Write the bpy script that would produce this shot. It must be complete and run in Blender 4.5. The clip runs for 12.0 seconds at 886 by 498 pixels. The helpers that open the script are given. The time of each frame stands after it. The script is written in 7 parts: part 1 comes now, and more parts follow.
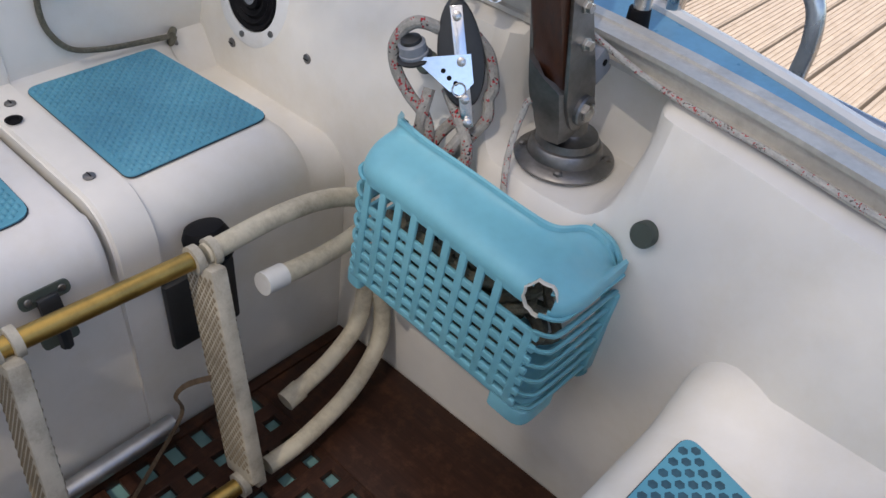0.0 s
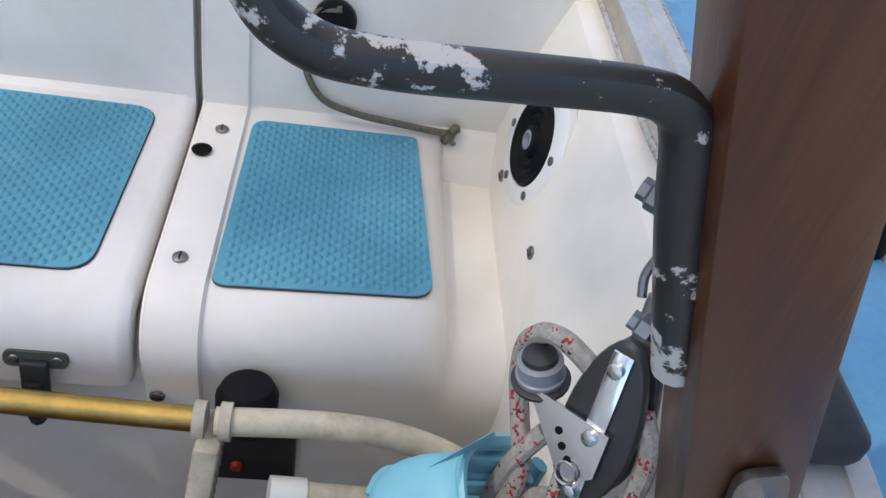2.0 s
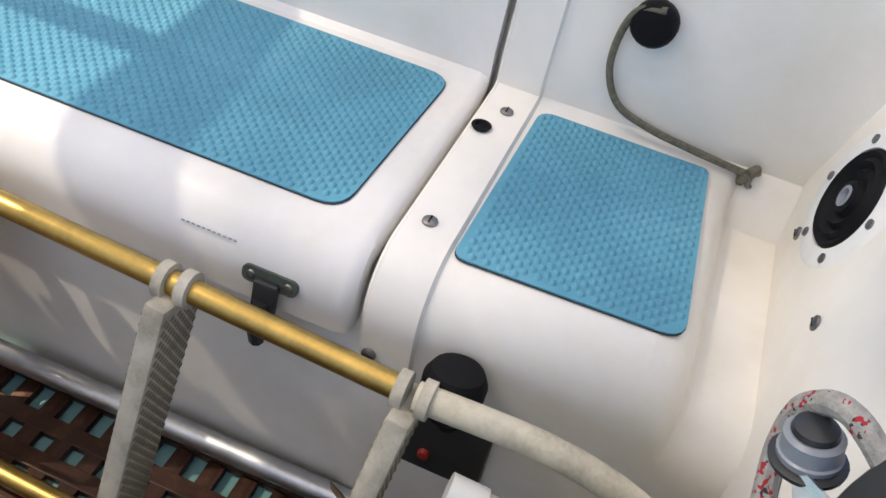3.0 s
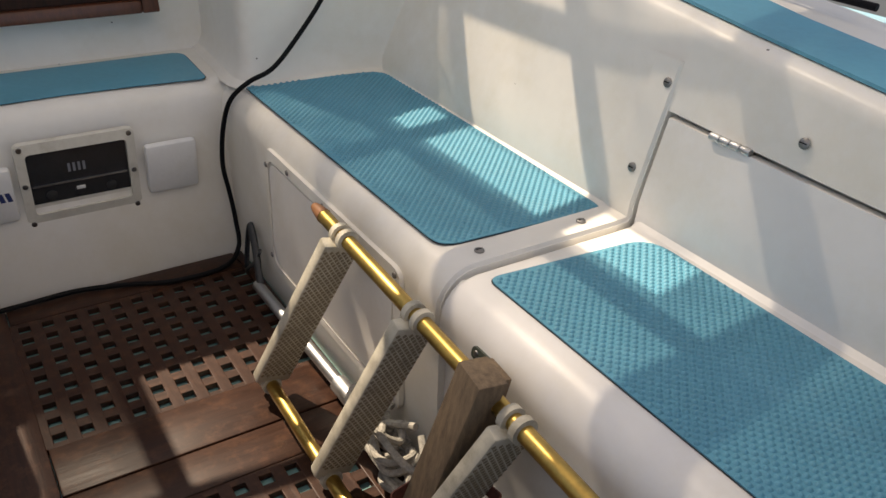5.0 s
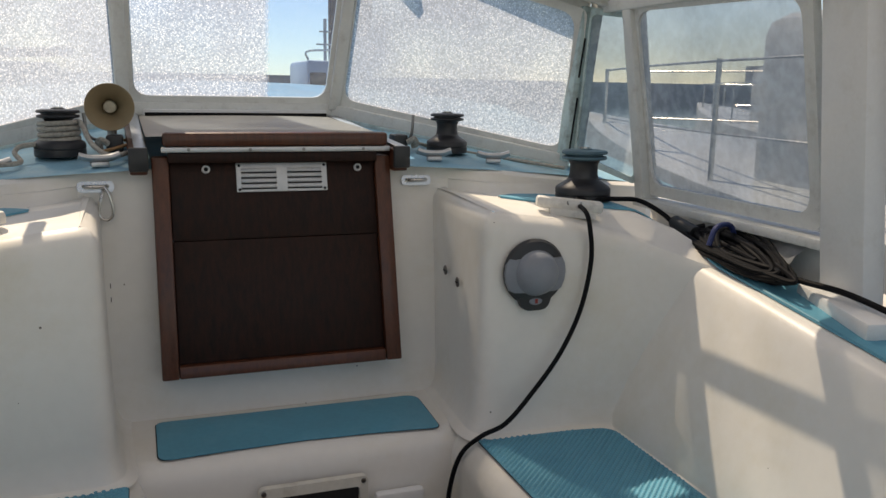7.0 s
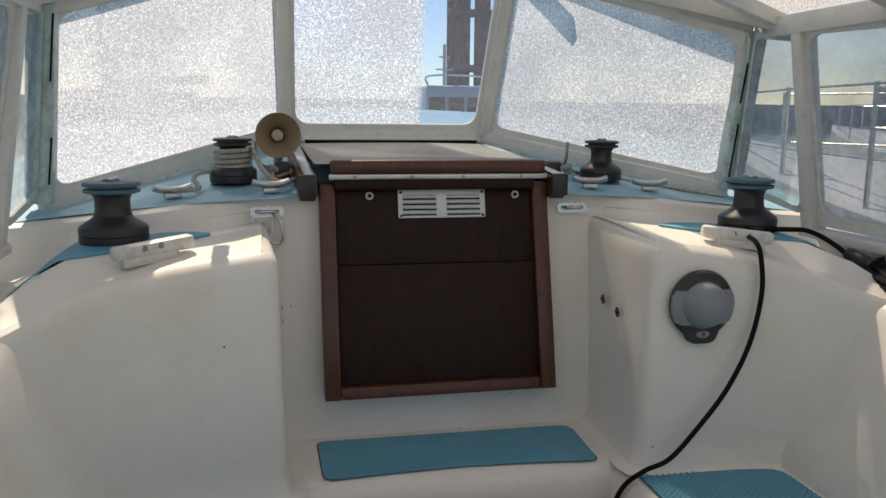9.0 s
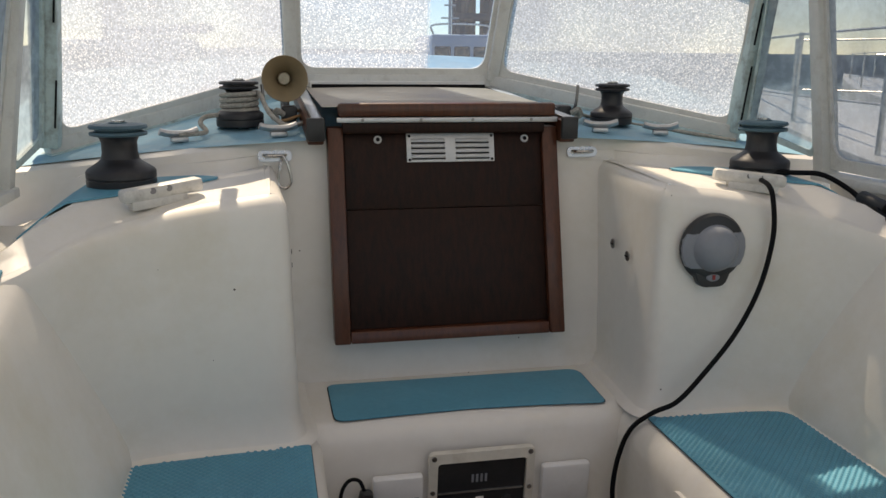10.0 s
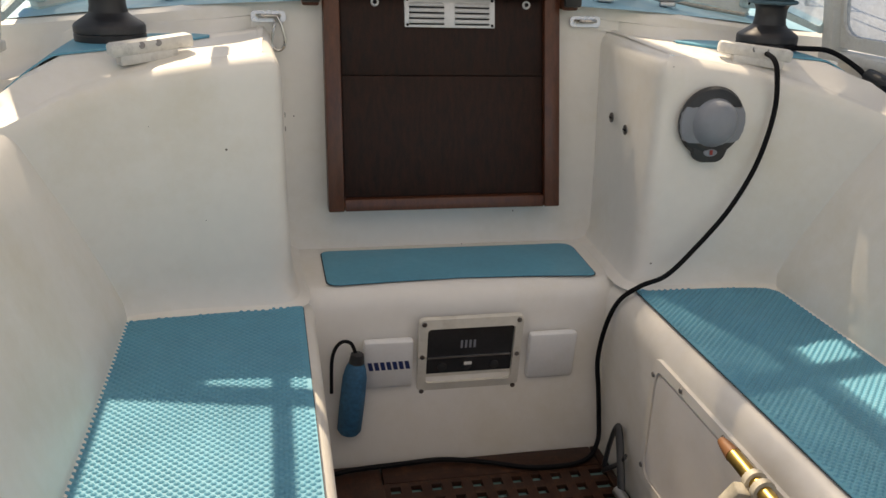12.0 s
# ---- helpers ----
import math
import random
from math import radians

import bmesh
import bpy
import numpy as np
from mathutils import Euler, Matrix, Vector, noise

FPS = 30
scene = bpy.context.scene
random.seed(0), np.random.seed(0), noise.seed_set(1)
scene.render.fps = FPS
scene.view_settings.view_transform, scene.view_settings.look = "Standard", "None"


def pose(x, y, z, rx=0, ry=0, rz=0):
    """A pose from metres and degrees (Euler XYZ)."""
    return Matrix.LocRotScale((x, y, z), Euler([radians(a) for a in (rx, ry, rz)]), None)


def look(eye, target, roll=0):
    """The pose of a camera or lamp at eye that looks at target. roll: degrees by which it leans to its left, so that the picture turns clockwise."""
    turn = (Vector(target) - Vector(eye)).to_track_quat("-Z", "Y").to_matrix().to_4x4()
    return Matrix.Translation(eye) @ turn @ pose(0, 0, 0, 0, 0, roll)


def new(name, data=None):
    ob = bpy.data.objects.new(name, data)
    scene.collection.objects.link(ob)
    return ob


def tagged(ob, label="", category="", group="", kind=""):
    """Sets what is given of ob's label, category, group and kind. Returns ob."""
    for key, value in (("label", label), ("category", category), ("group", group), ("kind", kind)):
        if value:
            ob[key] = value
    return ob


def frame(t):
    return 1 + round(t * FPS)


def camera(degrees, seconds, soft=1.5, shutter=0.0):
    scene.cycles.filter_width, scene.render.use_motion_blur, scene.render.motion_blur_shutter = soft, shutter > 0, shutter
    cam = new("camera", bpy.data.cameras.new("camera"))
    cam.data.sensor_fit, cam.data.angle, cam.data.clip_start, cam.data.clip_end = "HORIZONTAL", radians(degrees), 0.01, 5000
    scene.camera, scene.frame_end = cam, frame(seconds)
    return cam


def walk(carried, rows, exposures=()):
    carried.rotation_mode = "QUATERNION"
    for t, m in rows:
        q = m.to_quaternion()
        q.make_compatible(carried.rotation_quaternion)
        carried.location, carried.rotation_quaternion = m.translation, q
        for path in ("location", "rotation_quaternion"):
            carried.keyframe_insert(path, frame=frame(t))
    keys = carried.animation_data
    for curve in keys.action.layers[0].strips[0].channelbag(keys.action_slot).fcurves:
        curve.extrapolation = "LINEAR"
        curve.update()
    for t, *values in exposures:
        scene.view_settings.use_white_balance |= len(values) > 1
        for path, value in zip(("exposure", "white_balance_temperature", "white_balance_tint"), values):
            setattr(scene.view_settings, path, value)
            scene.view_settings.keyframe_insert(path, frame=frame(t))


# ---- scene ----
cam = camera(56.3, 12.0)
PATH = [
    (0, (-0.456, -1.521, 1.048), (0.536, -2.695, -0.232), 5.2),
    (0.5, (-0.421, -1.654, 1.062), (0.654, -2.752, -0.218), 7.5),
    (1, (-0.327, -1.802, 1.055), (0.899, -2.744, -0.214), 8.1),
    (1.5, (-0.255, -1.925, 1.056), (1.107, -2.599, -0.245), 9.4),
    (2, (-0.198, -2.016, 1.045), (1.254, -2.276, -0.306), 12.3),
    (2.5, (-0.163, -2.025, 0.992), (1.264, -1.965, -0.407), 12.5),
    (2.7, (-0.165, -2.015, 0.955), (1.271, -1.852, -0.426), 12.5),
    (4.3, (-0.181, -2.037, 1.012), (0.869, -0.883, -0.239), 3.4),
    (4.5, (-0.18, -2.035, 1.01), (0.825, -0.765, -0.165), 2.1),
    (5, (-0.222, -2.002, 1.052), (0.736, -0.561, 0.048), 2.7),
    (5.5, (-0.241, -1.962, 1.093), (0.653, -0.372, 0.273), 3.0),
    (6, (-0.272, -1.935, 1.127), (0.544, -0.235, 0.461), 1.8),
    (6.5, (-0.281, -1.906, 1.173), (0.456, -0.121, 0.653), 1.0),
    (7, (-0.302, -1.9, 1.197), (0.366, -0.054, 0.817), 1.0),
    (7.5, (-0.334, -1.887, 1.21), (0.245, 0.004, 0.912), 0.7),
    (9.5, (-0.419, -1.863, 1.202), (-0.021, 0.062, 0.833), 0.6),
    (10, (-0.419, -1.86, 1.186), (-0.021, 0.049, 0.743), 0.5),
    (10.5, (-0.418, -1.861, 1.17), (-0.021, 0.033, 0.664), 0.3),
    (11, (-0.413, -1.862, 1.161), (-0.02, 0.015, 0.594), 0.2),
    (11.5, (-0.413, -1.86, 1.151), (-0.024, -0.003, 0.518), 1.1),
    (12, (-0.406, -1.868, 1.145), (-0.018, -0.036, 0.442), 2.1),
]
walk(cam, [(t, look(eye, target, roll)) for t, eye, target, roll in PATH],
     exposures=[(0, 0.93, 7400, 17), (1, 0.88, 7200, 16), (1.5, 0.99, 7200, 15), (2.7, 1.46, 7600, 15), (4.3, 0.90, 8900, 17), (6, 0.23, 8500, 16), (7.5, 0.0, 8600, 16), (9.5, 0.07, 8700, 16), (12, 0.58, 9300, 17)])

# ---- light ----
SUN_TO = Vector((-0.15, 0.55, 0.80)).normalized()   # towards the sun: ahead, a little to port, high
world = bpy.data.worlds.new("World")
scene.world = world
world.use_nodes = True
wn = world.node_tree.nodes
sky = wn.new("ShaderNodeTexSky")
sky.sky_type = "NISHITA"
sky.sun_disc = False
sky.sun_elevation = math.asin(SUN_TO.z)
sky.sun_rotation = math.atan2(SUN_TO.x, SUN_TO.y)
sky.air_density, sky.dust_density, sky.ozone_density = 0.8, 0.1, 2.5
world.node_tree.links.new(sky.outputs[0], wn["Background"].inputs[0])
wn["Background"].inputs[1].default_value = 0.15
sun_data = bpy.data.lights.new("sun", "SUN")
sun_data.energy, sun_data.angle, sun_data.color = 5.0, radians(0.5), (1.0, 0.94, 0.86)
sun = new("sun", sun_data)
sun.matrix_world = look((0, 0, 12), Vector((0, 0, 12)) - SUN_TO)


# ---- materials ----
def material(name, rgb, rough=0.5, metal=0.0, var=0.12, scale=9.0, fine=120.0, bump=0.15, dirt=None, dirt_amount=0.0,
             dirt_scale=5.0, spec=0.5, coat=0.0, stretch=(1, 1, 1), depth=0.004):
    """A surface with colour that varies at two scales, fine relief, and stains of a second colour."""
    m = bpy.data.materials.new(name)
    m.use_nodes = True
    nt = m.node_tree
    n, ln = nt.nodes, nt.links
    b = n["Principled BSDF"]
    tc = n.new("ShaderNodeTexCoord")
    mp = n.new("ShaderNodeMapping")
    mp.inputs["Scale"].default_value = stretch
    ln.new(tc.outputs["Object"], mp.inputs[0])
    big, small = n.new("ShaderNodeTexNoise"), n.new("ShaderNodeTexNoise")
    big.inputs["Scale"].default_value, small.inputs["Scale"].default_value = scale, fine
    big.inputs["Detail"].default_value = small.inputs["Detail"].default_value = 5
    for t in (big, small):
        ln.new(mp.outputs[0], t.inputs["Vector"])
    add = n.new("ShaderNodeMix")
    add.data_type = "FLOAT"
    add.inputs[0].default_value = 0.35
    ln.new(big.outputs[0], add.inputs[2])
    ln.new(small.outputs[0], add.inputs[3])
    ramp = n.new("ShaderNodeValToRGB")
    ramp.color_ramp.elements[0].position, ramp.color_ramp.elements[1].position = 0.3, 0.7
    ramp.color_ramp.elements[0].color = (*[c * (1 - var) for c in rgb], 1)
    ramp.color_ramp.elements[1].color = (*[min(1, c * (1 + var)) for c in rgb], 1)
    ln.new(add.outputs[0], ramp.inputs[0])
    out = ramp.outputs[0]
    if dirt:
        d = n.new("ShaderNodeTexNoise")
        d.inputs["Scale"].default_value, d.inputs["Detail"].default_value = dirt_scale, 8
        d.inputs["Roughness"].default_value = 0.7
        ln.new(tc.outputs["Object"], d.inputs["Vector"])
        dr = n.new("ShaderNodeValToRGB")
        dr.color_ramp.elements[0].position, dr.color_ramp.elements[1].position = 0.62 - 0.3 * dirt_amount, 0.78 - 0.2 * dirt_amount
        ln.new(d.outputs[0], dr.inputs[0])
        mx = n.new("ShaderNodeMix")
        mx.data_type = "RGBA"
        mul = n.new("ShaderNodeMath")
        mul.operation = "MULTIPLY"
        mul.inputs[1].default_value = min(1.0, dirt_amount)
        ln.new(dr.outputs[0], mul.inputs[0])
        ln.new(mul.outputs[0], mx.inputs[0])
        ln.new(out, mx.inputs[6])
        mx.inputs[7].default_value = (*dirt, 1)
        out = mx.outputs[2]
    ln.new(out, b.inputs["Base Color"])
    rr = n.new("ShaderNodeMapRange")
    rr.inputs["To Min"].default_value, rr.inputs["To Max"].default_value = max(0.02, rough - 0.12), min(1, rough + 0.12)
    ln.new(big.outputs[0], rr.inputs[0])
    ln.new(rr.outputs[0], b.inputs["Roughness"])
    b.inputs["Metallic"].default_value = metal
    b.inputs["Specular IOR Level"].default_value = spec
    b.inputs["Coat Weight"].default_value = coat
    if bump:
        bp = n.new("ShaderNodeBump")
        bp.inputs["Strength"].default_value, bp.inputs["Distance"].default_value = bump, depth
        ln.new(add.outputs[0], bp.inputs["Height"])
        ln.new(bp.outputs[0], b.inputs["Normal"])
    return m


def speckled(name, rgb, specks):
    """White moulded plastic with small dark pits and faint yellowing."""
    m = material(name, rgb, 0.38, var=0.04, scale=3.0, fine=40, bump=0.05, dirt=(rgb[0] * 0.82, rgb[1] * 0.76, rgb[2] * 0.62), dirt_amount=0.45, dirt_scale=2.6)
    n, ln = m.node_tree.nodes, m.node_tree.links
    b = n["Principled BSDF"]
    src = b.inputs["Base Color"].links[0].from_socket
    tc = n.new("ShaderNodeTexCoord")
    v = n.new("ShaderNodeTexVoronoi")
    v.inputs["Scale"].default_value = 22
    ln.new(tc.outputs["Object"], v.inputs["Vector"])
    near = n.new("ShaderNodeMath")
    near.operation, near.inputs[1].default_value = "LESS_THAN", 0.05
    ln.new(v.outputs["Distance"], near.inputs[0])
    rare = n.new("ShaderNodeMath")
    rare.operation, rare.inputs[1].default_value = "LESS_THAN", specks
    sep = n.new("ShaderNodeSeparateColor")
    ln.new(v.outputs["Color"], sep.inputs[0])
    ln.new(sep.outputs[0], rare.inputs[0])
    both = n.new("ShaderNodeMath")
    both.operation = "MULTIPLY"
    ln.new(near.outputs[0], both.inputs[0])
    ln.new(rare.outputs[0], both.inputs[1])
    mx = n.new("ShaderNodeMix")
    mx.data_type = "RGBA"
    ln.new(both.outputs[0], mx.inputs[0])
    ln.new(src, mx.inputs[6])
    mx.inputs[7].default_value = (0.10, 0.08, 0.06, 1)
    ln.new(mx.outputs[2], b.inputs["Base Color"])
    return m


def dirty_glass(name, clear, tint, grain=260.0, wiped=None, low=0.35, glint=0.0, pane_tint=(0.93, 0.97, 0.99)):
    """Old acrylic: partly clear, partly a frosted film of salt that scatters the light."""
    m = bpy.data.materials.new(name)
    m.use_nodes = True
    n, ln = m.node_tree.nodes, m.node_tree.links
    for node in list(n):
        n.remove(node)
    o = n.new("ShaderNodeOutputMaterial")
    tr, tl, gl = n.new("ShaderNodeBsdfTransparent"), n.new("ShaderNodeBsdfTranslucent"), n.new("ShaderNodeBsdfGlossy")
    tr.inputs[0].default_value = (*pane_tint, 1)
    gl.inputs["Roughness"].default_value = 0.08
    tc, no, big = n.new("ShaderNodeTexCoord"), n.new("ShaderNodeTexNoise"), n.new("ShaderNodeTexNoise")
    no.inputs["Scale"].default_value, no.inputs["Detail"].default_value = grain, 3
    big.inputs["Scale"].default_value, big.inputs["Detail"].default_value = 4.0, 6
    ln.new(tc.outputs["Object"], no.inputs["Vector"])
    ln.new(tc.outputs["Object"], big.inputs["Vector"])
    col = n.new("ShaderNodeValToRGB")
    col.color_ramp.elements[0].position, col.color_ramp.elements[1].position = 0.4, 0.66
    col.color_ramp.elements[0].color = (*[c * low for c in tint], 1)
    col.color_ramp.elements[1].color = (*tint, 1)
    ln.new(no.outputs[0], col.inputs[0])
    film = col.outputs[0]
    if glint:
        # painted sparkle: small bright grains strewn in the film's colour, thicker in some places
        v, pick, sp_, thick = n.new("ShaderNodeTexVoronoi"), n.new("ShaderNodeMath"), n.new("ShaderNodeSeparateColor"), n.new("ShaderNodeMapRange")
        v.inputs["Scale"].default_value = glint
        ln.new(tc.outputs["Object"], v.inputs["Vector"])
        ln.new(v.outputs["Color"], sp_.inputs[0])
        thick.inputs["From Min"].default_value, thick.inputs["From Max"].default_value = 0.35, 0.65
        thick.inputs["To Min"].default_value, thick.inputs["To Max"].default_value = 0.05, 0.26
        ln.new(big.outputs[0], thick.inputs[0])
        pick.operation = "LESS_THAN"
        ln.new(sp_.outputs[0], pick.inputs[0])
        ln.new(thick.outputs[0], pick.inputs[1])
        glint_mix = n.new("ShaderNodeMix")
        glint_mix.data_type = "RGBA"
        ln.new(pick.outputs[0], glint_mix.inputs[0])
        ln.new(film, glint_mix.inputs[6])
        glint_mix.inputs[7].default_value = (0.90, 0.92, 0.95, 1)
        film = glint_mix.outputs[2]
    ln.new(film, tl.inputs[0])
    mr = n.new("ShaderNodeMapRange")
    mr.inputs["From Min"].default_value, mr.inputs["From Max"].default_value = 0.35, 0.65
    mr.inputs["To Min"].default_value, mr.inputs["To Max"].default_value = max(0, clear - 0.12), min(1, clear + 0.12)
    ln.new(big.outputs[0], mr.inputs[0])
    mix = n.new("ShaderNodeMixShader")
    share = mr.outputs[0]
    if wiped is not None:
        sp, st, mx = n.new("ShaderNodeSeparateXYZ"), n.new("ShaderNodeMapRange"), n.new("ShaderNodeMath")
        ln.new(tc.outputs["Object"], sp.inputs[0])
        st.inputs["From Min"].default_value, st.inputs["From Max"].default_value = wiped - 0.012, wiped + 0.012
        st.inputs["To Max"].default_value = 0.86
        ln.new(sp.outputs[0], st.inputs[0])
        mx.operation = "MAXIMUM"
        ln.new(st.outputs[0], mx.inputs[0])
        ln.new(share, mx.inputs[1])
        share = mx.outputs[0]
    ln.new(share, mix.inputs[0])
    ln.new(tl.outputs[0], mix.inputs[1])
    ln.new(tr.outputs[0], mix.inputs[2])
    mix2 = n.new("ShaderNodeMixShader")
    mix2.inputs[0].default_value = 0.05
    ln.new(mix.outputs[0], mix2.inputs[1])
    ln.new(gl.outputs[0], mix2.inputs[2])
    ln.new(mix2.outputs[0], o.inputs[0])
    return m


def wood(name, rgb, rough=0.5, stretch=(30, 30, 2), var=0.4, dirt=None, amount=0.0, bump=0.3):
    return material(name, rgb, rough, var=var, scale=3, fine=14, stretch=stretch, bump=bump, dirt=dirt, dirt_amount=amount, dirt_scale=30, depth=0.002)


def flecked_rope(name, rgb, fleck, dark, share, size):
    """Braided rope: a fine weave, with clusters of coloured and dark strands."""
    m = material(name, rgb, 0.85, var=0.28, scale=150, fine=500, bump=0.8, depth=0.003)
    n, ln = m.node_tree.nodes, m.node_tree.links
    b = n["Principled BSDF"]
    src = b.inputs["Base Color"].links[0].from_socket
    tc, v, group = n.new("ShaderNodeTexCoord"), n.new("ShaderNodeTexVoronoi"), n.new("ShaderNodeTexNoise")
    v.inputs["Scale"].default_value = size
    group.inputs["Scale"].default_value = size * 0.16
    ln.new(tc.outputs["Object"], v.inputs["Vector"])
    ln.new(tc.outputs["Object"], group.inputs["Vector"])
    sep = n.new("ShaderNodeSeparateColor")
    ln.new(v.outputs["Color"], sep.inputs[0])
    near = n.new("ShaderNodeMath")
    near.operation, near.inputs[1].default_value = "GREATER_THAN", 0.52
    ln.new(group.outputs[0], near.inputs[0])
    for channel, colour, limit in ((0, fleck, share), (1, dark, share * 0.5)):
        less, both, mx = n.new("ShaderNodeMath"), n.new("ShaderNodeMath"), n.new("ShaderNodeMix")
        less.operation, less.inputs[1].default_value = "LESS_THAN", limit
        both.operation = "MULTIPLY"
        mx.data_type = "RGBA"
        ln.new(sep.outputs[channel], less.inputs[0])
        ln.new(less.outputs[0], both.inputs[0])
        ln.new(near.outputs[0], both.inputs[1])
        ln.new(both.outputs[0], mx.inputs[0])
        ln.new(src, mx.inputs[6])
        mx.inputs[7].default_value = (*colour, 1)
        src = mx.outputs[2]
    ln.new(src, b.inputs["Base Color"])
    return m


GRP = speckled("white gelcoat", (0.78, 0.755, 0.70), 0.10)
GRP_LID = speckled("grey-white gelcoat", (0.77, 0.75, 0.72), 0.10)
DECK_BLUE = material("faded blue deck paint", (0.22, 0.45, 0.56), 0.6, var=0.15, scale=14, bump=0.2, dirt=(0.42, 0.55, 0.58), dirt_amount=0.5, dirt_scale=9)
DECK_GLOSS = material("glossy blue deck paint", (0.12, 0.34, 0.52), 0.30, var=0.15, scale=14, bump=0.1, dirt=(0.07, 0.20, 0.32), dirt_amount=0.4, dirt_scale=12)
MAT_BLUE = material("blue rubber deck mat", (0.075, 0.31, 0.42), 0.55, var=0.10, scale=8, fine=90, bump=0.1, dirt=(0.16, 0.40, 0.50), dirt_amount=0.35, dirt_scale=6)
STUD_DARK = material("worn dark blue studs", (0.020, 0.085, 0.125), 0.6, var=0.25, scale=60, bump=0.1)
MAT_EDGE = material("black glue line", (0.02, 0.022, 0.025), 0.7)
TEAK = wood("dark wet teak", (0.036, 0.0145, 0.0085), 0.42, (2, 30, 30), dirt=(0.135, 0.058, 0.030), amount=0.42)
TEAK_X = wood("dark teak across", (0.039, 0.0152, 0.0088), 0.42, (30, 2, 30), dirt=(0.14, 0.060, 0.031), amount=0.42)
BOARD = wood("dark varnished ply", (0.021, 0.0074, 0.0043), 0.5, (34, 34, 1.5), var=0.65, bump=0.15)
BOARD.node_tree.nodes["Principled BSDF"].inputs["Specular IOR Level"].default_value = 0.22
for m_ in (TEAK, TEAK_X):
    m_.node_tree.nodes["Principled BSDF"].inputs["Specular IOR Level"].default_value = 0.25
TRIM_WOOD = wood("varnished mahogany", (0.085, 0.026, 0.012), 0.34, (30, 30, 2), var=0.4, bump=0.15)
TILLER = wood("reddish varnished tiller wood", (0.065, 0.021, 0.010), 0.33, (40, 40, 2.0), var=0.45, bump=0.15)
GREYWOOD = wood("weathered grey wood", (0.17, 0.115, 0.07), 0.75, (45, 45, 3), var=0.45)
DOCKWOOD = wood("sunbleached dock planks", (0.31, 0.27, 0.225), 0.85, (2, 40, 10), var=0.22, dirt=(0.2, 0.15, 0.10), amount=0.4)
STEEL = material("brushed stainless steel", (0.55, 0.54, 0.52), 0.28, 1.0, var=0.12, scale=30, fine=200, bump=0.05)
VENT = material("dull anodised aluminium sheet", (0.62, 0.63, 0.63), 0.5, 0.35, var=0.08, scale=30, bump=0.04)
CLEAT = material("white-worn cast aluminium", (0.62, 0.61, 0.58), 0.5, 0.25, var=0.12, scale=30, bump=0.15, dirt=(0.22, 0.20, 0.19), dirt_amount=0.35, dirt_scale=40)
BRIGHT = material("polished steel plate", (0.72, 0.73, 0.75), 0.16, 1.0, var=0.08, scale=30, bump=0.03)
DULL = material("weathered stainless casting", (0.24, 0.235, 0.23), 0.42, 1.0, var=0.25, scale=26, fine=160, bump=0.15)
ALU = material("dull aluminium", (0.52, 0.53, 0.54), 0.42, 1.0, var=0.15, scale=20, bump=0.08)
TRACK = material("worn anodised track", (0.60, 0.58, 0.53), 0.5, 0.55, var=0.15, scale=20, fine=150, bump=0.08, dirt=(0.30, 0.27, 0.22), dirt_amount=0.35, dirt_scale=18)
GOLD = material("gold anodised tube", (0.50, 0.33, 0.10), 0.36, 1.0, var=0.16, scale=25, fine=150, bump=0.06, dirt=(0.25, 0.16, 0.06), dirt_amount=0.4, dirt_scale=24)
CREAM_FRAME = material("off-white painted frame", (0.66, 0.63, 0.55), 0.5, var=0.08, scale=20, bump=0.15, dirt=(0.30, 0.24, 0.16), dirt_amount=0.35, dirt_scale=30)
CREAM = material("yellowed cream plastic", (0.58, 0.53, 0.41), 0.55, var=0.12, scale=18, bump=0.2, dirt=(0.22, 0.18, 0.12), dirt_amount=0.55, dirt_scale=26)
GRIP = material("grubby tan grip with side shade toned in", (0.24, 0.19, 0.125), 0.65, var=0.2, scale=30, bump=0.2, dirt=(0.12, 0.10, 0.07), dirt_amount=0.5, dirt_scale=30)
STEP = material("grubby white plastic tread", (0.52, 0.48, 0.39), 0.6, var=0.15, scale=24, bump=0.25, dirt=(0.16, 0.14, 0.10), dirt_amount=0.6, dirt_scale=30)
BLACK = material("black plastic", (0.022, 0.024, 0.026), 0.45, var=0.2, scale=25, bump=0.1)
RUBBER = material("black rubber", (0.008, 0.008, 0.009), 0.6, var=0.2, scale=25, bump=0.1, spec=0.10)
WINCH = material("grey-black winch plastic", (0.020, 0.020, 0.023), 0.42, var=0.2, scale=20, bump=0.1, dirt=(0.09, 0.085, 0.08), dirt_amount=0.25, dirt_scale=20)
BLUE_GREY = material("blue-grey plastic", (0.055, 0.125, 0.16), 0.5, var=0.15, scale=20)
GREY = material("grey plastic", (0.22, 0.24, 0.27), 0.35, var=0.06, scale=20, bump=0.03)
WHITE = material("white plastic", (0.74, 0.74, 0.72), 0.4, var=0.05, scale=14, bump=0.06, dirt=(0.5, 0.47, 0.4), dirt_amount=0.3, dirt_scale=14)
WHITE_FRAME = material("chipped white window paint", (0.66, 0.67, 0.64), 0.55, var=0.08, scale=16, bump=0.25, dirt=(0.20, 0.15, 0.10), dirt_amount=0.28, dirt_scale=22)
TEAL_FRAME = material("pale teal painted frame", (0.46, 0.60, 0.60), 0.55, var=0.10, scale=16, bump=0.25, dirt=(0.10, 0.07, 0.05), dirt_amount=0.5, dirt_scale=24)
BASKET = material("faded turquoise plastic", (0.16, 0.47, 0.56), 0.42, var=0.10, scale=9, fine=70, bump=0.08, dirt=(0.30, 0.55, 0.60), dirt_amount=0.4, dirt_scale=7)
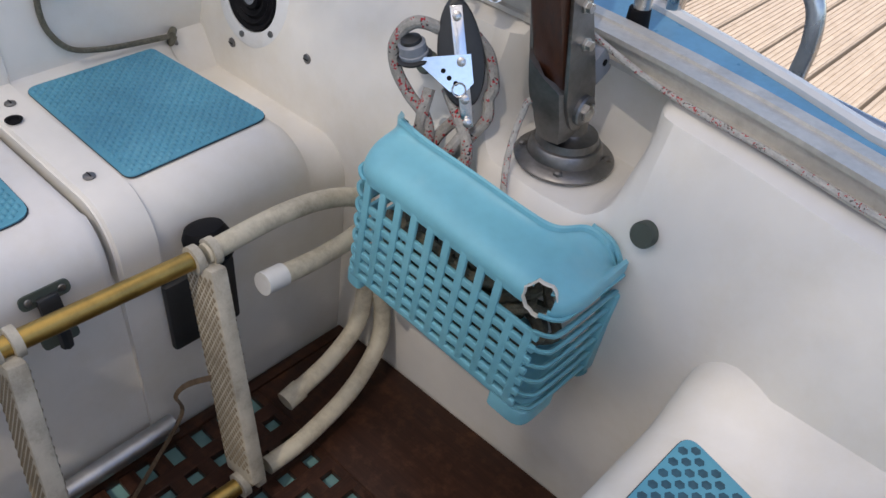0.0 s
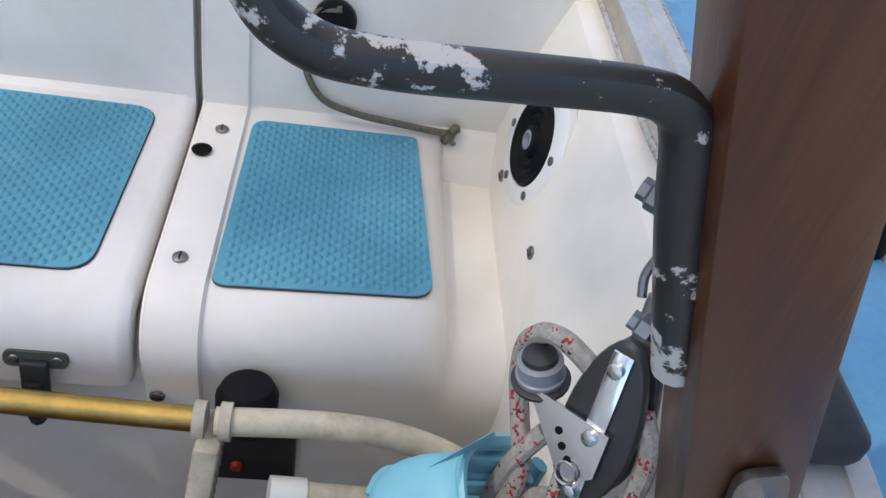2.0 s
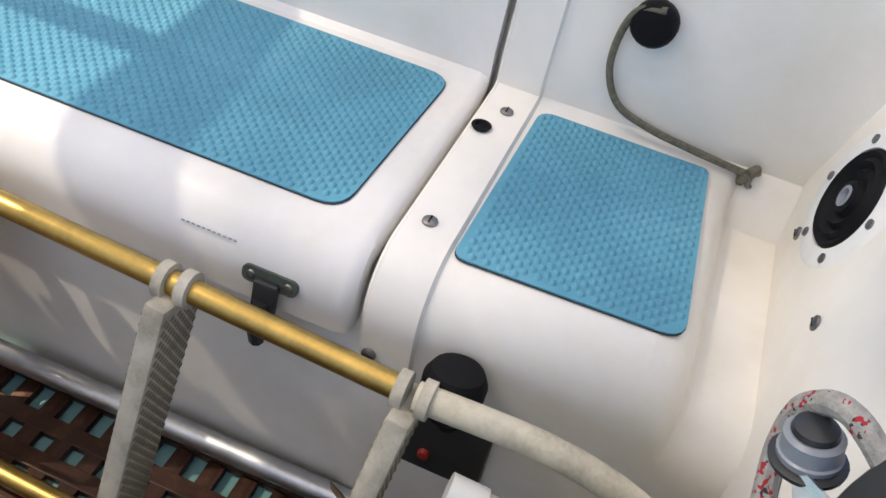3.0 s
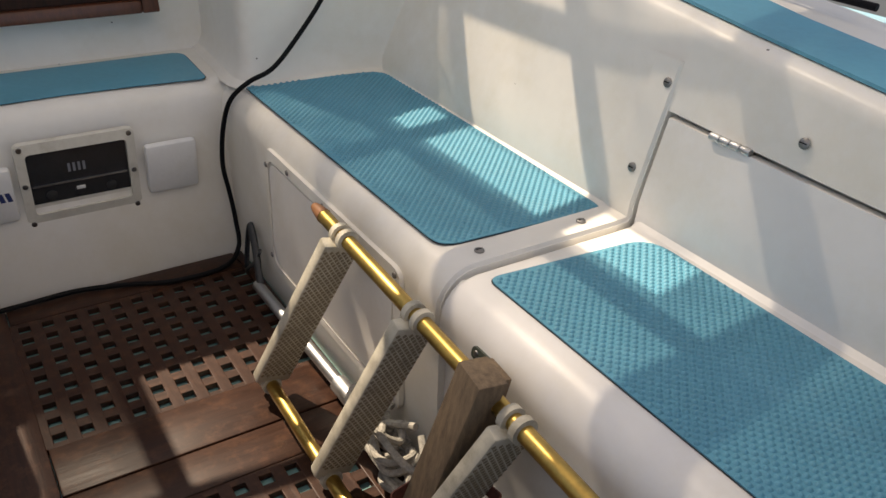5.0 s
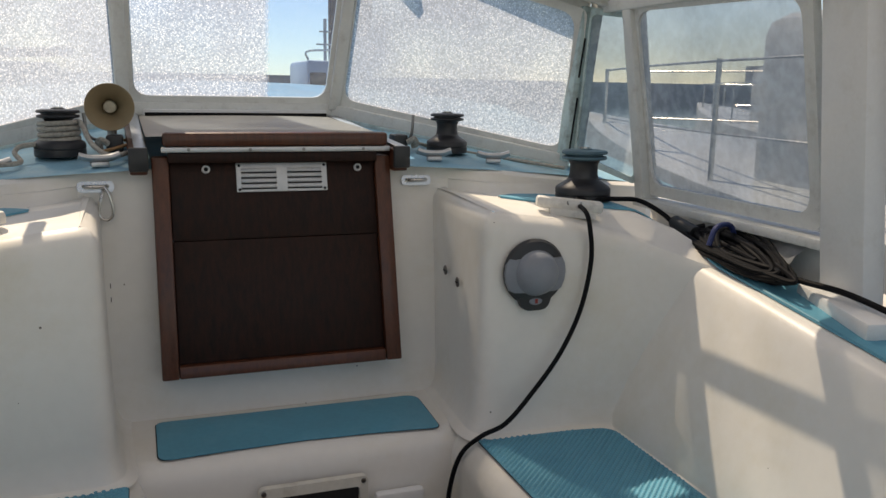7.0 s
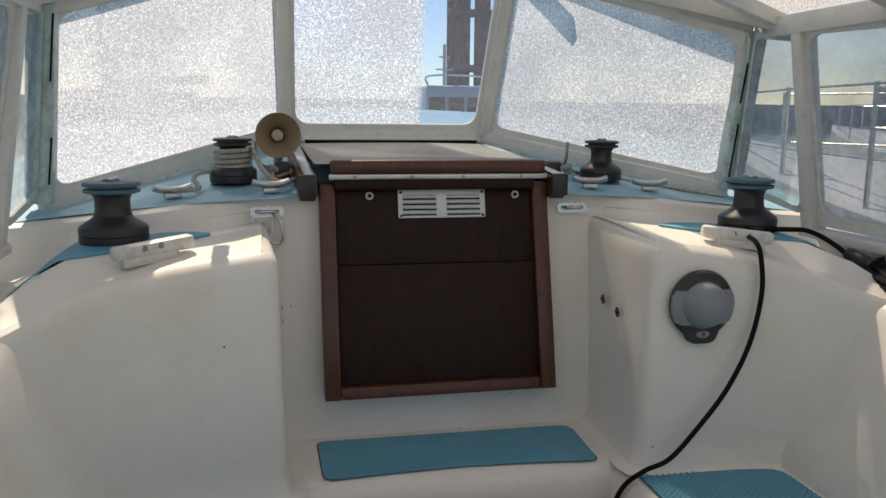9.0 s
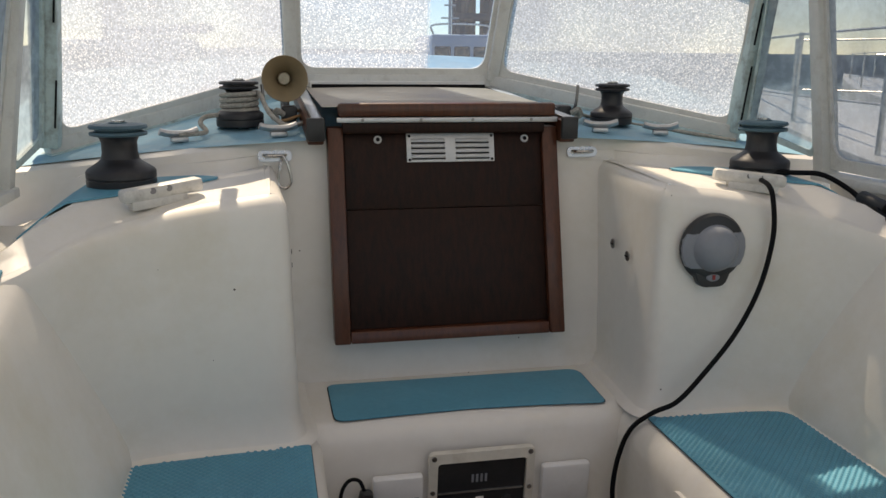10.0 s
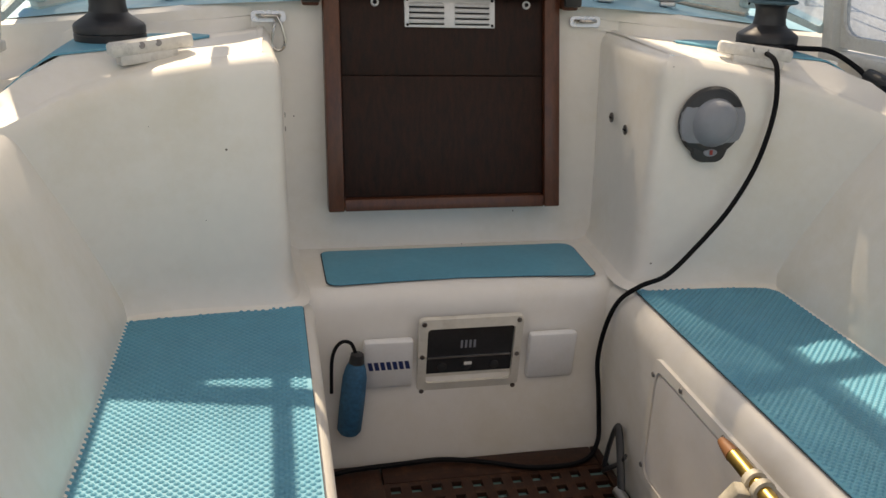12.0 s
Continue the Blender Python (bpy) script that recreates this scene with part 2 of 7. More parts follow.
ROPE = material("grey braided rope", (0.36, 0.34, 0.30), 0.85, var=0.35, scale=120, fine=500, bump=0.8, dirt=(0.30, 0.03, 0.03), dirt_amount=0.18, dirt_scale=60)
ROPE_RED = flecked_rope("white braided rope with red flecks", (0.31, 0.30, 0.275), (0.36, 0.02, 0.03), (0.03, 0.03, 0.035), 0.22, 420)
LINE_RED = flecked_rope("thin white line with red flecks", (0.42, 0.41, 0.38), (0.38, 0.05, 0.05), (0.12, 0.11, 0.10), 0.22, 620)
ROPE_OLIVE = material("dirty olive cord", (0.13, 0.12, 0.085), 0.85, var=0.45, scale=160, fine=500, bump=0.8)
FENDER = material("blue rope bottle", (0.02, 0.12, 0.22), 0.6, var=0.3, scale=60, bump=0.4)
COPPER = material("brown plastic plug", (0.20, 0.085, 0.035), 0.5)
RED = material("red plastic", (0.30, 0.02, 0.015), 0.45)
INK = material("navy blue ink", (0.015, 0.03, 0.12), 0.5, bump=0)
GREEN_GREY = material("dark green-grey plug", (0.06, 0.075, 0.06), 0.55)
BLACK_PAINT = material("chipped black paint on alloy", (0.018, 0.020, 0.022), 0.42, var=0.2, scale=20, bump=0.2, dirt=(0.45, 0.45, 0.44), dirt_amount=0.5, dirt_scale=26)
chips = [k for k in BLACK_PAINT.node_tree.nodes if k.type == "VALTORGB"][1].color_ramp
chips.elements[0].position, chips.elements[1].position = 0.545, 0.560
for k in BLACK_PAINT.node_tree.nodes:
    if k.type == "MATH":
        k.inputs[1].default_value = 1.0
SLAT_DARK = material("dark grooved composite", (0.03, 0.028, 0.027), 0.7)
BILGE = material("wet pale teal floor", (0.15, 0.30, 0.30), 0.16, var=0.12, scale=8, bump=0.1, dirt=(0.14, 0.22, 0.21), dirt_amount=0.35, dirt_scale=8)
WATER = material("harbour water", (0.03, 0.055, 0.06), 0.08, var=0.3, scale=0.6, fine=3.0, bump=0.5, depth=0.08)
HULL = material("white hull paint", (0.44, 0.47, 0.48), 0.3, var=0.05, scale=0.8, bump=0.02)
HULL_GREY = material("grey harbour wall", (0.22, 0.23, 0.24), 0.8, var=0.3, scale=0.3, fine=2, bump=0.3)
CANVAS = material("pale grey canvas", (0.50, 0.52, 0.53), 0.8, var=0.08, scale=20, bump=0.3)
GLASS = dirty_glass("salt-frosted acrylic", 0.11, (0.57, 0.635, 0.735), 160.0, low=0.68, glint=430.0)
GLASS_WIPED = dirty_glass("salt-frosted acrylic, part wiped", 0.20, (0.46, 0.53, 0.64), 160.0, wiped=0.10, low=0.68, glint=430.0, pane_tint=(0.55, 0.74, 0.97))
SHADE_SHEET = dirty_glass("white cloth of the added shade sheet", 0.0, (0.62, 0.63, 0.64), 400.0)
GLASS_SIDE = dirty_glass("hazy acrylic", 0.42, (0.52, 0.60, 0.64), 40.0, low=0.7)
GLASS_ROOF = dirty_glass("translucent roof acrylic", 0.16, (0.85, 0.86, 0.86))
GLASS_HALF = dirty_glass("half-clear roof acrylic", 0.58, (0.82, 0.84, 0.84))
GLASS_CLEAR = dirty_glass("clear acrylic", 0.94, (0.7, 0.75, 0.8))
SCREEN = material("smoked instrument window", (0.030, 0.031, 0.032), 0.16, var=0.2, scale=20, bump=0.02)

# ---- building ----
BASE = {}


def thing(name, at, label, category, group="", kind=""):
    ob = new(name)
    ob.empty_display_size = 0.05
    ob.location = at
    BASE[ob] = Vector(at)
    return tagged(ob, label, category, group, kind)


def part(name, bm, mat, parent=None, label="", smooth=0.62):
    """Links a bmesh, built in world places, as one mesh under a thing or part."""
    base = BASE.get(parent, Vector((0, 0, 0)))
    bm.transform(Matrix.Translation(-base))
    bmesh.ops.recalc_face_normals(bm, faces=bm.faces)
    for f in bm.faces:
        f.smooth = True
    for e in bm.edges:
        if len(e.link_faces) == 2 and e.calc_face_angle(0) > smooth:
            e.smooth = False
    me = bpy.data.meshes.new(name)
    bm.to_mesh(me)
    bm.free()
    me.materials.append(mat)
    ob = new(name, me)
    if parent:
        ob.parent = parent
    BASE[ob] = base
    return tagged(ob, label) if label else ob


def setting(name, bm, mat, label, category):
    return tagged(part(name, bm, mat), label, category, kind="structure")


def box(x0, x1, y0, y1, z0, z1, bevel=0.0, bm=None, m=None):
    own = bmesh.new()
    bmesh.ops.create_cube(own, size=1)
    own.transform(Matrix.Translation(((x0 + x1) / 2, (y0 + y1) / 2, (z0 + z1) / 2)) @ Matrix.Diagonal((x1 - x0, y1 - y0, z1 - z0, 1)))
    if bevel:
        bmesh.ops.bevel(own, geom=own.edges[:], offset=bevel, segments=2, affect="EDGES", profile=0.5)
    if m:
        own.transform(m)
    return own if bm is None else join(bm, own)


def join(bm, other):
    me = bpy.data.meshes.new("t")
    other.to_mesh(me)
    other.free()
    bm.from_mesh(me)
    bpy.data.meshes.remove(me)
    return bm


def loft(rings, closed=False, caps=False, bm=None):
    """Faces between rows of points; closed: each row is a loop."""
    bm = bm or bmesh.new()
    rows = [[bm.verts.new(p) for p in r] for r in rings]
    k = len(rows[0])
    for a, b in zip(rows, rows[1:]):
        for i in range(k if closed else k - 1):
            j = (i + 1) % k
            bm.faces.new((a[i], a[j], b[j], b[i]))
    if caps:
        bm.faces.new(rows[0])
        bm.faces.new(rows[-1])
    return bm


def smooth_path(pts, n=8):
    """Points along a smooth curve through the given ones."""
    pts = [Vector(p) for p in pts]
    ext = [2 * pts[0] - pts[1], *pts, 2 * pts[-1] - pts[-2]]
    out = []
    for i in range(1, len(ext) - 2):
        a, b, c, d = ext[i - 1 : i + 3]
        for s in range(n):
            t = s / n
            out.append(0.5 * (2 * b + (c - a) * t + (2 * a - 5 * b + 4 * c - d) * t * t + (3 * b - a - 3 * c + d) * t ** 3))
    return out + [pts[-1]]


def tube(pts, r, seg=10, n=8, bm=None, curve=True, flat=1.0):
    pts = smooth_path(pts, n) if curve and len(pts) > 2 else [Vector(p) for p in pts]
    rad = r if callable(r) else (lambda s: r)
    d0 = (pts[1] - pts[0]).normalized()
    up = d0.orthogonal().normalized()
    rings = []
    for i, p in enumerate(pts):
        d = (pts[min(i + 1, len(pts) - 1)] - pts[max(i - 1, 0)]).normalized()
        up = (up - d * up.dot(d)).normalized()
        side = d.cross(up)
        q = rad(i / (len(pts) - 1))
        rings.append([p + q * (math.cos(a) * up + flat * math.sin(a) * side) for a in (2 * math.pi * k / seg for k in range(seg))])
    return loft(rings, True, True, bm)


def lathe(profile, m=None, seg=28, bm=None):
    """Turns (radius, height) pairs round the z axis."""
    rings = [[(max(r, 1e-4) * math.cos(a), max(r, 1e-4) * math.sin(a), z) for a in (2 * math.pi * k / seg for k in range(seg))] for r, z in profile]
    own = loft(rings, True, True)
    if m:
        own.transform(m)
    return own if bm is None else join(bm, own)


def slab(outline, z0, z1, m=None, bevel=0.0, bm=None):
    """A flat outline in x and y with thickness."""
    own = bmesh.new()
    f = own.faces.new([own.verts.new((x, y, z0)) for x, y in outline])
    ext = bmesh.ops.extrude_face_region(own, geom=[f])
    bmesh.ops.translate(own, vec=(0, 0, z1 - z0), verts=[v for v in ext["geom"] if isinstance(v, bmesh.types.BMVert)])
    if bevel:
        top = [e for e in own.edges if all(abs(v.co.z - z1) < 1e-6 for v in e.verts)]
        bmesh.ops.bevel(own, geom=top, offset=bevel, segments=2, affect="EDGES", profile=0.5)
    if m:
        own.transform(m)
    return own if bm is None else join(bm, own)


def round_corners(pts, r, n=5):
    """The outline with its corners rounded; r: one radius or one a corner."""
    out = []
    k = len(pts)
    for i, p in enumerate(pts):
        p, a, b = Vector(p), Vector(pts[i - 1]), Vector(pts[(i + 1) % k])
        q = r[i] if isinstance(r, (list, tuple)) else r
        u, v = (a - p).normalized() * q, (b - p).normalized() * q
        for s in range(n + 1):
            t = s / n
            out.append(tuple((1 - t) ** 2 * (p + u) + 2 * t * (1 - t) * p + t * t * (p + v)))
    return out


def arc(cx, cz, r, a0, a1, n=6):
    return [(cx + r * math.cos(radians(a0 + (a1 - a0) * k / n)), cz + r * math.sin(radians(a0 + (a1 - a0) * k / n))) for k in range(n + 1)]


def facing(at, ahead, up=(0, 0, 1)):
    """A pose whose z axis looks along ahead, with y as near up as can be."""
    z = Vector(ahead).normalized()
    if abs(Vector(up).normalized().dot(z)) > 0.98:
        up = (0, 1, 0)
    x = Vector(up).cross(z).normalized()
    y = z.cross(x)
    return Matrix.Translation(at) @ Matrix((x, y, z)).transposed().to_4x4()


def screw(at, ahead, r=0.006, group="slotted screws"):
    ob = thing("screw", at, "small slotted stainless screw set in white gelcoat", "screw", group)
    m = facing(at, ahead)
    part("head", lathe([(r * 1.35, -0.001), (r * 1.3, 0.0012), (r, 0.0022), (r * 0.55, 0.003), (0, 0.003)], m, 14), DULL, ob)
    part("slot", box(-r * 0.9, r * 0.9, -r * 0.14, r * 0.14, 0.0027, 0.0034, m=m), RUBBER, ob)
    return ob

# ---- the cockpit moulding ----
SEAT = 0.42


def interp(v, xs, ys):
    return float(np.interp(v, xs, ys))


def lean(y):
    return interp(y, (-2.2, -1.4, -1.0, -0.3), (0.12, 0.18, 0.31, 0.36))


def coaming(y):
    """Height of the top of the coaming."""
    return interp(y, (-2.3, -1.6, -1.19, -1.02, -0.62, -0.3), (0.69, 0.715, 0.742, 0.752, 0.80, 0.835))


def back_x(y, z):
    return 0.695 + lean(y) * (z - SEAT)


def seat_profile(y, top=SEAT, low=None):
    """Half of the cockpit in section: front of the bench, seat, back and coaming, as (x, z)."""
    zt = coaming(y)
    xt = back_x(y, zt)
    p = [(0.350, -0.09), (0.342, 0.05), (0.337, 0.20), (0.335, 0.345)]
    p += arc(0.395, 0.36, 0.06, 180, 90)
    p += [(0.46, top), (0.58, top)]
    p += [(0.66, top), (0.694, top + 0.001), (0.702, top + 0.006), (back_x(y, 0.45) + 0.001, 0.45)]
    p += [(back_x(y, z), z) for z in (0.49, 0.54, 0.595, 0.63, zt - 0.06, zt - 0.03)]
    p += [(xt - 0.004, zt - 0.016), (xt + 0.006, zt - 0.005), (xt + 0.022, zt), (xt + 0.09, zt + 0.004), (xt + 0.16, zt + 0.006), (xt + 0.30, zt + 0.0)]
    return p


def recess_profile(y):
    """The section where the locker lid lies: a sunk landing under it."""
    zt = coaming(y)
    xt = back_x(y, zt)
    p = [(0.352, -0.09), (0.350, 0.05), (0.349, 0.20), (0.349, 0.31)]
    p += [(0.349 + 0.004 * k, 0.312 + 0.004 * k) for k in range(7)]
    p += [(0.46, 0.345), (0.58, 0.345), (0.68, 0.35), (0.72, 0.36), (0.735, 0.38), (back_x(y, 0.45) + 0.035, 0.45)]
    p += [(back_x(y, z) + 0.035, z) for z in (0.49, 0.54)]
    p += [(back_x(y, 0.60) + 0.03, 0.598), (back_x(y, 0.606), 0.606)]
    p += [(back_x(y, z), z) for z in (zt - 0.06, zt - 0.03)]
    p += [(xt - 0.004, zt - 0.016), (xt + 0.006, zt - 0.005), (xt + 0.022, zt), (xt + 0.09, zt + 0.004), (xt + 0.16, zt + 0.006), (xt + 0.30, zt + 0.0)]
    return p


LID_AFT, LID_FWD = -1.835, -1.165


def bench(side):
    bm = bmesh.new()
    wide = lambda y: [(x - (0.062 if side < 0 and x < 0.5 else 0), z) for x, z in seat_profile(y)]  # noqa: E731
    for prof, ys in ((wide, (-2.10 if side > 0 else -2.065, -2.0, -1.92, LID_AFT)), (recess_profile, (LID_AFT, -1.7, -1.5, -1.3, LID_FWD)),
                     (seat_profile, (LID_FWD, -1.05, -0.9, -0.75, -0.6, -0.5, -0.4, -0.32, -0.2, 0.0))):
        loft([[(side * x, y, z) for x, z in prof(y)] for y in ys], bm=bm)
    # the two steps into the sunk landing
    for y in (LID_AFT, LID_FWD):
        a, b = (wide(y) if y == LID_AFT else seat_profile(y)), recess_profile(y)
        loft([[(side * x, y, z) for x, z in a], [(side * x, y, z) for x, z in b]], bm=bm)
    # rounded aft end of the seat, and the drain channel behind it
    rings = []
    for k in range(6):
        q = k / 5 * math.pi / 2
        y, drop = -2.10 - 0.045 * math.sin(q), 0.045 * (1 - math.cos(q))
        rings.append([(side * x, y, z - (drop if z >= 0.30 and x < 0.68 else 0)) for x, z in seat_profile(y)])
    tail = [(-2.152, 0.052), (-2.18, 0.054), (-2.30, 0.054)]
    for y, drop in tail:
        rings.append([(side * x, y, z - (drop if z >= 0.30 and x < 0.68 else 0)) for x, z in seat_profile(y)])
    if side < 0:
        rings = []
        for y, rise in ((-2.065, 0.0), (-2.085, 0.002), (-2.105, 0.010), (-2.125, 0.022), (-2.145, 0.034), (-2.165, 0.040), (-2.30, 0.042)):
            rings.append([(side * (x - (0.062 if x < 0.5 else 0)), y, z + (rise if z >= 0.30 and x < 0.68 else 0)) for x, z in seat_profile(y)])
    loft(rings, bm=bm)
    return bm


setting("wall_starboard", bench(1), GRP, "white gelcoat cockpit bench and coaming, scuffed and speckled", "cockpit side")
setting("wall_port", bench(-1), GRP, "white gelcoat cockpit bench and coaming in part sun", "cockpit side")


def floor():
    bm = bmesh.new()
    return box(-0.36, 0.36, -2.28, -0.15, -0.10, -0.0145, bm=bm)


setting("floor", floor(), BILGE, "pale wet cockpit sole under the wooden grating", "floor")


def bridge():
    """The step in front of the companionway."""
    bm = bmesh.new()
    prof = [(0.10, SEAT), (0.03, SEAT), (-0.05, SEAT), (-0.12, SEAT), (-0.165, SEAT), (-0.19, 0.415), (-0.208, 0.402), (-0.218, 0.38), (-0.222, 0.35),
            (-0.226, 0.30), (-0.238, 0.18), (-0.252, 0.06), (-0.262, -0.09)]
    xs = [-0.40, -0.36, -0.2, 0, 0.2, 0.36, 0.40]
    return loft([[(x, y, z) for y, z in prof] for x in xs], bm=bm)


setting("step", bridge(), GRP, "white gelcoat bridge deck below the companionway", "step")


def bulk_y(z):
    return 0.055 + 0.18 * (z - SEAT)


def bulkhead(x0, x1, z0, z1):
    bm = box(x0, x1, 0, 0.03, z0, z1)
    bmesh.ops.subdivide_edges(bm, edges=bm.edges[:], cuts=2, use_grid_fill=True)
    for v in bm.verts:
        v.co.y += bulk_y(v.co.z)
    return bm


for x0, x1, z0, z1 in ((-0.42, -0.262, 0.40, 1.0), (0.262, 0.42, 0.40, 1.0), (-0.262, 0.262, 0.40, 0.56)):
    setting("wall_forward", bulkhead(x0, x1, z0, z1), GRP, "white gelcoat bulkhead round the companionway", "bulkhead")


def ped_top(x):
    return interp(x, (0.34, 0.385, 0.57, 0.75, 0.86, 0.92, 1.05), (0.935, 0.935, 0.912, 0.875, 0.83, 0.815, 0.80))


def ped_front(x):
    return interp(x, (0.372, 0.377, 0.387, 0.402, 0.60, 0.68, 0.74, 0.79, 0.84, 0.90, 0.98), (-0.225, -0.245, -0.262, -0.272, -0.276, -0.290, -0.320, -0.365, -0.43, -0.50, -0.56))


def ped_surface(x, y):
    """Top of the winch base: from its front edge up to a flat for the winch."""
    te = ped_top(x)
    flat = interp(x, (0.42, 0.52, 0.80, 0.93), (te, max(te, 0.922), 0.916, te))
    k = min(1.0, max(0.0, (y - ped_front(x) - 0.045) / 0.09))
    return te + (flat - te) * k * k * (3 - 2 * k) + 0.012 * max(0, (y + 0.2) / 0.3)


def pedestal(side):
    """The winch base beside the companionway: recess side, front, rounded top, and the low wall up to the cabin roof."""
    bm = bmesh.new()
    plan = [(0.394, 0.18, -1, 0), (0.392, 0.09, -1, 0), (0.390, 0.0, -1, 0), (0.385, -0.10, -1, 0), (0.379, -0.20, -1, 0), (0.378, -0.228, -0.97, -0.2), (0.381, -0.246, -0.85, -0.5), (0.390, -0.262, -0.5, -0.85),
            (0.405, -0.271, -0.15, -1), (0.43, -0.274, 0, -1)]
    plan += [(x, ped_front(x), 0, -1) for x in (0.52, 0.60, 0.68, 0.74, 0.79, 0.84, 0.90, 0.98)]
    rings = []
    for x, y, nx, ny in plan:
        t = ped_surface(max(x, 0.43), y) if x < 0.43 else ped_top(x)
        row = []
        for out, z in ((0.035, SEAT - 0.002), (0.012, SEAT + 0.010), (0.0, SEAT + 0.035), (-0.003, 0.5), (-0.008, 0.65), (-0.012, t - 0.045), (-0.016, t - 0.022), (-0.026, t - 0.008), (-0.046, t + 0.0005)):
            row.append((side * (x + nx * out), y + ny * out, z))
        rings.append(row)
    loft(rings, bm=bm)
    rings = []
    for x in (0.424, 0.47, 0.52, 0.60, 0.68, 0.74, 0.79, 0.84, 0.90, 1.02):
        y0 = ped_front(x) + 0.044
        f = min(1.0, max(0.0, (x - 0.46) / 0.09))
        end = 0.045 + (1 - f) * (bulk_y(0.93) - 0.045)
        rings.append([(side * x, y, ped_surface(x, min(y, 0.045))) for y in np.linspace(y0, end, 12)])
    loft(rings, bm=bm)
    rings = []
    for x in (0.385, 0.45, 0.52, 0.60, 0.68, 0.74, 0.79, 0.84, 0.90, 1.02):
        t = ped_surface(x, 0.045)
        hi = interp(x, (0.37, 0.6, 0.98), (1.0, 0.985, 0.945))
        row = [(0.043, t - 0.001), (0.062, t + 0.008), (0.075, t + 0.026), (0.095, hi - 0.03), (0.105, hi - 0.01), (0.125, hi), (0.18, hi + 0.005)]
        f = min(1.0, max(0.0, (x - 0.46) / 0.09))
        rings.append([(side * x, y + (1 - f) * max(0.0, bulk_y(z) - 0.003 - y), z) for y, z in row])
    return loft(rings, bm=bm)


setting("wall_forward_starboard", pedestal(1), GRP, "white gelcoat winch base and bulkhead corner", "bulkhead")
setting("wall_forward_port", pedestal(-1), GRP, "white gelcoat winch base in the shade", "bulkhead")


def cabin_z(x, y):
    return 1.0 + 0.16 * max(0, y - 0.12) - 0.055 * (abs(x) / 0.95) ** 2


def cabin_top():
    rings = []
    for y in (0.125, 0.2, 0.35, 0.5, 0.65, 0.8, 1.4):
        rings.append([(x, max(y, 0.17) if abs(x) < 0.3 else y, cabin_z(x, y) + 0.006) for x in np.linspace(-1.15, 1.15, 24)])
    return loft(rings)


setting("roof_cabin", cabin_top(), DECK_BLUE, "faded pale blue non-slip cabin top", "deck")


def aft_wall_y(z):
    return interp(z, (-0.1, 0.2, 0.44, 0.55, 0.62), (-2.195, -2.205, -2.215, -2.245, -2.275))


NICHE = (-0.092, 0.075, 0.488)   # recess in the after coaming for the rudder head: from, to, height of its ledge


def stern(x):
    """How far the rounded stern comes forward beside its middle."""
    return 0.25 * min(max(0.2 - x, 0.0), 0.56) ** 2


def bowed(bm, low=0.0, high=0.0001):
    for v in bm.verts:
        v.co.y += stern(v.co.x) * min(1.0, max(0.0, (v.co.z - low) / (high - low)))
    return bm


def across(section, x0=-1.2, x1=1.2):
    """A bar of one section across the stern, bowed with it."""
    return bowed(loft([[(x, y, z) for y, z in section] for x in np.linspace(x0, x1, 25)], True, True))


def aft_wall():
    bm = bmesh.new()
    zs = (-0.09, 0.1, 0.25, 0.38, 0.44, 0.488, 0.52, 0.56, 0.59, 0.606, 0.615)
    for xs, zz in (((-1.0, -0.7, -0.6, -0.5, -0.4, -0.36, -0.3, -0.24, NICHE[0] - 0.05), zs), ((NICHE[1] + 0.05, 0.2, 0.35, 0.5, 0.6, 0.7, 1.0), zs)):
        rings = []
        for x in xs:
            row = [(x, aft_wall_y(z), z) for z in zz]
            row += [(x, -2.288, 0.62), (x, -2.36, 0.622)]
            rings.append(row)
        loft(rings, bm=bm)
    # under the ledge, the ledge, and the sides and back of the niche
    rings = []
    wall = lambda x: [(x, aft_wall_y(z), z) for z in zs] + [(x, -2.288, 0.62), (x, -2.36, 0.622)]  # noqa: E731

    def inner(x, f):
        row = [(x, aft_wall_y(z) + f * min(1, max(0, (z - 0.1) / 0.28)), z) for z in (-0.09, 0.1, 0.25, 0.38, 0.44)] + [(x, -2.212 + f, 0.470), (x, -2.225 + f * 0.7, NICHE[2])]
        return row + [(x, -2.28, NICHE[2] + 0.002), (x, -2.335, NICHE[2] + 0.006), (x, -2.35, NICHE[2] + 0.03), (x, -2.352, 0.60), (x, -2.354, 0.616), (x, -2.36, 0.618)]
    def between(x, f, k):
        return [tuple(Vector(p).lerp(Vector(q), k)) for p, q in zip(wall(x), inner(x, f))]
    for x, f, k in ((NICHE[0] - 0.05, 0, 0), (NICHE[0] - 0.034, 0.002, 0.06), (NICHE[0] - 0.022, 0.004, 0.25), (NICHE[0] - 0.010, 0.008, 0.7), (NICHE[0] + 0.002, 0.012, 0.94), (NICHE[0] + 0.016, 0.018, 1),
                    (-0.03, 0.03, 1), (NICHE[1] - 0.02, 0.026, 1), (NICHE[1] - 0.004, 0.016, 0.94), (NICHE[1] + 0.008, 0.010, 0.7), (NICHE[1] + 0.02, 0.005, 0.25), (NICHE[1] + 0.032, 0.002, 0.06), (NICHE[1] + 0.05, 0, 0)):
        rings.append(between(x, f, k))
    return bowed(loft(rings, bm=bm), 0.05, 0.38)


setting("wall_aft", aft_wall(), GRP, "white gelcoat after end of the cockpit", "bulkhead")

def narrowing(bm):
    """Draws the outer edge of the stern in towards port."""
    for v in bm.verts:
        if v.co.y - stern(v.co.x) < -2.40:
            v.co.y += 0.14 * min(0.42, max(0.0, 0.10 - v.co.x))
    return bm


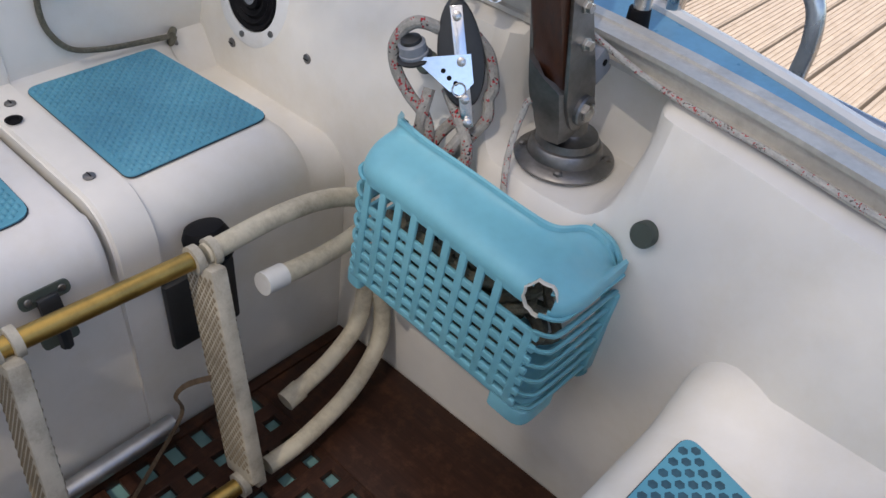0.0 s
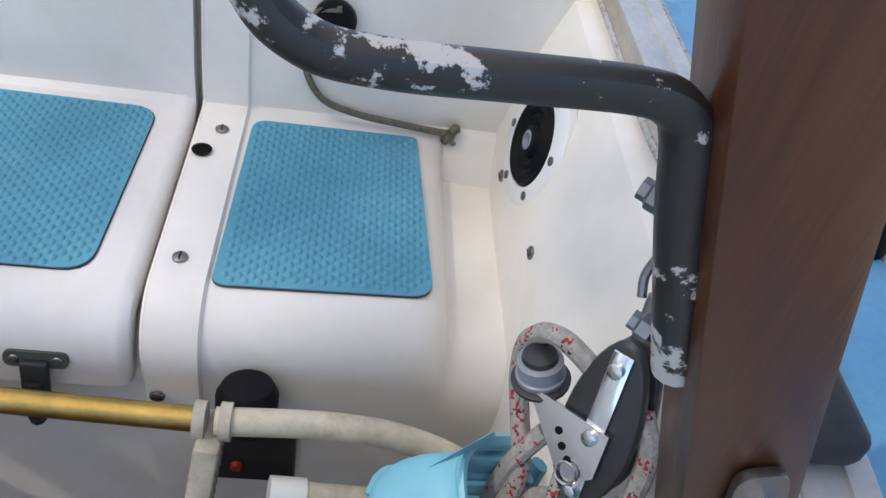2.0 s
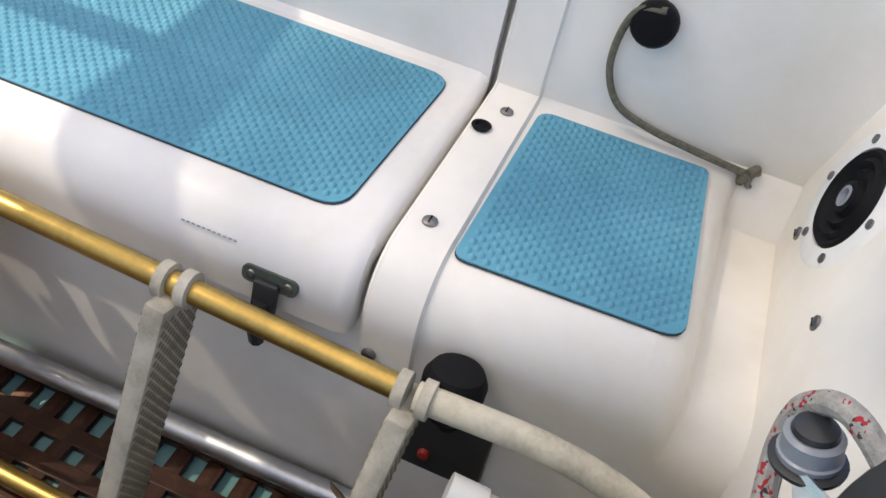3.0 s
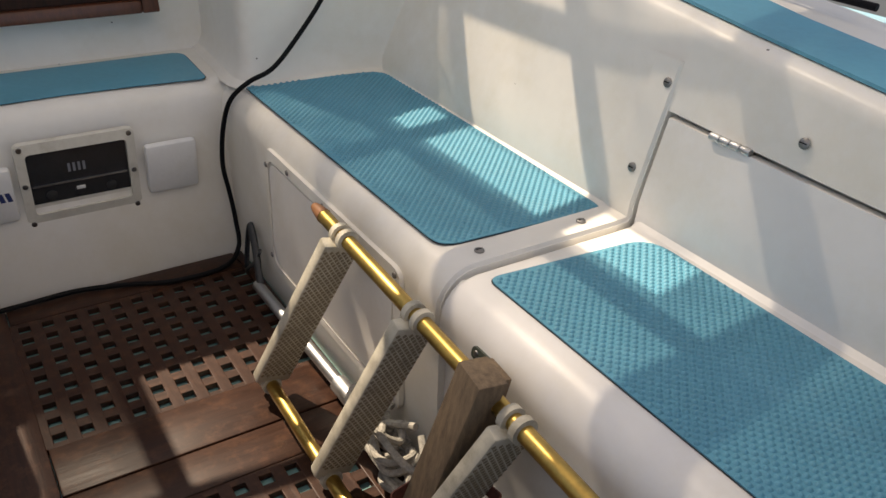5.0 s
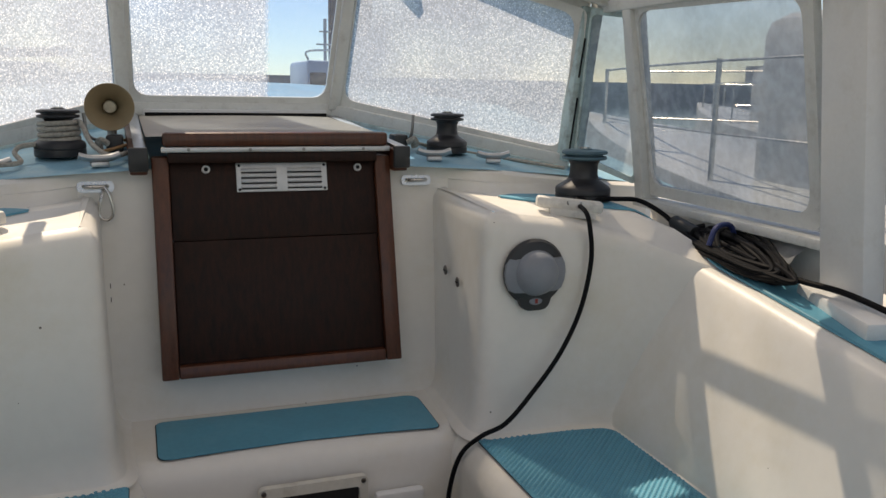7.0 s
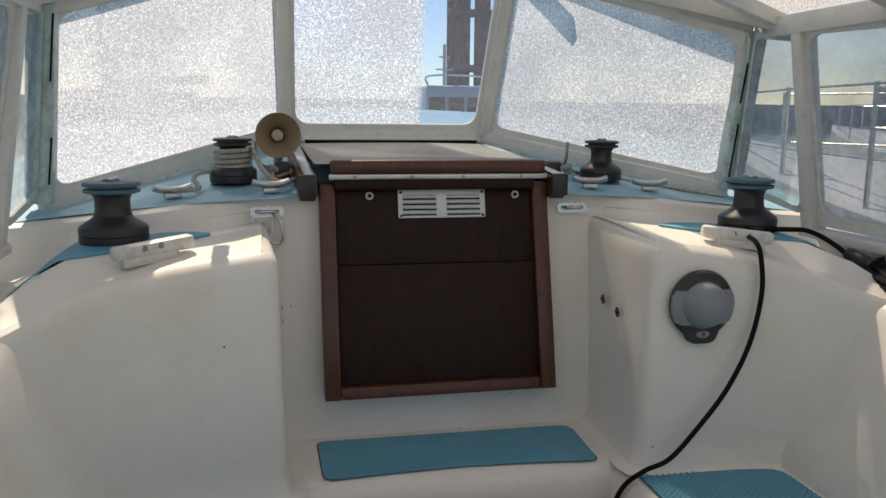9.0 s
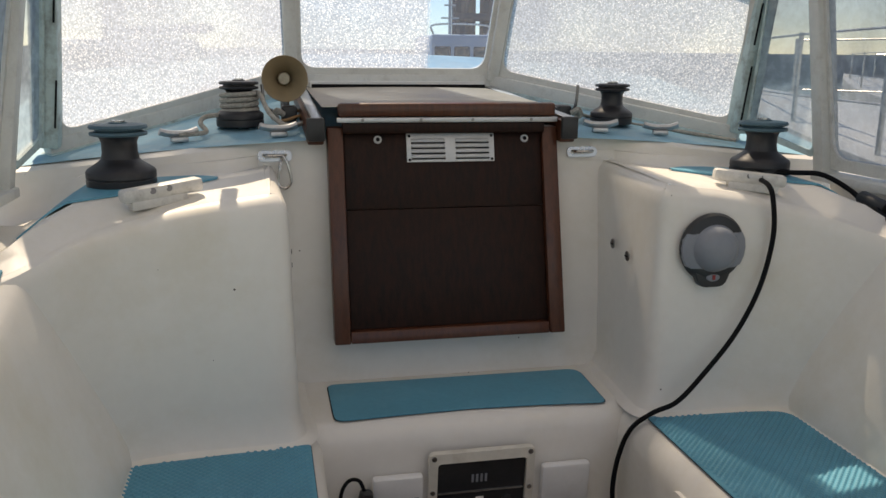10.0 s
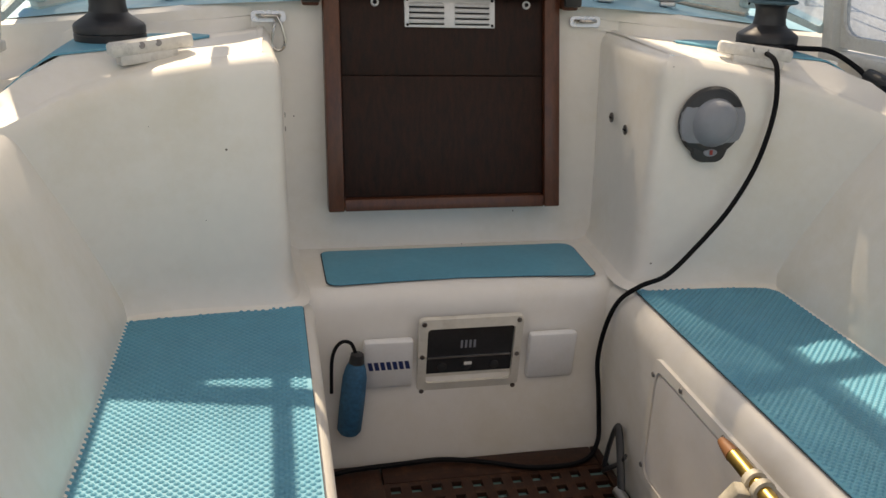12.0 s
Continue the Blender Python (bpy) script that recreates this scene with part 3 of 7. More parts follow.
setting("deck_aft", narrowing(across([(-2.366, 0.58), (-2.366, 0.6225), (-2.470, 0.628), (-2.470, 0.58)])), DECK_GLOSS, "pale blue painted after deck strip", "deck")
setting("trim_aft", narrowing(across([(-2.472, 0.55), (-2.472, 0.634), (-2.478, 0.638), (-2.490, 0.636), (-2.494, 0.62), (-2.494, 0.55)])), WHITE, "white moulded toe rail along the stern", "toe rail")
for s in (1, -1):
    setting("deck_side", box(s * 1.10 - 0.16, s * 1.10 + 0.16, -2.40, 0.1, 0.66, 0.70, 0.01), DECK_BLUE, "pale blue painted side deck", "deck")
def hull_shell():
    bm = bmesh.new()
    for s in (1, -1):
        loft([[(s * 1.255, y, 0.69), (s * 1.24, y, 0.4), (s * 1.15, y, -0.1), (s * 1.0, y, -0.5)] for y in (-2.42, -1.0, 1.4)], bm=bm)
    inset = lambda x: stern(x) + 0.14 * min(0.42, max(0.0, 0.10 - x))  # noqa: E731
    loft([[(x, -2.494 + inset(x), 0.56), (x * 0.97, -2.45 + inset(x), 0.2), (x * 0.9, -2.35 + inset(x), -0.5)] for x in np.linspace(-1.25, 1.25, 13)], bm=bm)
    return bm


setting("hull", hull_shell(), HULL, "white hull sides and transom", "hull")


# ---- locker lid and raised mouldings ----
def lid_profile(y):
    p = [(0.322, 0.33), (0.323, 0.345)] + arc(0.385, 0.36, 0.062, 180, 90) + [(0.46, 0.422), (0.58, 0.422), (0.66, 0.422), (0.692, 0.423), (0.701, 0.430), (back_x(y, 0.46) - 0.001, 0.46)]
    p += [(back_x(y, z) - 0.002, z) for z in (0.50, 0.54, 0.585, 0.598)]
    q = [(back_x(y, 0.598) + 0.014, 0.597), (back_x(y, 0.5) + 0.016, 0.5), (0.715, 0.425), (0.68, 0.402), (0.40, 0.402), (0.36, 0.39), (0.343, 0.36), (0.340, 0.33)]
    return p + q


def lid(side):
    ob = thing("seat_locker", (side * 0.5, -1.5, SEAT), "white moulded seat locker with its lid closed", "locker", "cockpit lockers")
    rings = []
    for y, inset in ((-1.826, 0.010), (-1.822, 0.004), (-1.812, 0.0), (-1.65, 0), (-1.5, 0), (-1.35, 0), (-1.188, 0.0), (-1.178, 0.004), (-1.174, 0.010)):
        row = lid_profile(y)
        rings.append([(side * (x + (inset if x < 0.40 else 0)), y, z - (inset if x > 0.36 and z < 0.44 else 0)) for x, z in row])
    part("lid_panel", loft(rings, True, True), GRP_LID, ob)
    for y in (-1.30, -1.70):
        h = thing_hinge(side, y, ob)
    return ob


def thing_hinge(side, y, parent):
    x = back_x(y, 0.603)
    bm = bmesh.new()
    for k in range(4):
        lathe([(0.0055, 0), (0.006, 0.001), (0.006, 0.0165), (0.0055, 0.0175)], facing((side * (x - 0.004), y - 0.037 + 0.0185 * k, 0.603), (0, 1, 0)), 10, bm)
    return part("hinge", bm, ALU, parent, "piano hinge of dull aluminium")


lid(1)
lid(-1)


def over_strip(side, y0, y1, up):
    """A raised band across the seat, down its front and up its back."""
    rings = []
    for k, (y, h) in enumerate(((y0, 0.0), (y0 + 0.003, 0.006), (y1 - 0.003, 0.006), (y1, 0.0))):
        row = []
        prof = [(x, z) for x, z in seat_profile(y) if 0.29 < z and z < up and x < 0.9]
        prof = [(0.336, 0.295)] + prof + [(back_x(y, up), up)]
        for i, (x, z) in enumerate(prof):
            a, b = Vector(prof[max(0, i - 1)]), Vector(prof[min(len(prof) - 1, i + 1)])
            d = (b - a).normalized()
            row.append((side * (x - d.y * h), y, z + d.x * h))
        rings.append(row)
    return loft(rings)


for s in (1, -1):
    if s > 0:
        setting("trim_seat", over_strip(s, -1.895, LID_AFT - 0.002, 0.68), GRP, "raised white moulding with slotted screws", "moulding")
    setting("trim_seat", over_strip(s, LID_FWD + 0.002, -1.105, 0.68), GRP, "raised white moulding with slotted screws", "moulding")
for at, n in (((0.417, -1.862, 0.4275), (0, 0, 1)), ((0.642, -1.868, 0.4275), (0, 0, 1)), ((0.3265, -1.850, 0.312), (-1, 0, 0)), ((0.42, -1.135, 0.4275), (0, 0, 1)),
              ((0.62, -1.135, 0.4275), (0, 0, 1)), ((back_x(-1.14, 0.506) - 0.007, -1.14, 0.506), (-1, 0, 0.3)), ((back_x(-1.15, 0.646) - 0.007, -1.15, 0.646), (-1, 0, 0.3)),
              ((back_x(-1.41, 0.645) - 0.002, -1.41, 0.645), (-1, 0, 0.3)), ((back_x(-1.66, 0.645) - 0.002, -1.66, 0.645), (-1, 0, 0.3)),
              ((back_x(-1.86, 0.60) - 0.007, -1.86, 0.60), (-1, 0, 0.3)), ((-0.42, -1.135, 0.4275), (0, 0, 1))):
    screw(at, n)


# ---- blue mats ----
def mat_thing(outline, z, label, pitch=0.0143, dots=True, group="blue deck mats", bump=0.0030, corner=0.02, m=None, stud=None, shape_k=(0.37, 0.31)):
    m = m or Matrix.Translation((0, 0, z))
    c = m @ Vector((sum(p[0] for p in outline) / len(outline), sum(p[1] for p in outline) / len(outline), 0))
    ob = thing("deck_mat", c, label, "mat", group)
    shape = round_corners(outline, corner)
    part("edge", slab([(x + (x - sum(p[0] for p in outline) / len(outline)) * 0.008, y + (y - sum(p[1] for p in outline) / len(outline)) * 0.004) for x, y in shape], 0.0004, 0.0014, m), MAT_EDGE, ob, "dark glue line")
    part("sheet", slab(shape, 0.0006, 0.0032, m), MAT_BLUE, ob)
    if dots:
        xs, ys = [p[0] for p in shape], [p[1] for p in shape]
        bm = bmesh.new()
        verts, faces = [], []
        nx, ny = int((max(xs) - min(xs)) / pitch), int((max(ys) - min(ys)) / (pitch * 0.5))

        def inside(px, py):
            hit = False
            for (ax, ay), (bx, by) in zip(shape, shape[1:] + shape[:1]):
                if (ay > py) != (by > py) and px < (bx - ax) * (py - ay) / (by - ay) + ax:
                    hit = not hit
            return hit
        for j in range(ny + 1):
            for i in range(nx + 1):
                px = min(xs) + (i + 0.5 * (j % 2)) * pitch
                py = min(ys) + j * pitch * 0.5
                r, s = pitch * shape_k[0], pitch * shape_k[1]
                if not (inside(px - r, py - s) and inside(px + r, py + s)):
                    continue
                k = len(verts)
                for a in range(6):
                    q = a * math.pi / 3
                    verts.append(m @ Vector((px + r * math.cos(q), py + s * math.sin(q), 0.0031)))
                for a in range(6):
                    q = a * math.pi / 3
                    verts.append(m @ Vector((px + 0.55 * r * math.cos(q), py + 0.55 * s * math.sin(q), 0.0031 + bump)))
                faces += [(k + a, k + (a + 1) % 6, k + 6 + (a + 1) % 6, k + 6 + a) for a in range(6)] + [tuple(k + 6 + a for a in range(6))]
        me = bpy.data.meshes.new("studs")
        me.from_pydata([v - BASE[ob] for v in verts], [], faces)
        me.materials.append(stud or MAT_BLUE)
        for p in me.polygons:
            p.use_smooth = True
        st = new("studs", me)
        st.parent = ob
        BASE[st] = BASE[ob]
        tagged(st, "raised oval studs", kind="stuff")
    return ob


SEAT_MAT = "blue rubber non-slip mat glued to the white bench"
mat_thing([(0.372, -0.287), (0.705, -0.310), (0.689, -1.110), (0.378, -1.092)], SEAT + 0.0005, SEAT_MAT, corner=[0.012, 0.06, 0.02, 0.035])
mat_thing([(-0.362, -0.284), (-0.712, -0.318), (-0.722, -1.110), (-0.356, -1.092)], SEAT + 0.0005, SEAT_MAT + ", patched with sun", corner=[0.012, 0.03, 0.02, 0.035])
for s in (1, -1):
    mat_thing([(s * 0.388, -1.203), (s * 0.682, -1.226), (s * 0.674, -1.786), (s * 0.390, -1.779)], SEAT + 0.0025, SEAT_MAT, corner=[0.02, 0.05, 0.03, 0.03])
mat_thing([(0.387, -1.897), (0.675, -1.902), (0.675, -2.108), (0.395, -2.124)], SEAT + 0.0005, "small square blue rubber mat on the white bench", corner=[0.015, 0.02, 0.01, 0.025])
mat_thing([(-0.316, -1.900), (-0.640, -1.905), (-0.640, -1.985), (-0.318, -2.070)], SEAT + 0.0005, "blue rubber mat with worn dark round studs", pitch=0.0175, corner=[0.015, 0.02, 0.01, 0.018], stud=STUD_DARK, shape_k=(0.31, 0.31), bump=0.0010)
mat_thing([(-0.305, -0.186), (-0.15, -0.176), (0.0, -0.171), (0.16, -0.178), (0.317, -0.193), (0.325, 0.022), (-0.307, 0.026)], SEAT + 0.0005, "smooth blue rubber mat on the bridge deck", dots=False, corner=[0.03, 0.005, 0.005, 0.005, 0.02, 0.035, 0.02])
for s in (1, -1):
    # narrow mats on top of the coaming and beside the winches
    pts = []
    for y in (-1.50, -1.25, -1.0, -0.8, -0.62, -0.52, -0.45, -0.40):
        pts.append((s * (back_x(y, coaming(y)) + 0.028), y))
    for y, w in ((-0.405, 0.05), (-0.44, 0.085), (-0.52, 0.13), (-0.62, 0.15), (-0.8, 0.15), (-1.0, 0.15), (-1.25, 0.15), (-1.50, 0.15)):
        pts.append((s * (back_x(y, coaming(y)) + w), y))
    bm = slab(pts, 0, 0.005)
    for v in bm.verts:
        lift = ped_surface(abs(v.co.x), v.co.y) if v.co.y > ped_front(abs(v.co.x)) + 0.02 else 0
        v.co.z += max(coaming(v.co.y), lift) + 0.003 + (0.004 if abs(v.co.x) > back_x(v.co.y, coaming(v.co.y)) + 0.09 else 0)
    ob = thing("deck_mat", (s * 0.85, -1.0, 0.76), "long blue rubber mat strip on the coaming", "mat", "blue deck mats")
    part("sheet", bm, MAT_BLUE, ob)
    ob = thing("deck_mat", (s * 0.7, -0.05, 0.91), "thin blue rubber mat strip round the winch base", "mat", "blue deck mats")
    rows = []
    for x in np.linspace(0.535, 0.885, 22):
        y_front = interp(x, (0.535, 0.60, 0.71, 0.83, 0.885), (-0.005, -0.075, -0.148, -0.222, -0.240))
        y_back = interp(x, (0.535, 0.58, 0.66, 0.80, 0.885), (0.010, 0.036, 0.034, -0.02, -0.215))
        rows.append([(s * x, y, ped_surface(x, y) + 0.005 - (0.004 if k in (0, 6) else 0)) for k, y in enumerate((y_front, *np.linspace(y_front + 0.002, y_back - 0.002, 5), y_back))])
    bm = loft(rows)
    part("sheet", bm, MAT_BLUE, ob)

# ---- cuddy: windscreen, side windows, roof ----
def beam(a, b, w, d, up=(0, 0, 1), bm=None, bevel=0.004):
    """A squared bar from a to b, w across and d deep along up."""
    a, b = Vector(a), Vector(b)
    z = (b - a).normalized()
    x = Vector(up).cross(z).normalized()
    y = z.cross(x)
    m = Matrix.Translation((a + b) / 2) @ Matrix((x, y, z)).transposed().to_4x4()
    h = (b - a).length / 2
    return box(-w / 2, w / 2, -d / 2, d / 2, -h, h, bevel, bm, m)


def pane(corners, radius, name, mat, parent, rim=0.028, rim_mat=None, thick=0.004):
    """A pane with rounded corners in a moulded rim; corners in order, in one plane."""
    c = [Vector(p) for p in corners]
    o = sum(c, Vector()) / len(c)
    x = (c[1] - c[0]).normalized()
    z = x.cross(c[-1] - c[0]).normalized()
    y = z.cross(x)
    m = Matrix.Translation(o) @ Matrix((x, y, z)).transposed().to_4x4()
    flat = [((p - o).dot(x), (p - o).dot(y)) for p in c]
    inner = round_corners(flat, radius, 6)
    g = Vector((0, 0))
    outer = []
    for (px, py) in round_corners([(p[0] * (1 + rim / max(0.05, Vector(p).length)) , p[1] * (1 + 1.2 * rim / max(0.05, Vector(p).length))) for p in flat], radius * 0.6, 6):
        outer.append((px, py))
    sheet_bm = bmesh.new()
    sheet_bm.faces.new([sheet_bm.verts.new(m @ Vector((p[0], p[1], 0))) for p in inner])
    glass = part("pane", sheet_bm, mat, parent)
    rows = []
    for off, hh in ((0, -0.007), (0, 0.007), (1, 0.010), (1, -0.010), (0, -0.007)):
        src = outer if off else inner
        rows.append([m @ Vector((p[0], p[1], hh)) for p in src])
    part(name, loft(rows, True), rim_mat or WHITE_FRAME, parent)
    return glass


WS = {  # feet and heads of the windscreen posts
    "c_l": ((-0.352, 0.70, 1.13), (-0.355, 0.60, 1.64)), "c_r": ((0.262, 0.70, 1.13), (0.315, 0.60, 1.64)),
    "p": ((-0.925, 0.20, 0.985), (-0.885, 0.17, 1.43)), "s": ((0.845, 0.22, 1.0), (0.875, 0.20, 1.425)),
}


def mixv(a, b, t):
    return Vector(a).lerp(Vector(b), t)


def panel(name, fl, fr, radius, mat, label, gap=0.035, low=0.05, high=0.03, rim_mat=None):
    (a0, a1), (b0, b1) = WS[fl], WS[fr]
    w = (Vector(b0) - Vector(a0)).length
    g = gap / w
    ob = thing(name, mixv(a0, b0, 0.5), label, "window", kind="structure")
    lo, hi = low / 0.45, 1 - high / 0.45
    cs = [mixv(mixv(a0, b0, g), mixv(a1, b1, g), lo), mixv(mixv(a0, b0, 1 - g), mixv(a1, b1, 1 - g), lo),
          mixv(mixv(a0, b0, 1 - g), mixv(a1, b1, 1 - g), hi), mixv(mixv(a0, b0, g), mixv(a1, b1, g), hi)]
    pane(cs, 0.045, "window_frame", mat, ob, rim=0.035, rim_mat=rim_mat)
    return ob


panel("window_1", "p", "c_l", 0.05, GLASS, "port windscreen pane, white frame, salt-frosted and glittering", 0.03, 0.03)
panel("window_2", "c_l", "c_r", 0.05, GLASS_WIPED, "centre windscreen pane, half wiped clear, half salt-frosted", 0.03, 0.03)
panel("window_3", "c_r", "s", 0.05, GLASS, "starboard windscreen pane, white frame, salt-frosted and glittering", 0.03, 0.03)

posts = bmesh.new()
for key in ("c_l", "c_r"):
    beam(*WS[key], 0.035, 0.05, (0, 1, 0), posts)
for a, b in (("p", "c_l"), ("c_l", "c_r"), ("c_r", "s")):
    beam(mixv(WS[a][0], WS[a][1], -0.02), mixv(WS[b][0], WS[b][1], -0.02), 0.035, 0.05, (0, 0, 1), posts)
    beam(WS[a][1], WS[b][1], 0.05, 0.05, (0, 0, 1), posts)
setting("trim_windscreen", posts, WHITE_FRAME, "chipped white windscreen posts and rails", "window frame")
corner = bmesh.new()
for key in ("p", "s"):
    beam(*WS[key], 0.06, 0.05, (0, 1, 0), corner)
for a, b in (("p", "c_l"), ("c_r", "s")):
    beam(mixv(WS[a][0], WS[a][1], -0.07), mixv(WS[b][0], WS[b][1], -0.07), 0.055, 0.03, (0, 0, 1), corner)
seams = bmesh.new()
for key, side in (("p", -1), ("s", 1)):
    foot, head = WS[key]
    for off, a, b in ((-0.018, 0.02, 0.42), (-0.018, 0.55, 0.80), (0.024, 0.10, 0.34), (0.024, 0.62, 0.95)):
        beam(mixv(foot, head, a) + Vector((off, -0.0262, 0)), mixv(foot, head, b) + Vector((off + 0.004, -0.0262, 0)), 0.004, 0.003, (0, 1, 0), seams, 0)
setting("trim_seam", seams, RUBBER, "black cracked seams in the corner posts", "seam")
setting("trim_corner", corner, TEAL_FRAME, "flaking pale teal corner posts of the cuddy", "window frame")


def side_frame(s):
    """Side window, its posts, and the heavy after post with a foot."""
    top = lambda y: 1.43 - 0.04 * (y < -0.3)  # noqa: E731
    ob = thing("window_4" if s > 0 else "window_5", (s * 0.97, -0.3, 0.93), "hazy side window of the cuddy in a white frame", "window", kind="structure")
    x0, x1 = 0.985, 0.905
    pane([(s * x0, -0.005, 0.955), (s * x0, -0.575, 0.955), (s * x1, -0.575, 1.385), (s * x1, -0.005, 1.40)], 0.05, "window_frame", GLASS_SIDE, ob, rim=0.04)
    part("window_sill", beam((s * 0.985, 0.04, 0.905), (s * 0.985, -0.70, 0.905), 0.075, 0.022), WHITE_FRAME, ob)
    q = thing("window_6" if s > 0 else "window_7", (s * 0.93, 0.1, 0.95), "narrow triangular quarter window, hazy", "window", kind="structure")
    foot = WS["s"][0] if s > 0 else WS["p"][0]
    head = WS["s"][1] if s > 0 else WS["p"][1]
    pane([mixv(foot, head, 0.06) + Vector((s * 0.012, -0.03, 0)), (s * 0.965, 0.055, 0.965), (s * 0.90, 0.055, 1.39), mixv(foot, head, 0.95) + Vector((s * 0.004, -0.03, 0))], 0.02, "window_frame", GLASS_SIDE, q, rim=0.014, rim_mat=TEAL_FRAME)
    bm = bmesh.new()
    beam((s * 0.985, 0.025, 0.90), (s * 0.905, 0.025, 1.43), 0.05, 0.04, (0, 1, 0), bm)
    beam((s * 0.905, 0.20, 1.43), (s * 0.905, -0.75, 1.43), 0.05, 0.05, (0, 0, 1), bm)
    setting("trim_side", bm, WHITE_FRAME, "chipped white side window posts and rail", "window frame")
    post = thing("post", (s * 0.975, -0.66, 0.795), "thick white square post of the cuddy on a foot block", "post")
    part("shaft", beam((s * 0.972, -0.705, 0.80), (s * 0.930, -0.660, 1.52), 0.055, 0.11, (0, 1, 0), None, 0.008), WHITE, post)
    part("foot", beam((s * 0.938, -0.630, 0.813), (s * 0.882, -0.862, 0.795), 0.055, 0.034, (0, 0, 1), None, 0.007), WHITE, post)
    board = beam((s * 1.01, 0.03, 0.855), (s * 1.01, -0.62, 0.845), 0.02, 0.10, (0, 0, 1))
    setting("trim_coaming", board, WHITE, "white side board under the cuddy window", "trim")
    # laced canvas edge behind the post
    ob = thing("canvas_flap", (s * 1.03, -0.79, 0.8), "pale grey canvas flap with a zip hanging behind the post", "canvas")
    rows = []
    for z in np.linspace(0.74, 1.6, 14):
        rows.append([(s * (1.035 - 0.05 * (z - 0.8)) + 0.006 * math.sin(9 * z + k), -0.735 - 0.018 * k + 0.006 * math.sin(14 * z), z) for k in range(5)])
    bm = loft(rows)
    bmesh.ops.solidify(bm, geom=bm.faces[:], thickness=0.003)
    part("cloth", bm, CANVAS, ob)
    bm = bmesh.new()
    for k in range(150):
        z = 0.75 + k * 0.0056
        box(-0.0035, 0.0035, -0.003, 0.003, -0.0018, 0.0018, 0, bm, Matrix.Translation((s * (1.033 - 0.05 * (z - 0.8)), -0.811, z)))
    part("zip", bm, ALU, ob)


side_frame(1)
side_frame(-1)


def roof_z(x, y):
    return 1.445 + 0.215 * (1 - (abs(x) / 0.9) ** 1.6)


def roof():
    """Translucent panels between white ribs."""
    ribs = bmesh.new()
    xs = (-0.90, -0.335, 0.30, 0.90)
    ys = (0.60, 0.12, -0.30, -0.74)
    # thin ribs placed to cast the bar shadows on the seats
    for x in (-0.62, 0.60):
        beam((x, 0.30, roof_z(x, 0)), (x, -0.76, roof_z(x, 0)), 0.03, 0.03, (0, 0, 1), ribs)
    for x in (-0.335, 0.30):
        beam((x, 0.60, roof_z(x, 0)), (x, -0.76, roof_z(x, 0)), 0.045, 0.04, (0, 0, 1), ribs)
    for y in ys:
        pts = [(x, y, roof_z(x, y)) for x in np.linspace(-0.9, 0.9, 9)]
        for a, b in zip(pts, pts[1:]):
            if y > 0.5 and max(abs(a[0]), abs(b[0])) > 0.5:
                continue
            beam(a, b, 0.04, 0.035, (0, 0, 1), ribs, 0)
    # slanting ribs from the corner posts
    for s, key in ((-1, "c_l"), (1, "c_r")):
        beam(WS[key][1], (s * 0.905, 0.12, 1.44), 0.045, 0.045, (0, 0, 1), ribs)
    setting("ceiling_ribs", ribs, WHITE_FRAME, "chipped white ribs of the cuddy roof", "roof frame")
    cuts = (0.60, 0.12, -0.30, -0.53, -0.74)
    for y0, y1 in zip(cuts, cuts[1:]):
        strips = [(a, b, GLASS_ROOF) for a, b in zip(xs, xs[1:])]
        # clear strips are laid where sun patches should fall on the benches
        if y0 > 0.5:
            strips = [(-0.90, -0.74, GLASS_ROOF), (-0.74, -0.52, GLASS_CLEAR), (-0.52, -0.335, GLASS_ROOF), (-0.335, 0.03, GLASS_CLEAR), (0.03, 0.30, GLASS_ROOF), (0.30, 0.345, GLASS_ROOF), (0.345, 0.455, GLASS_CLEAR), (0.455, 0.90, GLASS_ROOF)]
        if -0.6 < y1 < -0.5:
            strips = [(-0.90, -0.335, GLASS_ROOF), (-0.335, 0.30, GLASS_ROOF), (0.30, 0.345, GLASS_ROOF), (0.345, 0.455, GLASS_CLEAR), (0.455, 0.90, GLASS_ROOF)]
        if y0 < 0.2 and y1 > -0.5:
            # the middle bay is the clearest, to let most of the sun patches through
            strips = [(-0.90, -0.335, GLASS_CLEAR), (-0.335, 0.05, GLASS_CLEAR), (0.05, 0.30, GLASS_ROOF), (0.30, 0.345, GLASS_ROOF), (0.345, 0.455, GLASS_CLEAR), (0.455, 0.80, GLASS_HALF), (0.80, 0.90, GLASS_ROOF)]
        for x0, x1, mat in strips:
            rows = []
            for x in np.linspace(x0, x1, 6):
                front = y0 if y0 < 0.5 else min(y0, interp(abs(x), (0.33, 0.9), (0.60, 0.16)))
                rows.append([(x, y, roof_z(x, y) + 0.016) for y in np.linspace(front, y1, 3)])
            setting("ceiling_panel", loft(rows), mat, "translucent roof panel, clearness set for the sun patches", "roof panel")


roof()


# ---- companionway ----
def shear(bm, y0, k, z0):
    for v in bm.verts:
        v.co.y += y0 + k * (v.co.z - z0)
    return bm


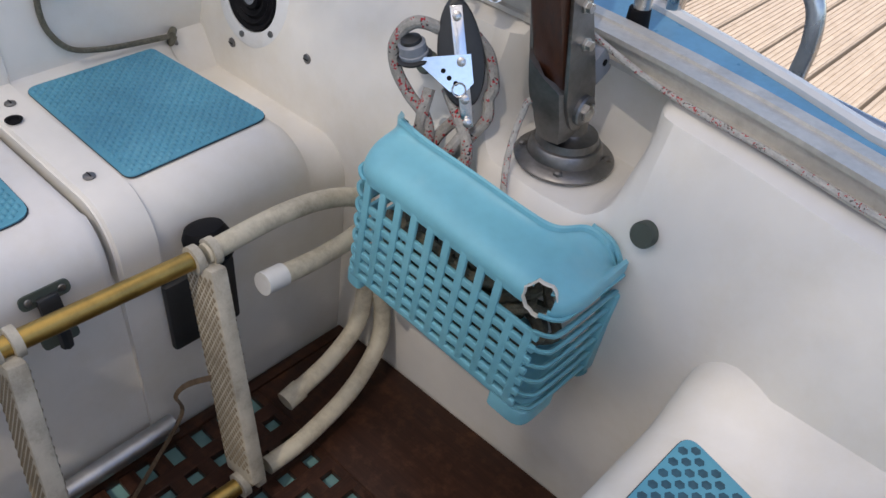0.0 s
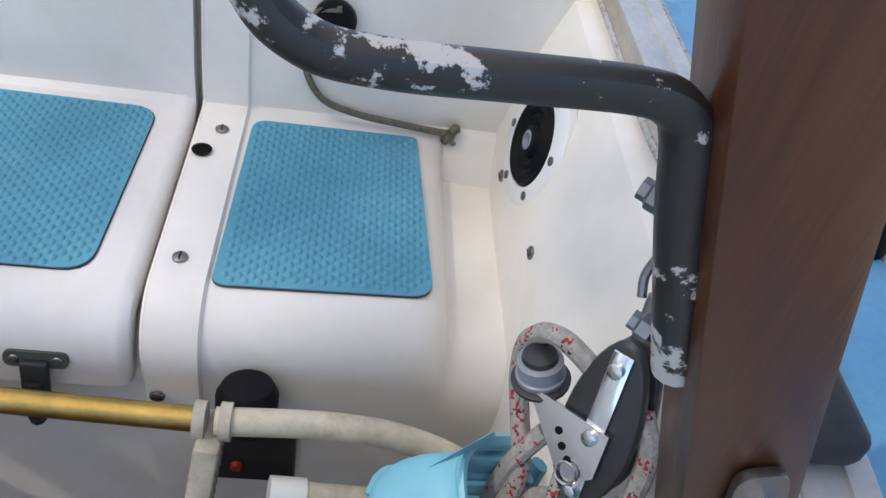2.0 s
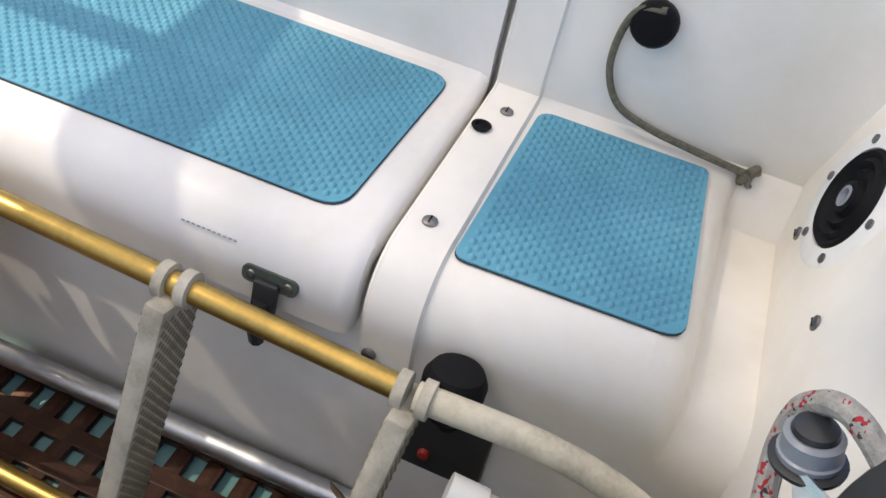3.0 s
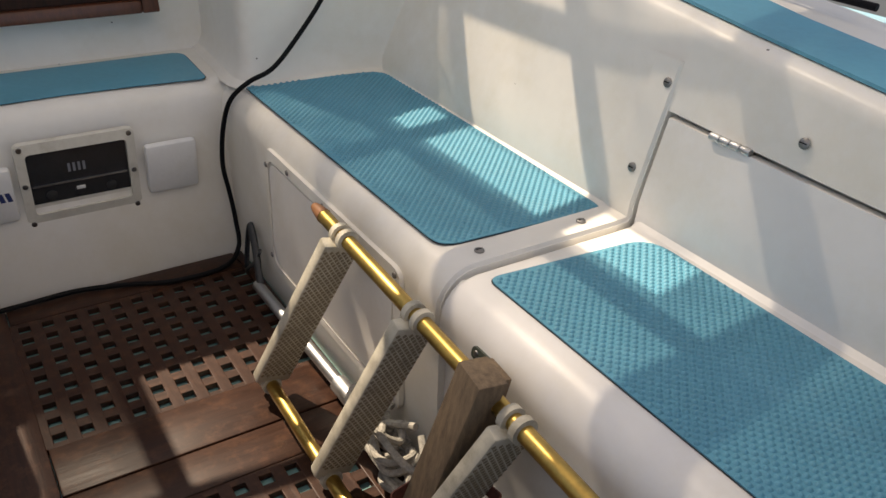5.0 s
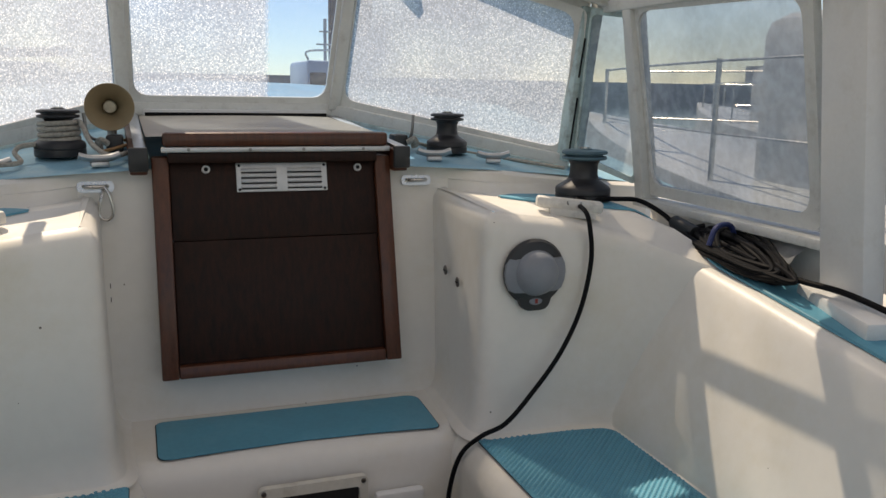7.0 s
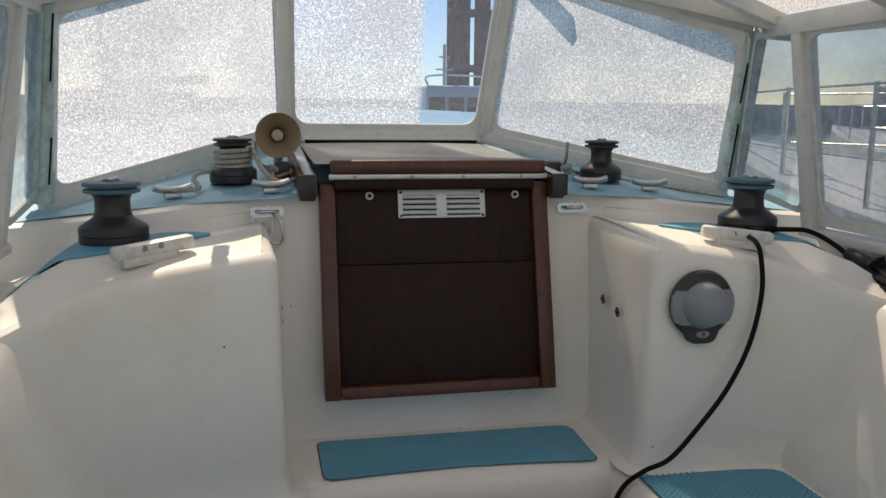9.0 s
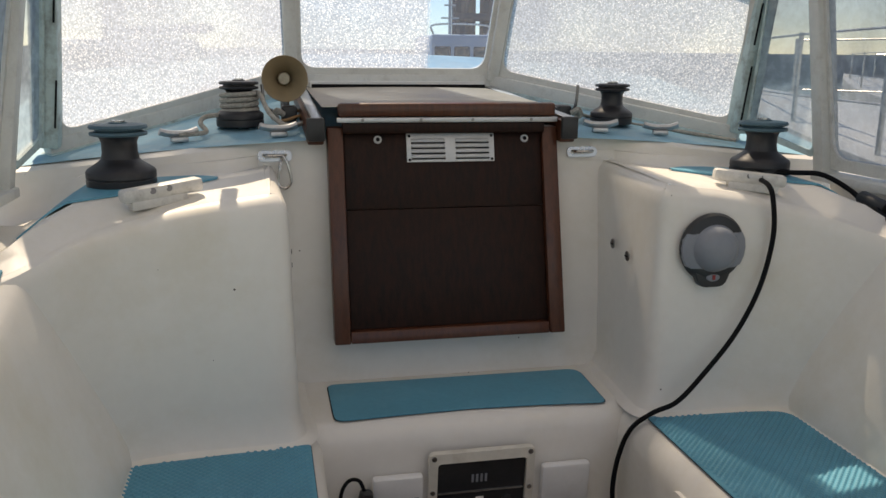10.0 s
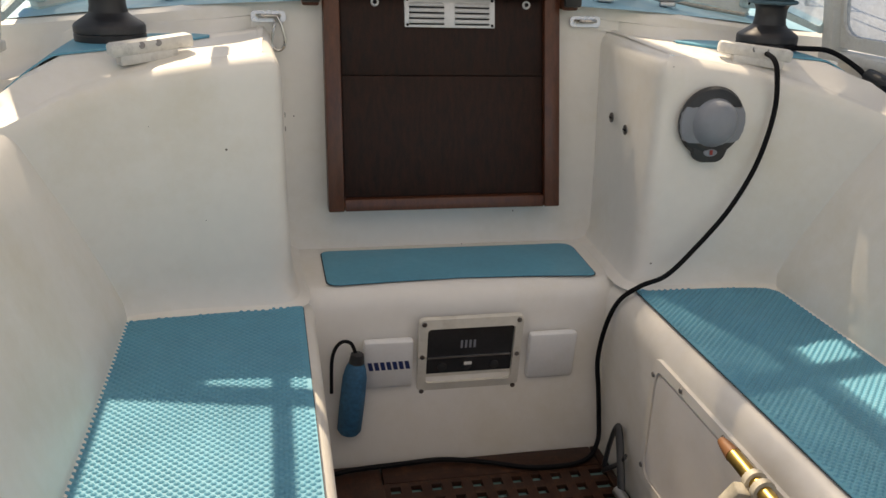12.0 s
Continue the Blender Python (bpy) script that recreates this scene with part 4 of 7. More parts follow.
def companionway():
    ob = thing("companionway_doors", (0, 0, 0.53), "dark varnished washboards in a mahogany frame, closed", "washboards")
    L = lambda bm: shear(bm, 0.0, 0.25, 0.53)  # noqa: E731
    part("frame_post", L(box(-0.288, -0.250, 0.0, 0.05, 0.53, 1.03, 0.004)), TRIM_WOOD, ob)
    part("frame_post", L(box(0.243, 0.282, 0.0, 0.05, 0.53, 1.03, 0.004)), TRIM_WOOD, ob)
    part("frame_sill", L(box(-0.2495, 0.2425, 0.002, 0.05, 0.53, 0.558, 0.004)), TRIM_WOOD, ob)
    part("lower_board", L(box(-0.2495, 0.2425, 0.016, 0.036, 0.5585, 0.836, 0.003)), BOARD, ob)
    part("upper_board", L(box(-0.2495, 0.2425, 0.014, 0.034, 0.837, 1.03, 0.003)), BOARD, ob)
    top = part("vent", L(box(-0.098, 0.121, 0.008, 0.0145, 0.946, 1.014, 0.002)), VENT, ob, "pressed aluminium louvre vent")
    for c in (-0.045, 0.065):
        for r in range(4):
            z = 0.960 + 0.0125 * r
            bm = shear(lathe([(0.001, -0.043), (0.0045, -0.038), (0.0048, 0.038), (0.001, 0.043)], facing((c, 0.0075, z), (1, 0, 0)), 8), 0.0, 0.25, 0.53)
            part("louvre", bm, VENT, top)
            # black bar that stands for the shade under the louvre
            part("slot", L(box(c - 0.042, c + 0.042, 0.0066, 0.0084, z - 0.0075, z - 0.0042, 0)), RUBBER, top)
    for x in (-0.091, 0.114):
        for z in (0.952, 1.008):
            part("vent_screw", lathe([(0.0035, 0), (0.003, 0.001), (0, 0.0012)], facing((x, 0.0078 + 0.25 * (z - 0.53), z), (0, -1, 0.25)), 10), RUBBER, top)
    for x in (-0.165, 0.202):
        m = facing((x - 0.002, 0.012 + 0.25 * (1.000 - 0.53), 1.000), (0, -1, 0.25))
        bolt = part("bolt", lathe([(0.010, -0.002), (0.010, 0.002), (0.008, 0.004), (0.006, 0.003), (0, 0.003)], m, 16), VENT, ob)
        part("bolt_hole", lathe([(0.0052, 0.0028), (0.005, 0.0036), (0, 0.0036)], m, 12), RUBBER, bolt)
    return ob


companionway()


def hatch():
    ob = thing("sliding_hatch", (0, 0.14, 1.03), "sliding companionway hatch with a sanded top and mahogany front rail", "hatch")
    part("hatch_top", loft([[(x, y, 1.080 + 0.055 * (y - 0.13) - 0.004 * ((x + 0.03) / 0.3) ** 2) for x in np.linspace(-0.298 - 0.015 * k, 0.287 - 0.055 * k, 8)] for y, k in ((0.135, 0), (0.3, 0.33), (0.5, 0.7), (0.70, 1))]),
         material("worn sandy gelcoat", (0.36, 0.31, 0.25), 0.55, var=0.15, scale=10, bump=0.15, dirt=(0.24, 0.20, 0.16), dirt_amount=0.4, dirt_scale=7), ob)
    part("front_rail", box(-0.262, 0.274, 0.110, 0.140, 1.0545, 1.088, 0.008), TRIM_WOOD, ob)
    strip = part("metal_strip", box(-0.266, 0.278, 0.107, 0.116, 1.0415, 1.054, 0.002), ALU, ob)
    for x in (-0.205, -0.065, 0.062, 0.21):
        part("strip_screw", lathe([(0.004, 0), (0.0035, 0.001), (0, 0.0012)], facing((x, 0.107, 1.048), (0, -1, 0)), 10), DULL, strip)
    part("fixed_beam", box(-0.252, 0.246, 0.112, 0.152, 1.016, 1.041, 0.003), BOARD, ob)
    for x0, x1, dx in ((-0.335, -0.296, -0.02), (0.286, 0.325, -0.06)):
        bm = box(x0, x1, 0.105, 0.70, 0.99, 1.045, 0.005)
        for v in bm.verts:
            v.co.z += 0.10 * (v.co.y - 0.1)
            v.co.x += dx * (v.co.y - 0.1) / 0.6
        part("rail", bm, TRIM_WOOD, ob)
        bm = box(x0 + 0.012, x1 + 0.0, 0.107, 0.70, 1.046, 1.052, 0.001)
        for v in bm.verts:
            v.co.z += 0.10 * (v.co.y - 0.1)
            v.co.x += dx * (v.co.y - 0.1) / 0.6
        part("rail_cap", bm, ALU, ob)
        part("end_block", box(x0 - 0.002, x1 + 0.002, 0.088, 0.1045, 1.00, 1.055, 0.005), BLACK, ob)
    # black bar put in as the shade below the lip
    part("gap", box(-0.295, 0.232, 0.650, 0.659, 1.085, 1.116, 0), RUBBER, ob, "black strip standing for the shade under the garage lip")
    part("garage_lip", box(-0.30, 0.235, 0.66, 0.69, 1.085, 1.125, 0.004), WHITE, ob)
    return ob


hatch()


# ---- wooden grating on the sole ----
def grating(y0, y1, aft, ahead, label):
    """Slats let into one another with square holes between, in a plank border."""
    ob = thing("grating", (0, (y0 + y1) / 2, 0), label, "grating", "cockpit gratings")
    p, w = 0.0463, 0.0238
    x0, x1 = -0.196, 0.313
    nx = int((x1 - x0) / p)
    ny = int((y1 - y0 - aft - ahead) / p)
    a = y1 - ahead - ny * p
    part("border", box(-0.336, x0 - 0.002, y0, y1, -0.014, 0.002, 0.003), TEAK_X, ob)
    part("border", box(x1 + 0.002, 0.336, y0, y1, -0.014, 0.002, 0.003), TEAK_X, ob)
    for ya, yb in ((y0, a - 0.002), (a + ny * p + 0.002, y1)):
        part("border", box(x0, x1, ya, yb, -0.014, 0.002, 0.003), TEAK, ob)
    long_slat = box(-w / 2, w / 2, 0, ny * p, -0.013, 0.0, 0.0015)
    me = bpy.data.meshes.new("slat")
    long_slat.to_mesh(me)
    long_slat.free()
    me.materials.append(TEAK_X)
    for i in range(nx + 1):
        s = new("slat", me)
        s.parent = ob
        s.location = Vector((x0 + i * p, a, 0)) - BASE[ob]
    cross = box(x0, x1, -w / 2, w / 2, -0.0125, -0.0004, 0.001)
    me = bpy.data.meshes.new("slat")
    cross.to_mesh(me)
    cross.free()
    me.materials.append(TEAK)
    for j in range(ny + 1):
        s = new("slat", me)
        s.parent = ob
        s.location = Vector((0, a + j * p, 0)) - BASE[ob]


grating(-0.880, -0.262, 0.125, 0.075, "dark wet teak grating panel with square holes")
grating(-2.195, -0.884, 0.165, 0.098, "dark wet teak grating panel with square holes, paint-flecked")


# ---- boarding ladder lying along the bench ----
def ladder():
    ob = thing("boarding_ladder", (0.22, -1.4, 0.0), "gold-tubed boarding ladder with cream plastic treads leaning on the bench", "ladder")
    up = lambda y: (0.268 + 0.02 * (y + 1.9), y, 0.362 + 0.03 * (y + 1.9))  # noqa: E731
    lo = lambda y: (0.165 + 0.025 * (y + 1.9), y + 0.02, 0.035)  # noqa: E731
    part("upper_tube", tube([up(-1.905), up(-0.87)], 0.0125, 14), GOLD, ob)
    part("lower_tube", tube([lo(-1.90), lo(-0.80)], 0.0125, 14), GOLD, ob)
    part("tube_plug", tube([up(-0.87), up(-0.845), up(-0.83)], lambda s: 0.0135 - 0.006 * s, 12, 4), COPPER, ob)
    for y, dy in ((-1.918, 0.02), (-1.672, 0.02), (-1.428, 0.10), (-1.188, 0.09), (-0.945, 0.12)):
        a, b = Vector(up(y)), Vector(lo(y + dy))
        d = (b - a).normalized()
        across = Vector((0, 1, 0)) - d * d.y
        across.normalize()
        n = d.cross(across)
        m = Matrix.Translation((a + b) / 2) @ Matrix((across, n, d)).transposed().to_4x4()
        h = (b - a).length / 2
        step = part("tread", box(-0.012, 0.012, -0.034, 0.034, -h + 0.01, h - 0.01, 0.005, None, m), STEP, ob)
        # moulded diamond grip on both broad sides, its tan darkened for their shade
        verts, faces = [], []
        rows_n = int((2 * h - 0.05) / 0.0062)
        for q in (-1, 1):
            for j in range(rows_n):
                for i in range(6):
                    v0, w0 = -0.0275 + i * 0.0110 + (0.0055 if j % 2 else 0), -h + 0.025 + j * 0.0062
                    if abs(v0) > 0.0285:
                        continue
                    k = len(verts)
                    for dv, dw, du in ((-0.0043, 0, 0), (0, -0.0050, 0), (0.0043, 0, 0), (0, 0.0050, 0), (0, 0, 0.0015)):
                        verts.append(m @ Vector((q * (0.0119 + du), v0 + dv, w0 + dw)) - BASE[ob])
                    faces += [(k + a, k + (a + 1) % 4, k + 4) for a in range(4)]
        me = bpy.data.meshes.new("grip")
        me.from_pydata(verts, [], faces)
        me.materials.append(GRIP)
        grip = new("grip", me)
        grip.parent = step
        BASE[grip] = BASE[ob]
        tagged(grip, "grubby moulded diamond grip, darkened for the shade on its side", kind="stuff")
        for end, o in ((-h, up(y)), (h, lo(y + dy))):
            t = Vector((0, 1, 0))
            for off in (-0.012, 0.012):
                part("clamp", lathe([(0.0135, -0.006), (0.019, -0.0055), (0.019, 0.0055), (0.0135, 0.006)], facing(Vector(o) + t * off, t), 16), STEP, step)
    # plastic-coated hooks
    hook_a = [up(-1.92), (0.270, -2.03, 0.362), (0.262, -2.10, 0.360), (0.250, -2.155, 0.345), (0.243, -2.175, 0.318), (0.237, -2.155, 0.294), (0.234, -2.08, 0.290), (0.231, -1.99, 0.300)]
    part("hook", tube(hook_a, 0.014, 12, 10), CREAM, ob)
    part("cap", tube([(0.2325, -2.01, 0.2975), (0.230, -1.975, 0.303)], 0.0165, 14), WHITE, ob)
    hook_b = [lo(-1.93), (0.166, -1.98, 0.035), (0.18, -2.08, 0.045), (0.200, -2.155, 0.075), (0.214, -2.180, 0.120), (0.226, -2.182, 0.180), (0.236, -2.172, 0.200), (0.238, -2.165, 0.165), (0.235, -2.145, 0.110), (0.230, -2.085, 0.075), (0.226, -2.005, 0.057)]
    part("hook", tube(hook_b, 0.014, 12, 10), CREAM, ob)
    part("cap", tube([(0.227, -2.022, 0.060), (0.2255, -1.992, 0.0545)], 0.0165, 14), CREAM, ob)
    return ob


ladder()

pole = thing("boat_hook", (0.31, -1.2, 0.02), "silver aluminium pole lying on the grating beside the bench", "pole")
part("tube_front", tube([(0.300, -0.47, 0.028), (0.307, -0.90, 0.028)], 0.0125, 14), ALU, pole)
part("tube_back", tube([(0.3065, -0.88, 0.028), (0.325, -1.86, 0.028)], 0.0155, 14), ALU, pole)
part("collar", tube([(0.3065, -0.87, 0.028), (0.307, -0.93, 0.028)], 0.0185, 14), ALU, pole)

block = thing("wooden_block", (0.24, -1.36, 0.0), "weathered wooden block and batten lashed between the ladder tubes", "wood block")
part("batten", beam((0.190, -1.30, 0.03), (0.262, -1.375, 0.425), 0.045, 0.05, (0, 1, 0), None, 0.003), GREYWOOD, block)
part("block", beam((0.268, -1.335, 0.24), (0.290, -1.352, 0.40), 0.04, 0.045, (0, 1, 0), None, 0.003), GREYWOOD, block)
part("cleat", beam((0.225, -1.31, 0.12), (0.255, -1.345, 0.27), 0.05, 0.05, (0, 1, 0), None, 0.003), GREYWOOD, block)
strap = thing("strap", (0.235, -1.36, 0.19), "faded red webbing strap round the wooden block", "strap")
bm = bmesh.new()
c, w = Vector((0.228, -1.352, 0.20)), 0.024
ring = [(-0.05, -0.065), (0.05, -0.065), (0.055, 0.06), (-0.045, 0.065)]
rows = []
for x, y in round_corners(ring, 0.012, 4) :
    rows.append([c + Vector((x, y, x * 0.3 - 0.3 * y - w / 2)), c + Vector((x * 1.03, y * 1.03, x * 0.3 - 0.3 * y - w / 2)), c + Vector((x * 1.03, y * 1.03, x * 0.3 - 0.3 * y + w / 2)), c + Vector((x, y, x * 0.3 - 0.3 * y + w / 2))])
rows.append(rows[0])
part("band", loft(rows, True), material("faded red webbing", (0.20, 0.07, 0.05), 0.8, var=0.4, scale=50, bump=0.4), strap)


# ---- turquoise basket on the after wall ----
def basket():
    ob = thing("basket", (0.0, -2.12, 0.30), "cracked faded turquoise plastic basket hanging on the after wall", "basket")
    xl, xr, yf, yb = 0.166, -0.142, -2.062, -2.198
    zb, zm, zt = 0.308, 0.464, 0.526
    rot = lambda x: 0.014 * (0.165 - x) / 0.315  # noqa: E731

    def P(x, y, z):
        return Vector((x, y + 0.0 * x, z + rot(x) * 0.4))
    top = zm + 0.014
    # pierced front: uprights and bars
    for k in range(11):
        x = xl - 0.026 - k * (xl - xr - 0.052) / 10
        part("upright", beam(P(x, yf + 0.006, zb + 0.012), P(x, yf, top - (0.045 if k > 8 else 0.0)), 0.0105, 0.005, (0, 1, 0), None, 0.0015), BASKET, ob)
    for j in range(7):
        z = zb + 0.012 + j * (zm - zb - 0.045) / 6.0
        part("bar", beam(P(xl - 0.014, yf + 0.0055 - 0.006 * j / 6, z), P(xr + 0.014, yf + 0.0055 - 0.006 * j / 6, z), 0.0105, 0.0056, (0, 1, 0), None, 0.0015), BASKET, ob)
    # sides with long slots
    for s, x in ((1, xl), (-1, xr)):
        for j in range(7):
            z = zb + 0.006 + j * (zm - zb) / 6.0
            pts = [(x - s * 0.022, yf + 0.002, z), (x - s * 0.006, yf - 0.006, z), (x, yf - 0.025, z), (x + s * 0.002, yb + 0.02, z + 0.002)]
            part("slat", tube(pts, 0.0062, 6, 5, flat=0.45), BASKET, ob)
        part("back_post", beam((x + s * 0.002, yb + 0.018, zb), (x + s * 0.003, yb + 0.016, zm - 0.02), 0.012, 0.02, (0, 1, 0), None, 0.003), BASKET, ob)
    # solid floor and corner feet
    part("bottom", slab(round_corners([(xl - 0.004, yf - 0.004), (xl - 0.004, yb), (xr + 0.004, yb), (xr + 0.004, yf - 0.004)], [0.025, 0.004, 0.004, 0.025]), zb - 0.008, zb + 0.006), BASKET, ob)
    # moulded shoulder: rises from the pierced walls and rolls back to a curled lip, which ends as a flange on the wall
    tilt = Matrix.Rotation(0.10, 3, "Y")
    base = Vector((0.0, -2.12, 0.30))
    level = lambda p: base + tilt @ (Vector(p) - base)  # noqa: E731
    lip = [level(p) for p in ((0.176, -2.165, 0.500), (0.158, -2.145, 0.522), (0.125, -2.125, 0.538), (0.090, -2.125, 0.531), (0.014, -2.130, 0.519), (-0.055, -2.140, 0.503), (-0.083, -2.155, 0.493),
                              (-0.108, -2.178, 0.495), (-0.133, -2.187, 0.481), (-0.147, -2.190, 0.455))]
    foot_line = [(xl, -2.175, top), (xl, -2.13, top), (xl - 0.001, -2.085, top), (xl - 0.022, yf, top), (0.10, yf, top), (0.02, yf, top), (xr + 0.045, yf, top), (xr + 0.022, yf - 0.001, top), (xr - 0.001, -2.090, top), (xr, -2.182, top)]
    low, high = smooth_path(foot_line, 9), smooth_path(lip, 9)
    hole = Vector((xr + 0.030, yf - 0.004, top + 0.006))
    rows = []
    for p, q in zip(low, high):
        out = Vector((p.x - q.x, p.y - q.y, 0))
        out = out.normalized() if out.length > 1e-4 else Vector((0, 1, 0))
        b1, b2 = p + Vector((0, 0, 0.036)), q - Vector((0, 0, 0.026)) + out * 0.006
        row = [p + Vector((0, 0, -0.008)) - out * 0.001]
        for k in range(13):
            t = k / 12
            row.append((1 - t) ** 3 * p + 3 * t * (1 - t) ** 2 * b1 + 3 * t * t * (1 - t) * b2 + t ** 3 * q)
        row += [q + Vector((0, 0, 0.003)) + out * 0.003, q + Vector((0, 0, 0.002)) + out * 0.0075, q - Vector((0, 0, 0.003)) + out * 0.0085]
        rows.append(row)
    bm = loft(rows)
    bmesh.ops.delete(bm, geom=[f for f in bm.faces if (f.calc_center_median() - hole).length < 0.0165], context="FACES")
    bmesh.ops.solidify(bm, geom=bm.faces[:], thickness=0.0028)
    part("shoulder", bm, BASKET, ob)
    # flange down the wall at both ends, in two steps
    for s, x in ((1, xl), (-1, xr)):
        if s < 0:
            run = [level(p) for p in ((-0.108, -2.184, 0.492), (-0.135, -2.190, 0.480), (-0.152, -2.192, 0.449), (-0.155, -2.193, 0.41), (-0.152, -2.193, 0.369), (-0.143, -2.193, 0.294), (-0.136, -2.190, 0.272), (-0.118, -2.186, 0.262))]
        else:
            run = [Vector((x + 0.006, -2.19, zm + 0.02)), Vector((x + 0.010, -2.192, zm - 0.02)), Vector((x + 0.008, -2.193, zb + 0.05)), Vector((x, -2.19, zb))]
        part("flange", tube(run, 0.0075, 8, 7, flat=0.55), BASKET, ob)
        part("flange_step", tube([p + Vector((-s * 0.010, 0.010, -0.003)) for p in run], 0.006, 8, 7, flat=0.6), BASKET, ob)
    part("foot", slab(round_corners([(xr + 0.052, yf + 0.004), (xr + 0.052, yf - 0.05), (xr - 0.003, yf - 0.06), (xr - 0.003, yf + 0.004)], [0.008, 0.012, 0.008, 0.022]), zb - 0.020, zb + 0.004, None, 0.004), BASKET, ob, "scuffed corner foot")
    part("foot", slab(round_corners([(xl + 0.002, yf + 0.004), (xl + 0.002, yf - 0.05), (xl - 0.03, yf - 0.05), (xl - 0.03, yf + 0.004)], [0.020, 0.008, 0.008, 0.006]), zb - 0.016, zb + 0.004, None, 0.004), BASKET, ob)
    around = facing(hole + Vector((-0.002, 0.001, 0.0)), (-0.30, 1, 0.30))
    rr = random.Random(3)
    wob = [rr.uniform(0.90, 1.08) for _ in range(22)]
    ring = loft([[around @ Vector((r * w * math.cos(a), r * w * 1.1 * math.sin(a), h)) for r, h in ((0.0170, -0.006), (0.0172, -0.001), (0.0182, 0.0004), (0.0194, -0.001), (0.0194, -0.006))] for w, a in zip(wob + wob[:1], np.linspace(0, 2 * math.pi, 23))], True)
    part("broken_edge", ring, CREAM_FRAME, ob, "torn hole with a pale broken edge")
    ob.rotation_euler = (0, -0.10, 0)
    return ob


basket()


# ---- tiller folded up on the rudder head ----
def tiller():
    ob = thing("tiller", (-0.003, -2.27, 0.495), "varnished wooden tiller standing upright on the steel rudder head", "tiller")
    m = Matrix.Translation((-0.004, -2.268, 0.494)) @ Matrix.Scale(0.84, 4)
    part("base_flange", lathe([(0.0, 0), (0.072, 0), (0.074, 0.004), (0.070, 0.008), (0.055, 0.012), (0.053, 0.026), (0.050, 0.03), (0.046, 0.031), (0.044, 0.042), (0.030, 0.046), (0.026, 0.05), (0.026, 0.09), (0, 0.09)], m, 40), DULL, ob)
    for k in range(4):
        q = k * math.pi / 2 + 0.5
        part("flange_bolt", lathe([(0.007, 0), (0.007, 0.006), (0.004, 0.008), (0, 0.008)], m @ Matrix.Translation((0.062 * math.cos(q), 0.062 * math.sin(q), 0.007)), 6), DULL, ob)
    # the stock and its cheeks
    a, b = Vector((-0.004, -2.266, 0.56)), Vector((-0.002, -2.082, 1.18))
    d = (b - a).normalized()
    x = Vector((0, 1, 0)).cross(d).normalized()
    y = d.cross(x)
    fm = Matrix.Translation(a) @ Matrix((x, y, d)).transposed().to_4x4()
    part("stock", box(-0.021, 0.021, -0.012, 0.040, 0.045, 0.66, 0.006, None, fm), TILLER, ob)
    side_on = Matrix(((0, 0, 1, 0), (1, 0, 0, 0), (0, 1, 0, 0), (0, 0, 0, 1)))
    for s in (-1, 1):
        shape = round_corners([(-0.006, 0.004), (0.036, 0.004), (0.043, 0.05), (0.020, 0.238), (0.000, 0.238), (-0.010, 0.05)], [0.016, 0.018, 0.02, 0.008, 0.008, 0.02])
        cheek = part("cheek_plate", slab(shape, -0.0025, 0.0025, fm @ Matrix.Translation((s * 0.0248, 0, 0)) @ side_on, 0.0008), DULL, ob, "dull stainless cheek plate with hex bolts")
        for h in (0.115, 0.162, 0.217):
            part("bolt", lathe([(0.0075, 0), (0.0075, 0.003), (0.0055, 0.0035), (0.0055, 0.009), (0, 0.0095)], fm @ Matrix.Translation((s * 0.0270, 0.009, h)) @ Matrix.Rotation(s * math.pi / 2, 4, "Y"), 6), STEEL, cheek)
    rows = []
    for h, w, k in ((-0.01, 0.8, 0), (0.015, 0.96, 0), (0.04, 1.0, 0.3), (0.075, 1.03, 1.0), (0.085, 1.04, 1.0)):
        rows.append([fm @ Vector((w * u, v, h + k * 0.9 * u)) for u, v in ((-0.0245, 0.0), (-0.0245, 0.036), (-0.019, 0.046), (0.0, 0.049), (0.019, 0.046), (0.0245, 0.036), (0.0245, 0.0), (0.0215, 0.0), (0.0215, 0.035), (0.0, 0.0455), (-0.0215, 0.035), (-0.0215, 0.0))])
    part("shoe", loft(rows, True, True), DULL, ob)
    part("pivot", lathe([(0.016, -0.034), (0.018, -0.032), (0.018, 0.032), (0.016, 0.034)], fm @ Matrix.Translation((0, 0.016, 0.028)) @ Matrix.Rotation(math.pi / 2, 4, "Y"), 20), DULL, ob)
    part("pivot_bolt", lathe([(0.011, 0), (0.011, 0.005), (0.006, 0.007), (0, 0.007)], fm @ Matrix.Translation((-0.034, 0.016, 0.028)) @ Matrix.Rotation(-math.pi / 2, 4, "Y"), 6), STEEL, ob)
    lug = part("lug", slab(round_corners([(-0.044, 0.045), (-0.012, 0.040), (-0.012, 0.074), (-0.034, 0.082)], [0.008, 0.002, 0.002, 0.008]), -0.012, 0.006, fm @ Matrix.Translation((-0.012, 0, 0)) @ side_on, 0.002), GREY, ob, "grey alloy lug")
    part("lug_hole", lathe([(0.004, 0), (0.004, 0.0008), (0, 0.0008)], fm @ Matrix.Translation((-0.0242, -0.030, 0.062)) @ Matrix.Rotation(-math.pi / 2, 4, "Y"), 12), RUBBER, lug)
    # chipped black bracket bolted to the wood
    grip = [(-0.006, -2.146, 0.815), (-0.008, -2.134, 0.85), (-0.008, -2.120, 0.893), (-0.008, -2.112, 0.920), (-0.0085, -2.105, 0.930), (-0.0095, -2.092, 0.934), (-0.012, -2.06, 0.935), (-0.013, -2.025, 0.935), (-0.012, -2.004, 0.938), (-0.010, -1.990, 0.952), (-0.007, -1.980, 0.99), (-0.004, -1.972, 1.05)]
